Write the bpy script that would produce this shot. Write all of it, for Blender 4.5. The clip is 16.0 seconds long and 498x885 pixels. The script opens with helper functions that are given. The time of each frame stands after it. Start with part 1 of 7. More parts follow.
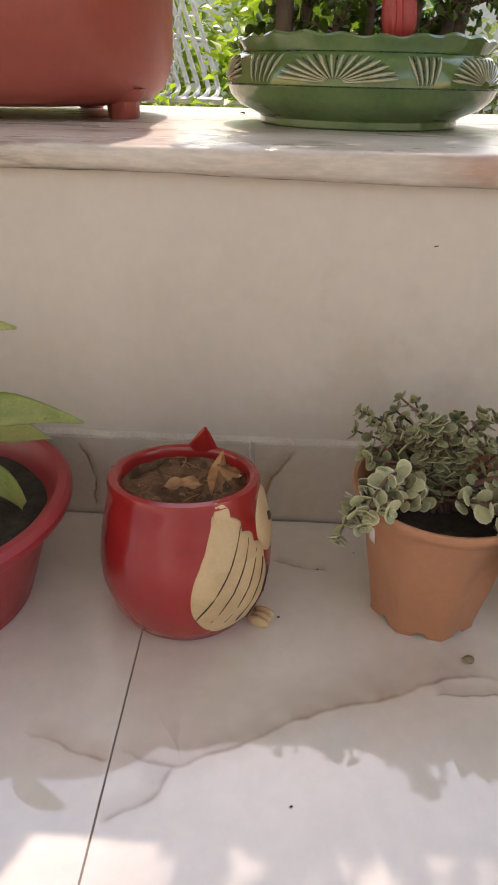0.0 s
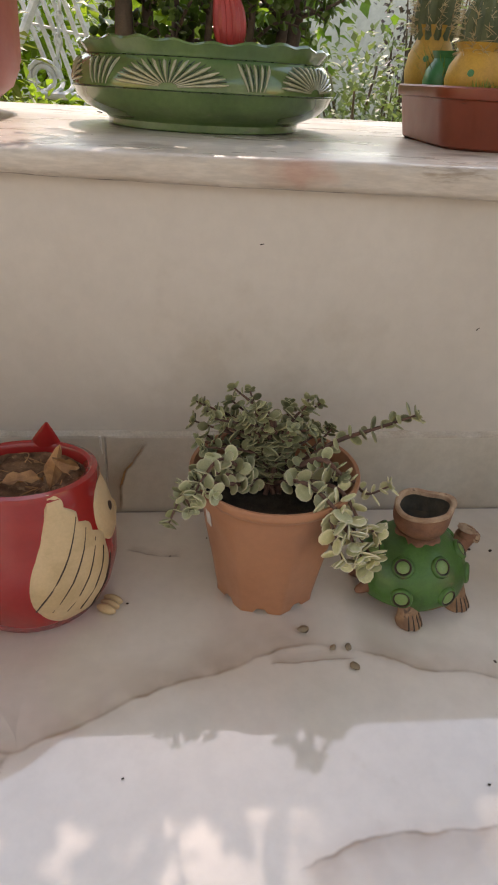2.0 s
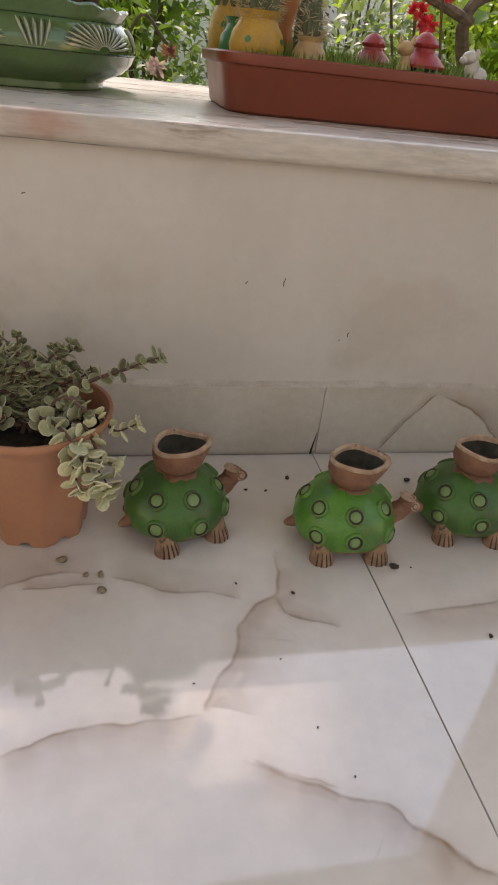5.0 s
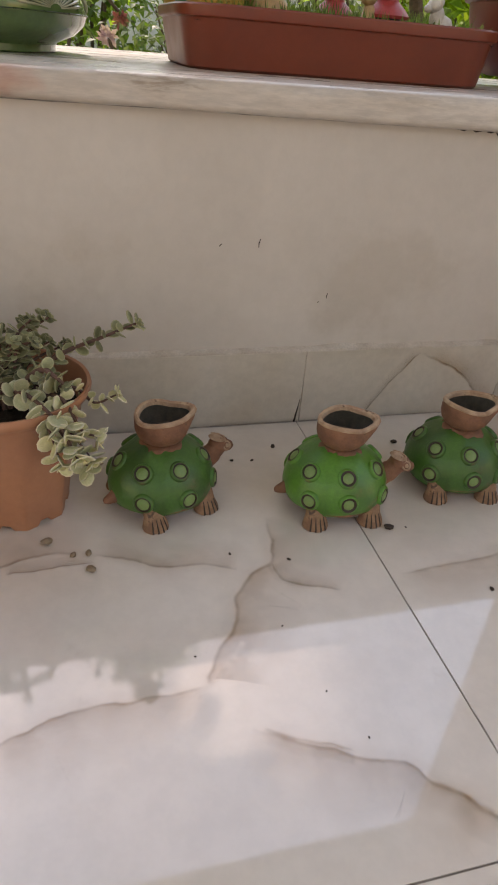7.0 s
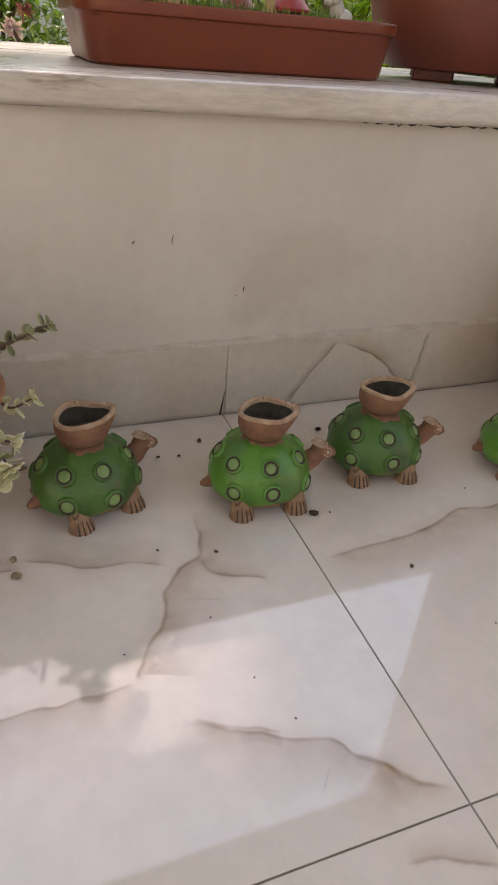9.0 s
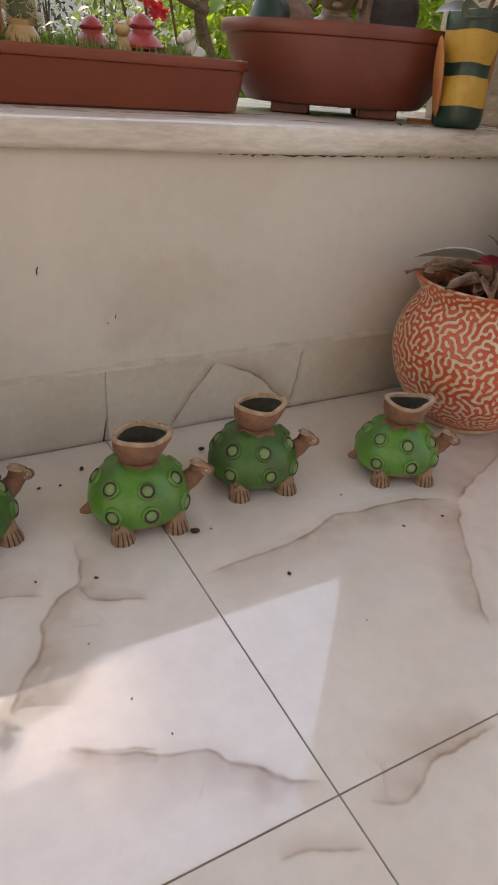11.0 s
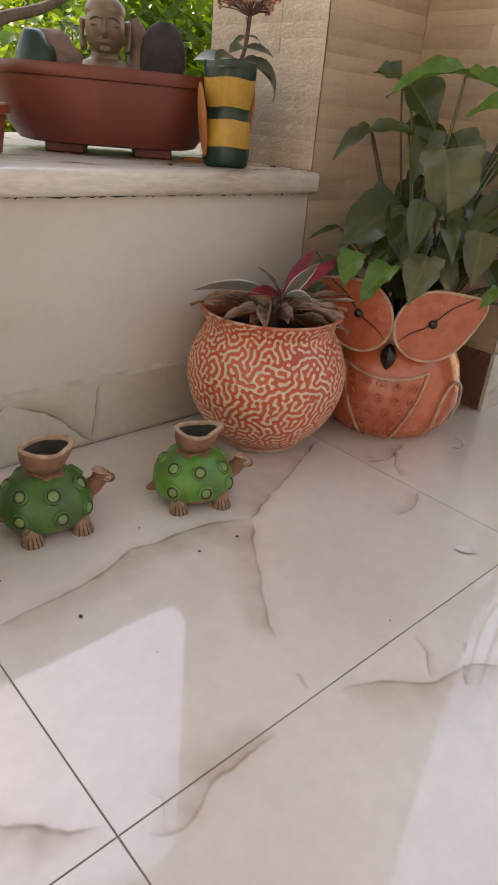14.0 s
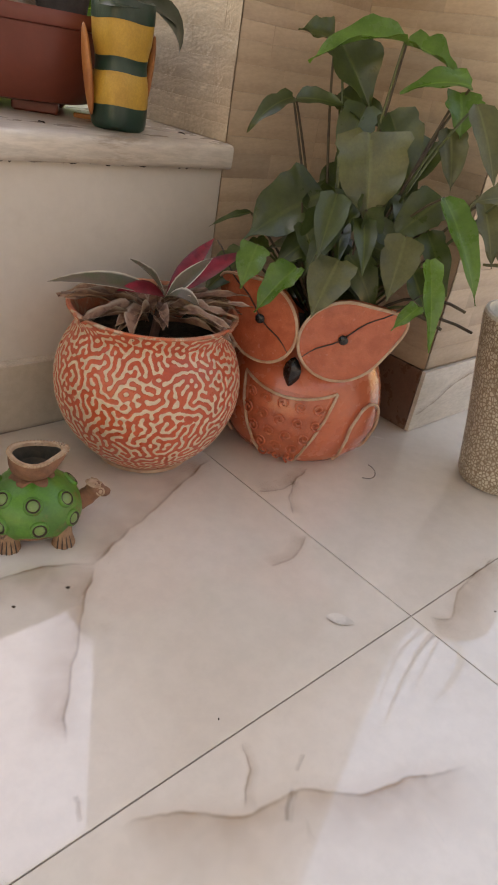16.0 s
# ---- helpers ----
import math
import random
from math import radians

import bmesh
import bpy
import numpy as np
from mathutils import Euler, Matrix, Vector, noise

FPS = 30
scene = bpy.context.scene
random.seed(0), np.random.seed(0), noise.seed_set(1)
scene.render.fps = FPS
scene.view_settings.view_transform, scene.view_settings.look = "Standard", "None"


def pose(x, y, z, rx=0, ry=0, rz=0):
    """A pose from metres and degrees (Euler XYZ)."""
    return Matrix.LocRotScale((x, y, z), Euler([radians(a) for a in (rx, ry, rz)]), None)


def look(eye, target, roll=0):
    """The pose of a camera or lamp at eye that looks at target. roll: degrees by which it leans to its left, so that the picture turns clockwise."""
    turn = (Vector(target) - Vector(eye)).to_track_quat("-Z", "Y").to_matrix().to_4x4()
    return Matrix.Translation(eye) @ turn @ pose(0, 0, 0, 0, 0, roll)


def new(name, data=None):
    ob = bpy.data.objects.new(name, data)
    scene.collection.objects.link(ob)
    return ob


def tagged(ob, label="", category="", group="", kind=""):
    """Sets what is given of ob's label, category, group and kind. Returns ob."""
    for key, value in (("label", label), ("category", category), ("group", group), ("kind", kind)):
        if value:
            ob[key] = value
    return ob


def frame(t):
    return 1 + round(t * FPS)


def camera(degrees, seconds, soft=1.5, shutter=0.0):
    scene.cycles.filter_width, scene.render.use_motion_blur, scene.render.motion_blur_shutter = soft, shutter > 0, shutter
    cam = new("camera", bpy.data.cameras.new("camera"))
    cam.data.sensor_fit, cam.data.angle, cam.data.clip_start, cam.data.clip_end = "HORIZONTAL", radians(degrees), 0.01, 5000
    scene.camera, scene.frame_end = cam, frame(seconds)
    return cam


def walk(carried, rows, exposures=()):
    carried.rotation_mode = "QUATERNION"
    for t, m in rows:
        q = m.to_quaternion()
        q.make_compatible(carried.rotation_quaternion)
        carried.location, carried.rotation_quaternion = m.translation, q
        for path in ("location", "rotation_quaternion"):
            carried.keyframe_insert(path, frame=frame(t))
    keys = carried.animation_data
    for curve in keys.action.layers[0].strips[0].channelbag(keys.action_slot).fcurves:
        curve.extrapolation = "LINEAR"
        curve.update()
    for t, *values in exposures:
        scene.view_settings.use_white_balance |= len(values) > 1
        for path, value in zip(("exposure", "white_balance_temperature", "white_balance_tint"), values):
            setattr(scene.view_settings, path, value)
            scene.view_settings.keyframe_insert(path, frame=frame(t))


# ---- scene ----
cam = camera(42.0, 16.0, 1.9)
PATH = [
    (0, (0.503, -0.608, 0.441), (0.448, 1.131, -0.545), 1.4),
    (0.5, (0.509, -0.612, 0.436), (0.579, 1.123, -0.557), 3.1),
    (1, (0.54, -0.623, 0.444), (0.649, 1.112, -0.545), 2.3),
    (1.5, (0.553, -0.632, 0.447), (0.751, 1.099, -0.535), 3.3),
    (2, (0.573, -0.636, 0.449), (0.778, 1.095, -0.531), 3.3),
    (2.5, (0.594, -0.65, 0.441), (0.89, 1.057, -0.558), 3.5),
    (3, (0.634, -0.677, 0.443), (0.932, 0.997, -0.61), 5.6),
    (3.5, (0.682, -0.697, 0.447), (0.937, 0.97, -0.63), 6.4),
    (4, (0.733, -0.713, 0.443), (0.945, 1.003, -0.562), 4.2),
    (4.5, (0.737, -0.713, 0.442), (1.113, 0.961, -0.586), 5.8),
    (4.7, (0.737, -0.713, 0.452), (1.136, 0.958, -0.572), 6.5),
    (7, (0.726, -0.702, 0.42), (1.218, 0.927, -0.63), 4.9),
    (7.5, (0.734, -0.705, 0.429), (1.252, 0.905, -0.639), 4.4),
    (8, (0.739, -0.708, 0.429), (1.289, 0.886, -0.645), 4.3),
    (10.3, (0.773, -0.738, 0.432), (1.588, 0.78, -0.584), 4.7),
    (10.5, (0.779, -0.744, 0.435), (1.619, 0.772, -0.563), 4.5),
    (11, (0.786, -0.748, 0.439), (1.662, 0.754, -0.55), 4.4),
    (11.5, (0.799, -0.754, 0.438), (1.714, 0.726, -0.549), 3.5),
    (12, (0.805, -0.759, 0.447), (1.772, 0.703, -0.516), 3.6),
    (12.5, (0.819, -0.767, 0.443), (1.845, 0.661, -0.509), 4.0),
    (13, (0.834, -0.774, 0.444), (1.935, 0.588, -0.52), 5.0),
    (13.5, (0.845, -0.784, 0.443), (2.006, 0.537, -0.509), 5.3),
    (14, (0.851, -0.8, 0.464), (2.089, 0.487, -0.435), 5.1),
    (14.5, (0.858, -0.81, 0.465), (2.163, 0.437, -0.397), 5.3),
    (15, (0.898, -0.834, 0.483), (2.227, 0.393, -0.37), 5.7),
    (15.5, (0.972, -0.837, 0.491), (2.16, 0.501, -0.401), 4.9),
    (16, (1.064, -0.773, 0.492), (2.309, 0.43, -0.51), 10.3),
]
walk(cam, [(t, look(eye, target, roll)) for t, eye, target, roll in PATH], exposures=[(0.0, 1.27, 7880, 27.3), (2.0, 1.09, 7880, 25.3), (4.5, 0.99, 7930, 26.3), (8.0, 1.03, 7980, 27.8), (12.5, 1.17, 8130, 29.3), (14.5, 1.26, 8330, 29.3), (16.0, 1.31, 8480, 28.8)])

# ---- light ----
world = bpy.data.worlds.new("sky")
scene.world = world
world.use_nodes = True
wn = world.node_tree
sky = wn.nodes.new("ShaderNodeTexSky")
sky.sky_type = "NISHITA"
sky.sun_disc = False
sky.sun_elevation = radians(47.7)
sky.sun_rotation = radians(3)
sky.air_density, sky.dust_density = 2.0, 0.4
wn.links.new(sky.outputs[0], wn.nodes["Background"].inputs[0])
wn.nodes["Background"].inputs[1].default_value = 0.15

sun_data = bpy.data.lights.new("sun", "SUN")
sun_data.energy, sun_data.angle, sun_data.color = 1.9, radians(0.6), (1.0, 0.98, 0.965)
sun = new("sun", sun_data)
sun.matrix_world = look((0.55, 8.0, 9.17), (0.5, 0.0, 0.37))
SUN_WAY = Vector((0.05, 8.0, 8.8)).normalized()


# ---- materials ----
def mat(name, c, c2=None, scale=12.0, rough=0.5, bump=0.0, bscale=150.0, metal=0.0, coat=0.0, spec=0.5,
        spots=None, spot_scale=40.0, spot_cut=0.62, fine=0.12, through_light=0.0, edge=None, edge_from=0.6, rib=None, rvar=0.15,
        island=0.0, each=0.0, stretch=(1, 1, 1)):
    """A two-scale procedural surface: broad tone change, fine grain, spots of dirt, bump; edge: colour towards a leaf's margin."""
    m = bpy.data.materials.new(name)
    m.use_nodes = True
    nt = m.node_tree
    N, L = nt.nodes, nt.links
    p = N["Principled BSDF"]
    co = N.new("ShaderNodeTexCoord")
    mp = N.new("ShaderNodeMapping")
    mp.inputs["Scale"].default_value = stretch
    L.new(co.outputs["Object"], mp.inputs[0])

    def noise_tex(sc, detail=5.0, rough_=0.6, dist=0.0):
        n = N.new("ShaderNodeTexNoise")
        n.inputs["Scale"].default_value = sc
        n.inputs["Detail"].default_value = detail
        n.inputs["Roughness"].default_value = rough_
        n.inputs["Distortion"].default_value = dist
        L.new(mp.outputs[0], n.inputs["Vector"])
        return n.outputs["Fac"]

    def ramp(sock, lo, hi, a=0.0, b=1.0):
        r = N.new("ShaderNodeMapRange")
        r.interpolation_type = "SMOOTHSTEP"
        for key, val in (("From Min", lo), ("From Max", hi), ("To Min", a), ("To Max", b)):
            r.inputs[key].default_value = val
        L.new(sock, r.inputs["Value"])
        return r.outputs["Result"]

    def mix(fac, a, b, kind="MIX"):
        x = N.new("ShaderNodeMix")
        x.data_type, x.blend_type = "RGBA", kind
        for sock, v in ((x.inputs["Factor"], fac), (x.inputs["A"], a), (x.inputs["B"], b)):
            if hasattr(v, "is_output"):
                L.new(v, sock)
            elif isinstance(v, float):
                sock.default_value = v
            else:
                sock.default_value = (*v, 1)
        return x.outputs["Result"]

    c2 = c2 or tuple(x * 0.78 for x in c)
    col = mix(ramp(noise_tex(scale, 4.0, 0.55, 0.4), 0.35, 0.68), c, c2)
    if edge:
        at = N.new("ShaderNodeAttribute")
        at.attribute_name = "edge"
        col = mix(ramp(at.outputs["Fac"], edge_from, 1.0), col, edge)
    if rib:
        at2 = N.new("ShaderNodeAttribute")
        at2.attribute_name = "edge"
        col = mix(ramp(at2.outputs["Fac"], 0.02, 0.11), rib, col)
    if island:
        ge = N.new("ShaderNodeNewGeometry")
        col = mix(1.0, col, mix(ramp(ge.outputs["Random Per Island"], 0.0, 1.0), (1 - island,) * 3, (1 + island * 0.6,) * 3), "MULTIPLY")
    if each:
        oi = N.new("ShaderNodeObjectInfo")
        col = mix(1.0, col, mix(ramp(oi.outputs["Random"], 0.0, 1.0), (1 - each,) * 3, (1 + each * 0.6,) * 3), "MULTIPLY")
    if spots:
        col = mix(ramp(noise_tex(spot_scale, 6.0, 0.65), spot_cut, spot_cut + 0.1), col, spots)
    if fine:
        col = mix(1.0, col, mix(ramp(noise_tex(scale * 14, 3.0, 0.7), 0.3, 0.7), (1 - fine,) * 3, (1 + fine * 0.4,) * 3), "MULTIPLY")
    L.new(col, p.inputs["Base Color"])
    L.new(ramp(noise_tex(scale * 2.3, 4.0), 0.3, 0.7, max(0.02, rough * (1 - rvar)), min(1.0, rough * (1 + rvar))), p.inputs["Roughness"])
    p.inputs["Metallic"].default_value = metal
    p.inputs["Coat Weight"].default_value = coat
    p.inputs["Coat Roughness"].default_value = 0.08
    p.inputs["Specular IOR Level"].default_value = spec
    if bump:
        b = N.new("ShaderNodeBump")
        b.inputs["Strength"].default_value = bump
        b.inputs["Distance"].default_value = 0.002
        L.new(noise_tex(bscale, 4.0, 0.6), b.inputs["Height"])
        L.new(b.outputs[0], p.inputs["Normal"])
    if through_light:
        tr = N.new("ShaderNodeBsdfTranslucent")
        L.new(mix(1.0, col, (1.25, 1.3, 0.6), "MULTIPLY"), tr.inputs["Color"])
        ms = N.new("ShaderNodeMixShader")
        ms.inputs[0].default_value = through_light
        L.new(p.outputs[0], ms.inputs[1])
        L.new(tr.outputs[0], ms.inputs[2])
        L.new(ms.outputs[0], N["Material Output"].inputs["Surface"])
    return m


def vein_mat(name, c):
    """Printed marble vein: its density comes from the strip's own profile, broken up by noise."""
    m = mat(name, c, tuple(x * 0.7 for x in c), 60.0, 0.035, spec=0.85)
    nt = m.node_tree
    N, L = nt.nodes, nt.links
    at = N.new("ShaderNodeAttribute")
    at.attribute_name = "edge"
    co = N.new("ShaderNodeTexCoord")
    n = N.new("ShaderNodeTexNoise")
    n.inputs["Scale"].default_value, n.inputs["Detail"].default_value = 42.0, 6.0
    L.new(co.outputs["Object"], n.inputs["Vector"])
    r = N.new("ShaderNodeMapRange")
    r.inputs["From Min"].default_value, r.inputs["From Max"].default_value = 0.3, 0.62
    r.inputs["To Min"].default_value = 0.42
    L.new(n.outputs["Fac"], r.inputs["Value"])
    mu = N.new("ShaderNodeMath")
    mu.operation = "MULTIPLY"
    L.new(r.outputs["Result"], mu.inputs[0])
    L.new(at.outputs["Fac"], mu.inputs[1])
    L.new(mu.outputs[0], N["Principled BSDF"].inputs["Alpha"])
    return m


M_TILE = mat("polished_marble_tile", (0.755, 0.70, 0.628), (0.685, 0.62, 0.538), 3.2, 0.04, fine=0.04, spots=(0.60, 0.515, 0.42), spot_scale=4.2, spot_cut=0.63, spec=1.0)
M_TILE.node_tree.nodes["Principled BSDF"].inputs["IOR"].default_value = 1.55
M_TILE.node_tree.nodes["Principled BSDF"].inputs["Coat Weight"].default_value = 0.45
M_TILE.node_tree.nodes["Principled BSDF"].inputs["Coat Roughness"].default_value = 0.38
M_GROUT = mat("grey_grout", (0.33, 0.285, 0.245), None, 60, 0.8)
M_VEIN = vein_mat("brown_vein", (0.46, 0.26, 0.115))
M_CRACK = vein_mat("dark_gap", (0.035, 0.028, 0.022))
M_SKIRT = mat("skirting_marble", (0.60, 0.55, 0.465), (0.52, 0.46, 0.37), 6.0, 0.2, fine=0.06, spots=(0.40, 0.31, 0.21), spot_scale=8.0, spot_cut=0.68)
M_SKIRT2 = mat("white_skirting_marble", (0.62, 0.58, 0.52), (0.5, 0.45, 0.38), 6.0, 0.15, stretch=(1, 1, 3))
# side skirting: its shade and the owl's red reflection are put into the brown
M_SKIRT_SHADE = mat("shade_browned_skirting", (0.16, 0.085, 0.055), (0.1, 0.05, 0.035), 14.0, 0.3, bump=0.1)
M_WALL = mat("white_wall_paint", (0.63, 0.58, 0.515), (0.575, 0.525, 0.46), 4.0, 0.55, bump=0.12, bscale=90, fine=0.03, spots=(0.55, 0.495, 0.425), spot_scale=3.0, spot_cut=0.56)
M_PLASTER = mat("rough_plaster", (0.60, 0.55, 0.475), (0.50, 0.44, 0.36), 30.0, 0.8, bump=0.6, bscale=160)
M_STONE = mat("stacked_stone_tile", (0.53, 0.41, 0.295), (0.44, 0.325, 0.225), 6.0, 0.36, bump=0.15, bscale=60, stretch=(1, 1, 3.0), fine=0.08, each=0.15)
M_STONE_ROUGH = mat("embossed_stone_tile", (0.60, 0.485, 0.36), (0.51, 0.395, 0.28), 9.0, 0.5, bump=1.0, bscale=70, stretch=(1, 1, 2.2), fine=0.16, each=0.12, spots=(0.66, 0.56, 0.43), spot_scale=24.0, spot_cut=0.58)
M_BOUNCE = mat("cream_cement", (0.44, 0.40, 0.35), (0.36, 0.33, 0.28), 2.0, 0.7, bump=0.2)
M_WHITE_CEIL = mat("ceiling_paint", (0.75, 0.73, 0.7), None, 4.0, 0.7, fine=0.03)


def sill_mat():
    m = mat("sill_marble", (0.68, 0.63, 0.56), (0.50, 0.43, 0.355), 6.0, 0.3, bump=0.25, bscale=80, fine=0.14,
            spots=(0.33, 0.265, 0.205), spot_scale=12.0, spot_cut=0.56, stretch=(0.45, 1, 2.6))
    nt = m.node_tree
    N, L = nt.nodes, nt.links
    p = N["Principled BSDF"]
    old = p.inputs["Base Color"].links[0].from_socket
    co = N.new("ShaderNodeTexCoord")
    sub = N.new("ShaderNodeVectorMath")
    sub.operation = "SUBTRACT"
    sub.inputs[1].default_value = (0.675, -0.02, 0.378)
    L.new(co.outputs["Object"], sub.inputs[0])
    sc = N.new("ShaderNodeVectorMath")
    sc.operation = "MULTIPLY"
    sc.inputs[1].default_value = (26, 40, 60)
    L.new(sub.outputs[0], sc.inputs[0])
    ln = N.new("ShaderNodeVectorMath")
    ln.operation = "LENGTH"
    L.new(sc.outputs[0], ln.inputs[0])
    n = N.new("ShaderNodeTexNoise")
    n.inputs["Scale"].default_value = 45.0
    L.new(co.outputs["Object"], n.inputs["Vector"])
    ad = N.new("ShaderNodeMath")
    ad.operation = "MULTIPLY_ADD"
    ad.inputs[1].default_value = 1.4
    L.new(n.outputs["Fac"], ad.inputs[0])
    L.new(ln.outputs["Value"], ad.inputs[2])
    r = N.new("ShaderNodeMapRange")
    r.inputs["From Min"].default_value, r.inputs["From Max"].default_value = 1.0, 1.9
    r.inputs["To Min"].default_value, r.inputs["To Max"].default_value = 0.42, 0.0
    L.new(ad.outputs[0], r.inputs["Value"])
    x = N.new("ShaderNodeMix")
    x.data_type = "RGBA"
    L.new(r.outputs["Result"], x.inputs["Factor"])
    L.new(old, x.inputs["A"])
    x.inputs["B"].default_value = (0.42, 0.11, 0.05, 1)
    L.new(x.outputs["Result"], p.inputs["Base Color"])
    return m


def pebble_mat():
    """Cream glaze with small raised cells on a brown ground."""
    m = mat("pebbled_glaze", (0.62, 0.55, 0.44), (0.5, 0.42, 0.32), 20, 0.35)
    nt = m.node_tree
    N, L = nt.nodes, nt.links
    p = N["Principled BSDF"]
    old = p.inputs["Base Color"].links[0].from_socket
    co = N.new("ShaderNodeTexCoord")
    v = N.new("ShaderNodeTexVoronoi")
    v.feature = "DISTANCE_TO_EDGE"
    v.inputs["Scale"].default_value = 205.0
    mp = N.new("ShaderNodeMapping")
    mp.inputs["Scale"].default_value = (1, 1, 0.8)
    L.new(co.outputs["Object"], mp.inputs[0])
    L.new(mp.outputs[0], v.inputs["Vector"])
    r = N.new("ShaderNodeMapRange")
    r.interpolation_type = "SMOOTHSTEP"
    r.inputs["From Min"].default_value, r.inputs["From Max"].default_value = 0.04, 0.2
    L.new(v.outputs["Distance"], r.inputs["Value"])
    x = N.new("ShaderNodeMix")
    x.data_type = "RGBA"
    L.new(r.outputs["Result"], x.inputs["Factor"])
    x.inputs["A"].default_value = (0.27, 0.19, 0.125, 1)
    L.new(old, x.inputs["B"])
    L.new(x.outputs["Result"], p.inputs["Base Color"])
    b = N.new("ShaderNodeBump")
    b.inputs["Strength"].default_value, b.inputs["Distance"].default_value = 0.8, 0.0012
    L.new(r.outputs["Result"], b.inputs["Height"])
    L.new(b.outputs[0], p.inputs["Normal"])
    return m


M_SILL = sill_mat()
M_PEBBLE = pebble_mat()
M_RED_GLAZE = mat("red_glaze", (0.36, 0.022, 0.02), (0.30, 0.016, 0.016), 14, 0.22, bump=0.05, bscale=70, coat=0.35, fine=0.05)
M_CREAM = mat("cream_glaze", (0.63, 0.46, 0.265), (0.52, 0.37, 0.20), 26, 0.35, bump=0.05, bscale=90, fine=0.06)
M_INK = mat("dark_brown_groove", (0.04, 0.022, 0.014), None, 80, 0.5)
M_SOIL = mat("dry_soil", (0.12, 0.056, 0.028), (0.27, 0.15, 0.08), 90, 0.95, bump=1.0, bscale=200, spots=(0.42, 0.27, 0.16), spot_scale=130, spot_cut=0.58, fine=0.3)
M_DARKSOIL = mat("damp_soil", (0.022, 0.018, 0.013), (0.05, 0.038, 0.026), 60, 0.95, bump=1.0, bscale=240)
M_DRYLEAF = mat("dried_leaf", (0.55, 0.31, 0.15), (0.32, 0.16, 0.08), 60, 0.7, bump=0.3, through_light=0.2, island=0.3)
M_HUSK = mat("withered_leaf", (0.34, 0.20, 0.14), (0.17, 0.085, 0.06), 70, 0.7, bump=0.4, through_light=0.15, edge=(0.42, 0.33, 0.27), edge_from=0.7, island=0.3)
M_TERRA_PLASTIC = mat("terracotta_plastic", (0.45, 0.205, 0.11), (0.39, 0.17, 0.088), 10, 0.38, bump=0.06, bscale=50, fine=0.05, spots=(0.5, 0.28, 0.17), spot_scale=18, spot_cut=0.7)
M_PAPER = mat("paper_label", (0.75, 0.72, 0.68), None, 30, 0.6)
M_SUCC = mat("succulent_leaf", (0.33, 0.345, 0.175), (0.18, 0.195, 0.095), 60, 0.42, edge=(0.42, 0.41, 0.24), edge_from=0.66, island=0.35, through_light=0.12)
M_SUCC_MID = mat("grey_succulent_leaf", (0.50, 0.51, 0.30), (0.38, 0.40, 0.22), 60, 0.42, edge=(0.60, 0.57, 0.38), edge_from=0.68, island=0.3, through_light=0.12)
M_SUCC_PALE = mat("pale_succulent_leaf", (0.74, 0.71, 0.42), (0.58, 0.58, 0.29), 60, 0.42, edge=(0.78, 0.73, 0.54), edge_from=0.6, island=0.25, through_light=0.15)
M_STEM_RED = mat("brown_stem", (0.17, 0.085, 0.06), (0.1, 0.055, 0.04), 90, 0.7, bump=0.4)
M_GREEN_PAINT = mat("green_shell_paint", (0.08, 0.26, 0.03), (0.05, 0.165, 0.025), 22, 0.36, bump=0.35, bscale=80, fine=0.15, spots=(0.20, 0.13, 0.05), spot_scale=18, spot_cut=0.57, coat=0.1)
# shade on the first turtle deepens this dark olive green; the third reuses it
M_GREEN_SHADE = mat("shade_deepened_green_paint", (0.052, 0.16, 0.026), (0.036, 0.10, 0.02), 22, 0.38, bump=0.35, bscale=80, fine=0.15, spots=(0.13, 0.085, 0.04), spot_scale=18, spot_cut=0.57)
M_STUD = mat("worn_green_stud", (0.15, 0.28, 0.08), (0.24, 0.29, 0.13), 60, 0.4, bump=0.2)
M_CLAY = mat("bare_clay", (0.29, 0.135, 0.075), (0.185, 0.085, 0.05), 45, 0.75, bump=0.6, bscale=130, spots=(0.10, 0.06, 0.04), spot_scale=55, spot_cut=0.6)
M_CLAY_FOOT = mat("dusty_clay", (0.36, 0.215, 0.125), (0.22, 0.12, 0.07), 60, 0.75, bump=0.6, bscale=150, spots=(0.1, 0.06, 0.04), spot_scale=80, spot_cut=0.58)
M_CLAY_PALE = mat("pale_clay", (0.52, 0.37, 0.25), (0.36, 0.22, 0.14), 70, 0.75, bump=0.6, bscale=150, spots=(0.1, 0.06, 0.04), spot_scale=80, spot_cut=0.6)
# near-black brown lining of the rim cup
M_HOLLOW = mat("dark_brown_inside", (0.045, 0.04, 0.03), (0.08, 0.065, 0.045), 60, 0.8)
M_ORANGE = mat("orange_glaze", (0.55, 0.14, 0.065), (0.46, 0.105, 0.048), 16, 0.26, bump=0.15, bscale=60, coat=0.3, fine=0.06)
M_ORANGE_DEEP = mat("textured_orange_glaze", (0.52, 0.135, 0.065), (0.42, 0.10, 0.046), 60, 0.24, bump=1.0, bscale=70, coat=0.3)
M_RIM_PALE = mat("pale_worn_edge", (0.55, 0.40, 0.28), (0.45, 0.25, 0.15), 60, 0.5, bump=0.3)
M_RIM_CORAL = mat("worn_coral_rim", (0.57, 0.13, 0.055), (0.5, 0.22, 0.13), 30, 0.35, bump=0.25, spots=(0.58, 0.43, 0.31), spot_scale=38, spot_cut=0.5)
M_BLACK = mat("black_glaze", (0.012, 0.012, 0.012), None, 40, 0.25)
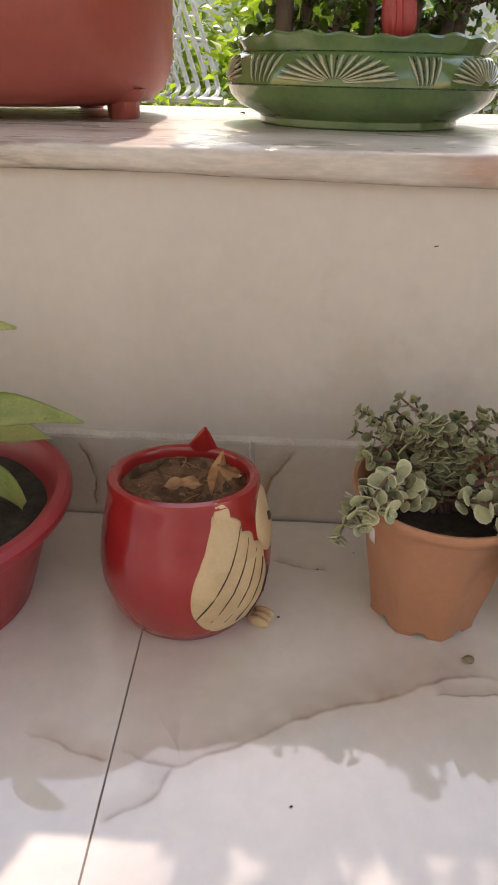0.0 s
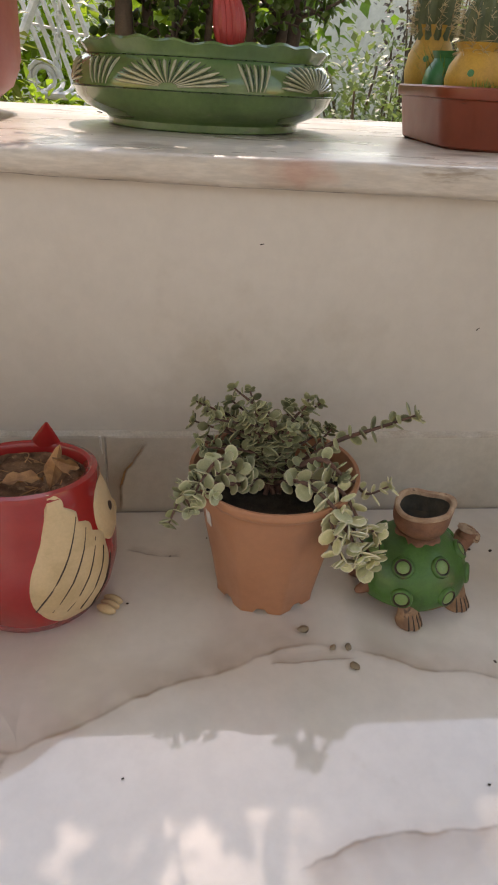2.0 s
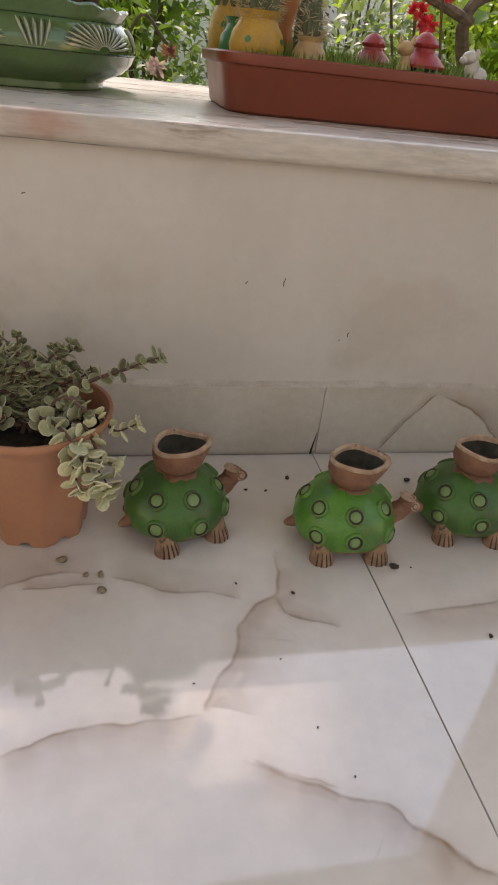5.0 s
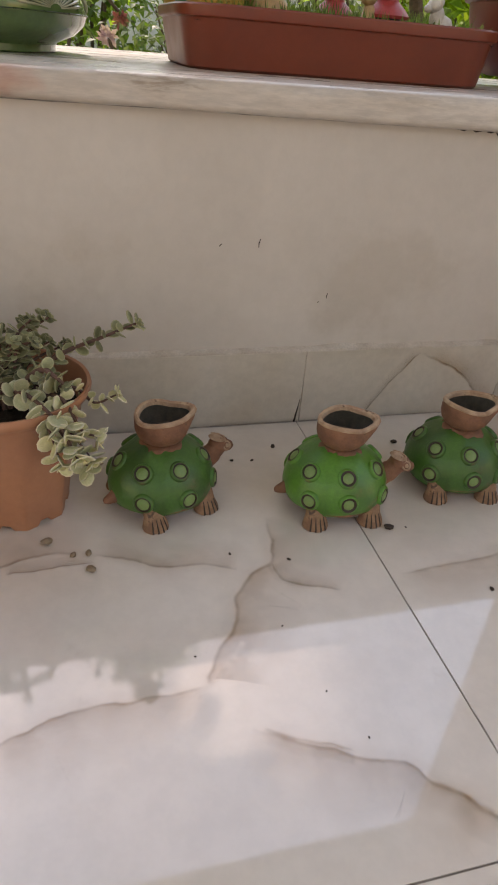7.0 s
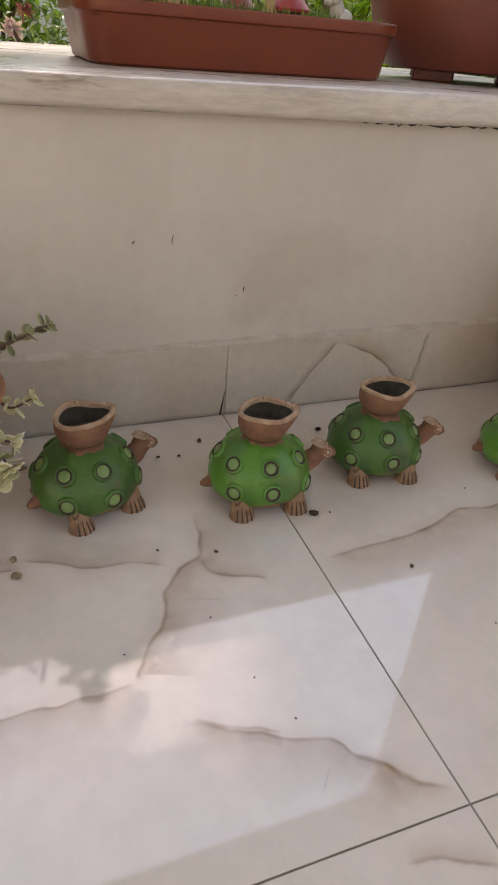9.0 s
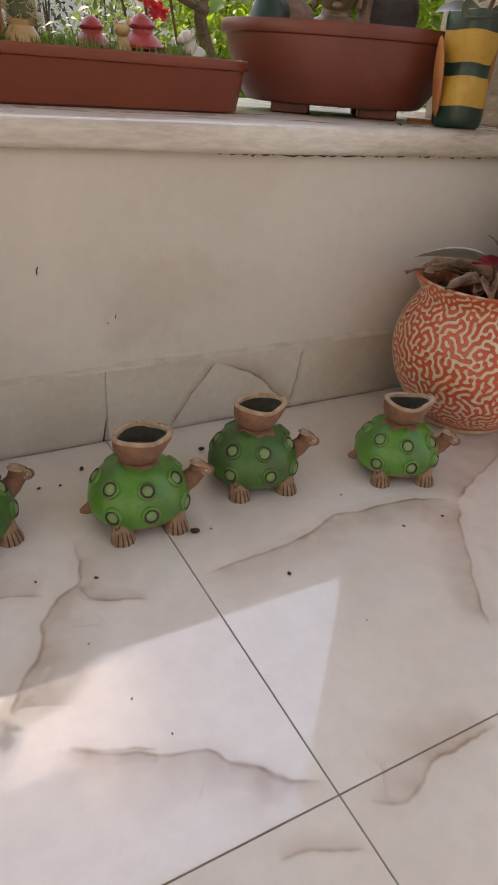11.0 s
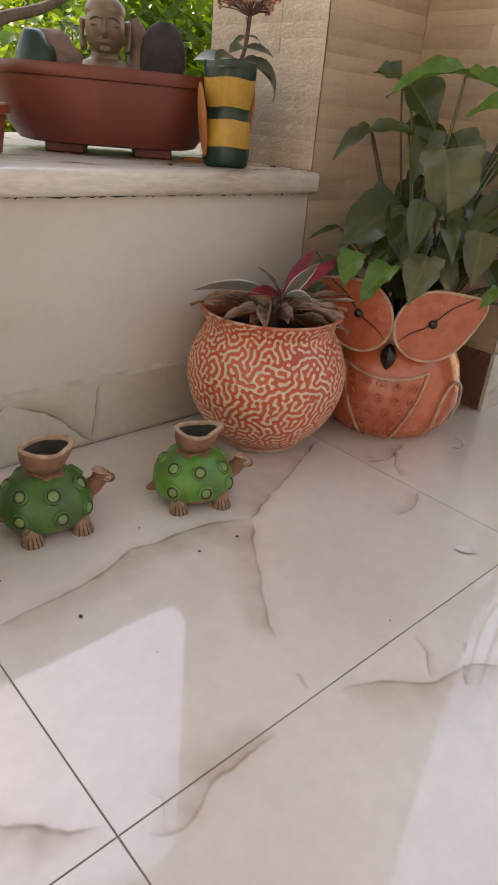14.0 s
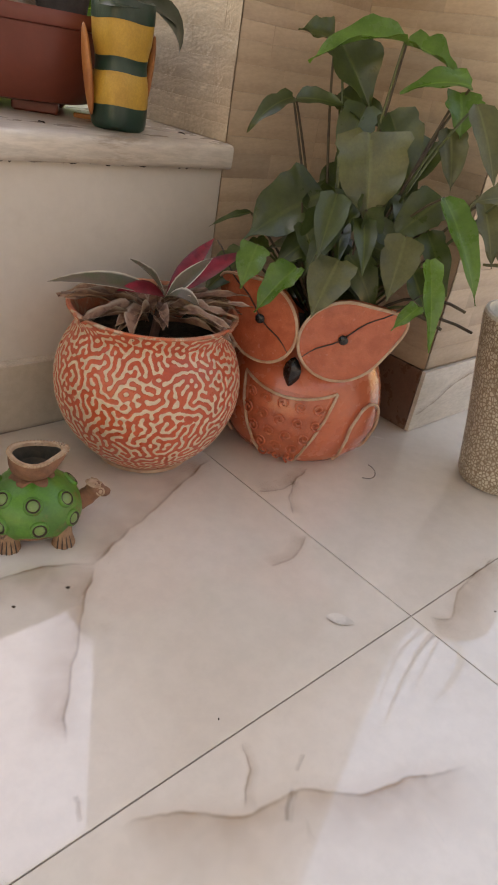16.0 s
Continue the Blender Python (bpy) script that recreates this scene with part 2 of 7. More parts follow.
M_GREEN_GLAZE = mat("green_glaze", (0.125, 0.215, 0.075), (0.08, 0.155, 0.05), 9, 0.13, bump=0.12, bscale=26, coat=0.5, fine=0.08, spots=(0.16, 0.20, 0.10), spot_scale=22, spot_cut=0.68)
M_GREEN_RIB = mat("pale_green_relief", (0.44, 0.44, 0.31), (0.32, 0.34, 0.20), 40, 0.2, coat=0.4)
M_GREEN_GROOVE = mat("dark_green_groove", (0.02, 0.05, 0.012), None, 40, 0.3)
M_RED_PLASTIC = mat("brick_red_plastic", (0.225, 0.047, 0.021), (0.185, 0.037, 0.017), 7, 0.36, bump=0.06, bscale=30, fine=0.05, spots=(0.26, 0.075, 0.04), spot_scale=9, spot_cut=0.68)
M_RED_POT = mat("dusty_red_pot", (0.40, 0.095, 0.07), (0.35, 0.075, 0.055), 6, 0.45, bump=0.05, bscale=40, fine=0.05, spots=(0.25, 0.06, 0.05), spot_scale=30, spot_cut=0.74)
M_BOWL_BROWN = mat("maroon_plastic", (0.195, 0.046, 0.027), (0.16, 0.037, 0.022), 8, 0.4, bump=0.05, fine=0.05)
M_RED_BOWL = mat("crimson_plastic", (0.33, 0.03, 0.035), (0.27, 0.022, 0.026), 12, 0.38, bump=0.08, fine=0.1, spots=(0.4, 0.12, 0.11), spot_scale=22, spot_cut=0.7)
M_YELLOW = mat("ochre_paint", (0.53, 0.31, 0.05), (0.45, 0.25, 0.04), 24, 0.45, bump=0.25, bscale=90, spots=(0.3, 0.16, 0.04), spot_scale=70, spot_cut=0.7)
M_DKGREEN = mat("bottle_green_paint", (0.013, 0.044, 0.029), (0.010, 0.034, 0.023), 24, 0.33, bump=0.2)
M_TAN_ORANGE = mat("orange_brown_paint", (0.45, 0.17, 0.05), (0.36, 0.125, 0.04), 30, 0.5, bump=0.15)
M_BRIGHT_GREEN = mat("bright_green_paint", (0.03, 0.2, 0.07), (0.025, 0.15, 0.05), 30, 0.35)
M_RED_PAINT = mat("bright_red_paint", (0.45, 0.055, 0.05), (0.36, 0.04, 0.035), 40, 0.4, bump=0.2)
M_STATUE = mat("bronze_brown_resin", (0.27, 0.19, 0.125), (0.17, 0.115, 0.075), 30, 0.42, bump=0.2, bscale=120, metal=0.2)
M_ROCK = mat("dark_slate", (0.035, 0.03, 0.032), (0.06, 0.05, 0.05), 30, 0.7, bump=0.6)
M_ROCK_PINK = mat("pinkish_bark", (0.30, 0.21, 0.17), (0.19, 0.12, 0.095), 30, 0.85, bump=0.8, bscale=80)
M_WHITE_GLAZE = mat("white_glaze", (0.66, 0.64, 0.58), (0.5, 0.47, 0.42), 60, 0.35)
M_TAN_GLAZE = mat("tan_glaze", (0.55, 0.36, 0.17), (0.42, 0.27, 0.13), 60, 0.4)
M_CACTUS = mat("cactus_flesh", (0.11, 0.13, 0.06), (0.075, 0.1, 0.045), 60, 0.6, bump=0.5)
M_SPINE = mat("cactus_spine", (0.55, 0.45, 0.27), (0.42, 0.32, 0.18), 60, 0.6)
M_TAR_GREEN = mat("green_striped_leaf", (0.115, 0.085, 0.06), (0.075, 0.085, 0.045), 50, 0.4, edge=(0.62, 0.56, 0.48), edge_from=0.72, through_light=0.1, spots=(0.2, 0.06, 0.06), spot_scale=40, spot_cut=0.6)
M_TAR_PINK = mat("crimson_leaf", (0.36, 0.024, 0.05), (0.19, 0.016, 0.03), 50, 0.4, edge=(0.18, 0.04, 0.05), edge_from=0.7, through_light=0.2)
# vine leaf tones carry light: bright for lit leaves, dark and grey for lower-lit
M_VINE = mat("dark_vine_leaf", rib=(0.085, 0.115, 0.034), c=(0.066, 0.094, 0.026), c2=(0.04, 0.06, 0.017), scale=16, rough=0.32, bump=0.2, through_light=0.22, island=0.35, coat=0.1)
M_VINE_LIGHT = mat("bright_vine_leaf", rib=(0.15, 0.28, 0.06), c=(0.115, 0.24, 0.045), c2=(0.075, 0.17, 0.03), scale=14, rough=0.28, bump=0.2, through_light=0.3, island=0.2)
M_VINE_DULL = mat("grey_green_vine_leaf", rib=(0.14, 0.15, 0.06), c=(0.115, 0.122, 0.046), c2=(0.07, 0.078, 0.03), scale=18, rough=0.36, bump=0.25, through_light=0.15, island=0.2)
M_STEM = mat("dark_vine_stem", (0.085, 0.065, 0.03), (0.05, 0.03, 0.018), 60, 0.6)
M_PENCIL = mat("pencil_stem", (0.17, 0.175, 0.075), (0.11, 0.105, 0.05), 60, 0.5)
M_DIEFF = mat("mottled_green_leaf", (0.42, 0.45, 0.17), (0.26, 0.33, 0.095), 26, 0.4, edge=(0.16, 0.24, 0.07), edge_from=0.8, through_light=0.25, spots=(0.1, 0.17, 0.045), spot_scale=55, spot_cut=0.62)
M_GRASSLEAF = mat("grass_blade", (0.13, 0.22, 0.05), (0.2, 0.28, 0.08), 20, 0.5, through_light=0.35, island=0.35)
M_LEAF_A = mat("garden_leaf", (0.17, 0.29, 0.05), (0.11, 0.21, 0.035), 9, 0.42, through_light=0.5, island=0.45)
M_LEAF_B = mat("lime_leaf", (0.37, 0.49, 0.08), (0.26, 0.40, 0.055), 9, 0.42, through_light=0.55, island=0.4)
M_LEAF_C = mat("grey_green_leaf", (0.24, 0.31, 0.15), (0.17, 0.24, 0.10), 9, 0.5, through_light=0.35, island=0.4)
M_LEAF_Y = mat("yellow_green_leaf", (0.34, 0.34, 0.08), (0.22, 0.26, 0.05), 9, 0.45, through_light=0.4, island=0.4)
M_LEAF_P = mat("purple_leaf", (0.1, 0.07, 0.09), (0.06, 0.05, 0.06), 9, 0.5, through_light=0.25, island=0.4)
M_BARK = mat("bark", (0.15, 0.105, 0.07), (0.085, 0.06, 0.042), 40, 0.9, bump=1.0, bscale=110)
M_FLOWER_RED = mat("red_petal", (0.6, 0.03, 0.06), (0.45, 0.02, 0.04), 60, 0.5, through_light=0.3)
M_FLOWER_PINK = mat("pale_pink_petal", (0.62, 0.47, 0.55), (0.5, 0.36, 0.45), 60, 0.6, through_light=0.3)
M_FLOWER_DRY = mat("faded_flower", (0.33, 0.19, 0.11), (0.42, 0.09, 0.09), 70, 0.7, island=0.5)
M_LAWN = mat("lawn", (0.20, 0.21, 0.10), (0.26, 0.24, 0.14), 1.2, 0.9, bump=0.8, bscale=60)
M_GARDEN_WALL = mat("pale_wall_paint", (0.72, 0.72, 0.70), (0.64, 0.64, 0.62), 1.5, 0.7, bump=0.1)
M_WHITE_METAL = mat("white_painted_metal", (0.78, 0.77, 0.76), None, 20, 0.4)
M_PEBBLE_STONE = mat("brown_pebble", (0.30, 0.225, 0.145), (0.17, 0.125, 0.08), 120, 0.6, bump=0.3)
M_CRUMB = mat("dark_crumb", (0.05, 0.035, 0.025), None, 120, 0.8)
M_FLAKE = mat("white_flake", (0.72, 0.68, 0.62), None, 60, 0.4)


# ---- mesh tools ----
def V3(*a):
    return Vector(a)


class Soup:
    """Vertices and faces gathered into one mesh, with a value 'edge' per vertex."""

    def __init__(self):
        self.v, self.f, self.a = [], [], []

    def add(self, verts, faces, attr=None):
        o = len(self.v)
        self.v += [tuple(p) for p in verts]
        self.f += [tuple(i + o for i in fc) for fc in faces]
        self.a += list(attr) if attr is not None else [0.0] * len(verts)
        return self

    def grid(self, rows, closed=False, attr=None):
        """Rows of points of equal number, joined by quads; closed: each row is a ring."""
        n, m = len(rows), len(rows[0])
        fs = []
        for i in range(n - 1):
            for j in range(m if closed else m - 1):
                k = (j + 1) % m
                fs.append((i * m + j, i * m + k, (i + 1) * m + k, (i + 1) * m + j))
        return self.add([p for r in rows for p in r], fs, attr)

    def lathe(self, profile, seg=40, at=(0, 0, 0), wob=None, attr=None):
        rows = []
        for r, z in profile:
            row = []
            for j in range(seg):
                a = 2 * math.pi * j / seg
                rr, zz = (wob(a, r, z) if wob else (r, z))
                rr = max(rr, 1e-5)
                row.append((at[0] + rr * math.cos(a), at[1] + rr * math.sin(a), at[2] + zz))
            rows.append(row)
        return self.grid(rows, True)

    def tube(self, pts, rad, seg=7):
        pts = [Vector(p) for p in pts]
        rad = rad if isinstance(rad, (list, tuple)) else [rad] * len(pts)
        rows, prev = [], None
        for i, p in enumerate(pts):
            d = (pts[min(i + 1, len(pts) - 1)] - pts[max(i - 1, 0)]).normalized()
            s = prev if prev is not None else (V3(0, 0, 1) if abs(d.z) < 0.9 else V3(1, 0, 0))
            s = (s - d * s.dot(d)).normalized()
            prev = s
            u = d.cross(s)
            rows.append([p + (s * math.cos(2 * math.pi * k / seg) + u * math.sin(2 * math.pi * k / seg)) * rad[i] for k in range(seg)])
        rows = [[pts[0]] * seg] + rows + [[pts[-1]] * seg]
        return self.grid(rows, True)

    def ball(self, c, r, rot=None, rings=8, seg=12, rough=0.0, freq=30.0, edge_xy=False):
        r = r if isinstance(r, (tuple, list)) else (r, r, r)
        rot = rot or Matrix.Identity(3)
        c = Vector(c)
        rows, at = [], []
        for i in range(rings + 1):
            t = math.pi * i / rings
            row = []
            for j in range(seg):
                a = 2 * math.pi * j / seg
                q = V3(math.sin(t) * math.cos(a), math.sin(t) * math.sin(a), -math.cos(t))
                at.append(math.hypot(q.x, q.y) if edge_xy else 0.0)
                k = 1 + rough * noise.noise(q * 1.7 + c * freq) if rough else 1.0
                row.append(c + rot @ V3(q.x * r[0] * k, q.y * r[1] * k, q.z * r[2] * k))
            rows.append(row)
        return self.grid(rows, True, at)

    def box(self, lo, hi, bevel=0.002, rot=None, pivot=None, seg=1):
        bm = bmesh.new()
        bmesh.ops.create_cube(bm, size=1)
        lo, hi = Vector(lo), Vector(hi)
        for v in bm.verts:
            v.co = V3(*[lo[i] if v.co[i] < 0 else hi[i] for i in range(3)])
        if bevel:
            bmesh.ops.bevel(bm, geom=bm.edges[:], offset=bevel, segments=seg, affect="EDGES", profile=0.6)
        if rot is not None:
            pv = Vector(pivot if pivot is not None else (lo + hi) / 2)
            for v in bm.verts:
                v.co = pv + rot @ (v.co - pv)
        bm.verts.index_update()
        self.add([v.co for v in bm.verts], [[v.index for v in f.verts] for f in bm.faces])
        bm.free()
        return self

    def leaf(self, b, d, u, length, width, bend=0.6, fold=0.25, n=6, tip=1.0, wave=0.0, peak=0.42, heart=False):
        """A blade from b along d, its upper side towards u: bends down along its length, folds along its midrib."""
        p, d, u = Vector(b), Vector(d).normalized(), Vector(u)
        s = d.cross(u)
        s = s.normalized() if s.length > 1e-4 else d.orthogonal().normalized()
        u = s.cross(d)
        rows, at = [], []
        step = length / n
        ph = length * 977.0
        for i in range(n + 1):
            t = i / n
            if t < peak:
                w = math.sin(0.5 * math.pi * (t / peak)) if not heart else 0.75 + 0.25 * math.sin(math.pi * t / peak) if t > 0 else 0.35
            else:
                w = math.cos(0.5 * math.pi * ((t - peak) / (1 - peak))) ** tip
            w = max(w, 0.02) * width * 0.5
            rip = wave * width * math.sin(ph + t * 14)
            cf, sf = math.cos(fold), math.sin(fold)
            rows.append([p - s * w * cf + u * (w * sf + rip), p - s * w * 0.55 * cf + u * w * sf * 0.4, p, p + s * w * 0.55 * cf + u * w * sf * 0.4, p + s * w * cf + u * (w * sf - rip)])
            at += [1.0, 0.5, 0.0, 0.5, 1.0]
            q = Matrix.Rotation(-bend / n, 3, s)
            d, u = q @ d, q @ u
            p = p + d * step
        return self.grid(rows, False, at)

    def mini(self, b, d, u, length, width):
        """A small garden leaf of four faces."""
        b, d = Vector(b), Vector(d)
        s = d.cross(u)
        s = s.normalized() if s.length > 1e-4 else d.orthogonal().normalized()
        up = s.cross(d)
        m = b + d * length * 0.45
        e = b + d * length - up * length * 0.12
        w = width * 0.5
        return self.add([b, m - s * w + up * w * 0.3, m, m + s * w + up * w * 0.3, e], [(0, 2, 1), (0, 3, 2), (1, 2, 4), (2, 3, 4)])


def mesh_object(name, soup, material, angle=40):
    me = bpy.data.meshes.new(name)
    me.from_pydata(soup.v, [], soup.f)
    me.validate()
    if len(me.vertices) == len(soup.a) and any(soup.a):
        at = me.attributes.new("edge", "FLOAT", "POINT")
        at.data.foreach_set("value", soup.a)
    me.shade_smooth()
    me.set_sharp_from_angle(angle=radians(angle))
    me.materials.append(material)
    return new(name, me)


def part(name, soup, material, parent, label="", angle=40, kind=""):
    ob = mesh_object(name, soup, material, angle)
    ob.parent = parent
    return tagged(ob, label=label, kind=kind)


def thing(name, m, label, category, group=""):
    ob = new(name)
    ob.empty_display_size = 0.02
    ob.matrix_basis = m
    return tagged(ob, label, category, group)


def solid(name, soup, material, label, category, m=None, group="", kind="", angle=40):
    ob = mesh_object(name, soup, material, angle)
    if m is not None:
        ob.matrix_basis = m
    return tagged(ob, label, category, group, kind)


def rnd(a, b):
    return random.uniform(a, b)


def bez(p0, p1, p2, n=10):
    p0, p1, p2 = Vector(p0), Vector(p1), Vector(p2)
    return [p0 * (1 - t) ** 2 + p1 * 2 * t * (1 - t) + p2 * t * t for t in [i / n for i in range(n + 1)]]


def spline(ctrl, n=8):
    """A smooth line through the control points."""
    c = [Vector(p) for p in ctrl]
    c = [c[0] * 2 - c[1]] + c + [c[-1] * 2 - c[-2]]
    out = []
    for i in range(1, len(c) - 2):
        a, b, d, e = c[i - 1:i + 3]
        for k in range(n):
            t = k / n
            out.append(0.5 * (2 * b + (d - a) * t + (2 * a - 5 * b + 4 * d - e) * t * t + (3 * b - a - 3 * d + e) * t ** 3))
    return out + [c[-2]]


# ---- the setting ----
SILL_Z = 0.388
WALL_END = 1.708


def structure(name, soup, material, label, category, angle=40):
    return solid(name, soup, material, label, category, kind="structure", angle=angle)


floor = structure("floor", Soup().box((-3, -5, -0.12), (5.0, 0.3, -0.0014), 0), M_GROUT, "polished cream marble tile floor with thin grey joints", "floor")
structure("wall_parapet", Soup().box((-3, 0, -0.1), (WALL_END, 0.2, 0.379), 0.001), M_WALL, "low white painted parapet wall, scuffed and slightly stained", "wall")
structure("wall_parapet_core", Soup().box((-3, 0.2, -0.3), (WALL_END + 0.24, 0.72, 0.36), 0.001), M_WALL, "white painted outer side of the parapet under the sill", "wall")

sl = Soup()
prof = [(0.2, 0.3555), (-0.015, 0.3555), (-0.0182, 0.3572), (-0.0195, 0.362), (-0.0198, 0.372), (-0.0196, 0.380), (-0.0182, 0.3848), (-0.0145, 0.3872), (-0.009, SILL_Z), (0.2, SILL_Z), (0.73, SILL_Z), (0.735, 0.384), (0.735, 0.364), (0.73, 0.3605)]
xs = [-3 + i * (WALL_END + 3.0 - 0.0) / 420 for i in range(421)]
rows = []


def sill_raise(x):
    """How far the uneven underside of the slab lies above its lowest stretch."""
    return 0.0065 * min(1.0, max(0.0, (1.15 - x) / 0.5)) + 0.006 * min(1.0, max(0.0, (0.6 - x) / 0.25))


for x in xs:
    rows.append([(x, y + (0.0014 * noise.noise(V3(x * 14, y * 30, z * 60)) + 0.0008 * noise.noise(V3(x * 60, 2, z * 90)) if y < 0.01 else 0), z + (0.0008 * noise.noise(V3(x * 18, 4, z * 70)) + sill_raise(x) * (0.388 - z) / 0.0325 if z < 0.38 and y < 0.21 else 0)) for y, z in prof])
sl.grid(rows, True)
structure("window_sill", sl, M_SILL, "thick streaked marble sill slab with a rounded, stained front edge", "sill", angle=60)
structure("window_sill_return", Soup().box((WALL_END + 0.245, 0.29, 0.3605), (2.22, 0.735, SILL_Z), 0.003), M_SILL, "marble sill slab running on behind the pillar", "sill")

# pillar and projecting column with stone cladding
PX, CX, CY, CE = WALL_END, 1.955, -0.27, 2.22
pillar = structure("wall_pillar", Soup().box((PX + 0.001, 0.001, -0.1), (CX + 0.01, 0.28, 2.75), 0), M_STONE, "pillar clad in beige stacked-stone tiles", "pillar")
column = structure("wall_column", Soup().box((CX + 0.001, CY + 0.001, -0.1), (CE - 0.001, 0.28, 2.75), 0), M_STONE, "projecting column clad in beige stacked-stone tiles", "column")
structure("ceiling", Soup().box((-3, -4.0, 2.75), (2.25, 0.3, 2.9), 0), M_WHITE_CEIL, "plain white veranda ceiling", "ceiling")
structure("beam", Soup().box((-3, 0.0, 2.1), (2.22, 0.28, 2.75), 0.004), M_WHITE_CEIL, "white beam over the opening", "beam")
structure("sunshade_slab", Soup().box((-3, 0.282, 2.75), (2.3, 0.72, 2.86), 0.004), M_WHITE_CEIL, "concrete sunshade slab over the opening", "sunshade")
# unseen wall and paving, added to throw light back onto the parapet
structure("wall_back", Soup().box((-8, -7.2, -0.1), (10, -7.0, 3.2), 0), M_BOUNCE, "plain cream wall added out of view to bounce light", "wall")
structure("pavement", Soup().box((-8, -7.0, -0.16), (10, -5.0, -0.01), 0), M_BOUNCE, "pale paving added out of view to bounce light", "paving")

pl = Soup()
for row_z, depth in ((0.0995, 0.0085),):
    pts = []
    for i in range(240):
        x = -1.0 + i * (WALL_END + 1.0) / 239
        h = 0.004 + 0.006 * abs(noise.noise(V3(x * 9, 1, 0))) + 0.002 * noise.noise(V3(x * 60, 2, 0))
        d = depth + 0.0018 * noise.noise(V3(x * 40, 7, 0))
        pts.append([(x, 0.001, row_z), (x, -d, row_z), (x, -d * 0.93, row_z + h * 0.45), (x, -0.0035, row_z + h * 0.8), (x, -0.0008, row_z + h), (x, 0.002, row_z + h)])
pl.grid(pts)
structure("trim_plaster", pl, M_PLASTER, "rough band of plaster along the top of the skirting", "trim")


def vein(soup, ctrl, width, z, wig=0.004, plane="xy", flip=1, taper=True, strong=False):
    """A marble vein: a crisp line on one side that fades out softly on the other."""
    line = spline([(*p, 0) for p in ctrl], 10)
    rows_, at = [], []
    n = len(line)
    wide = min(1.0, sum((b - a).length for a, b in zip(line, line[1:])) / 0.16)
    faint = 1.0 if plane != "xy" else 0.45 + 0.55 * min(1.0, wide * 1.6)
    for i, p in enumerate(line):
        d = (line[min(i + 1, n - 1)] - line[max(i - 1, 0)]).normalized()
        s = V3(-d.y, d.x, 0) * flip
        k = 1.0
        if taper:
            k = min(1.0, 9 * i / n, 9 * (n - 1 - i) / n)
        k *= 0.62 + 0.7 * abs(noise.noise(p * 19)) if not strong else 2.6
        q = p + s * wig * (noise.noise(p * 45) + 0.5 * noise.noise(p * 130))
        row = []
        for off, a in ((-5.0, 0.0), (-0.8, 0.10), (-0.45, 0.34), (0.0, 0.66), (0.4, 0.52), (0.9, 0.36), (2.4, 0.29), (7.0, 0.17), (16.0 + 8.0 * noise.noise(p * 11), 0.0)) if not strong and plane == "xy" else ((-0.9, 0.0), (-0.3, 0.75), (0.1, 0.95), (0.5, 0.45), (2.0, 0.3), (6.5 + 3.0 * noise.noise(p * 11), 0.0)):
            r = q + s * off * width * (wide if abs(off) > 1 else 1.0)
            row.append((r.x, r.y, z) if plane == "xy" else (r.x, z, r.y))
            at.append(a * k * faint * (1.06 if plane == "xy" else 1.0))
        rows_.append(row)
    soup.grid(rows_, False, at)


FZ = [0.0003]


def floor_vein(width, flip, *ctrl):
    """One vein of the floor marble, as a printed strip on its tile."""
    FZ[0] += 0.000008
    fv = Soup()
    vein(fv, ctrl, width * 0.82, FZ[0], 0.0028, flip=flip)
    part("vein", fv, M_VEIN, floor)


floor_vein(0.0040, 1, (1.344, -0.305), (1.396, -0.277), (1.454, -0.254), (1.532, -0.218), (1.598, -0.189))
floor_vein(0.0026, 1, (1.601, -0.285), (1.635, -0.300), (1.666, -0.292), (1.707, -0.278))
floor_vein(0.0022, 1, (1.666, -0.292), (1.633, -0.317), (1.609, -0.349))
floor_vein(0.0030, -1, (1.594, -0.390), (1.552, -0.408), (1.514, -0.408))
floor_vein(0.0036, -1, (1.224, -0.561), (1.243, -0.565), (1.263, -0.574), (1.285, -0.594), (1.312, -0.610), (1.350, -0.615), (1.371, -0.633), (1.407, -0.657), (1.436, -0.664), (1.465, -0.679), (1.494, -0.689))
floor_vein(0.0020, 1, (1.343, -0.559), (1.332, -0.581), (1.307, -0.603))
floor_vein(0.0030, 1, (1.379, -0.596), (1.362, -0.604))
floor_vein(0.0026, 1, (1.349, -0.611), (1.327, -0.629))
floor_vein(0.0032, -1, (1.614, -0.561), (1.637, -0.576), (1.679, -0.557), (1.741, -0.549), (1.784, -0.548))
floor_vein(0.0030, 1, (1.208, -0.519), (1.202, -0.540))
floor_vein(0.0040, -1, (1.006, -0.300), (1.059, -0.297), (1.126, -0.290), (1.185, -0.270), (1.223, -0.273), (1.264, -0.275), (1.299, -0.280), (1.352, -0.303))
floor_vein(0.0032, -1, (1.346, -0.306), (1.325, -0.329), (1.302, -0.360), (1.267, -0.407), (1.243, -0.442), (1.223, -0.479))
floor_vein(0.0034, -1, (0.941, -0.492), (0.954, -0.504), (0.968, -0.521), (0.996, -0.537))
floor_vein(0.0038, 1, (1.016, -0.561), (1.026, -0.570), (1.042, -0.573), (1.058, -0.567), (1.078, -0.559), (1.097, -0.558), (1.128, -0.557), (1.148, -0.555))
floor_vein(0.0028, 1, (0.936, -0.568), (0.955, -0.572), (0.975, -0.581), (0.994, -0.587))
floor_vein(0.0020, -1, (0.837, -0.432), (0.854, -0.443), (0.896, -0.461))
floor_vein(0.0034, 1, (0.724, -0.225), (0.756, -0.237), (0.788, -0.252), (0.831, -0.257), (0.857, -0.268))
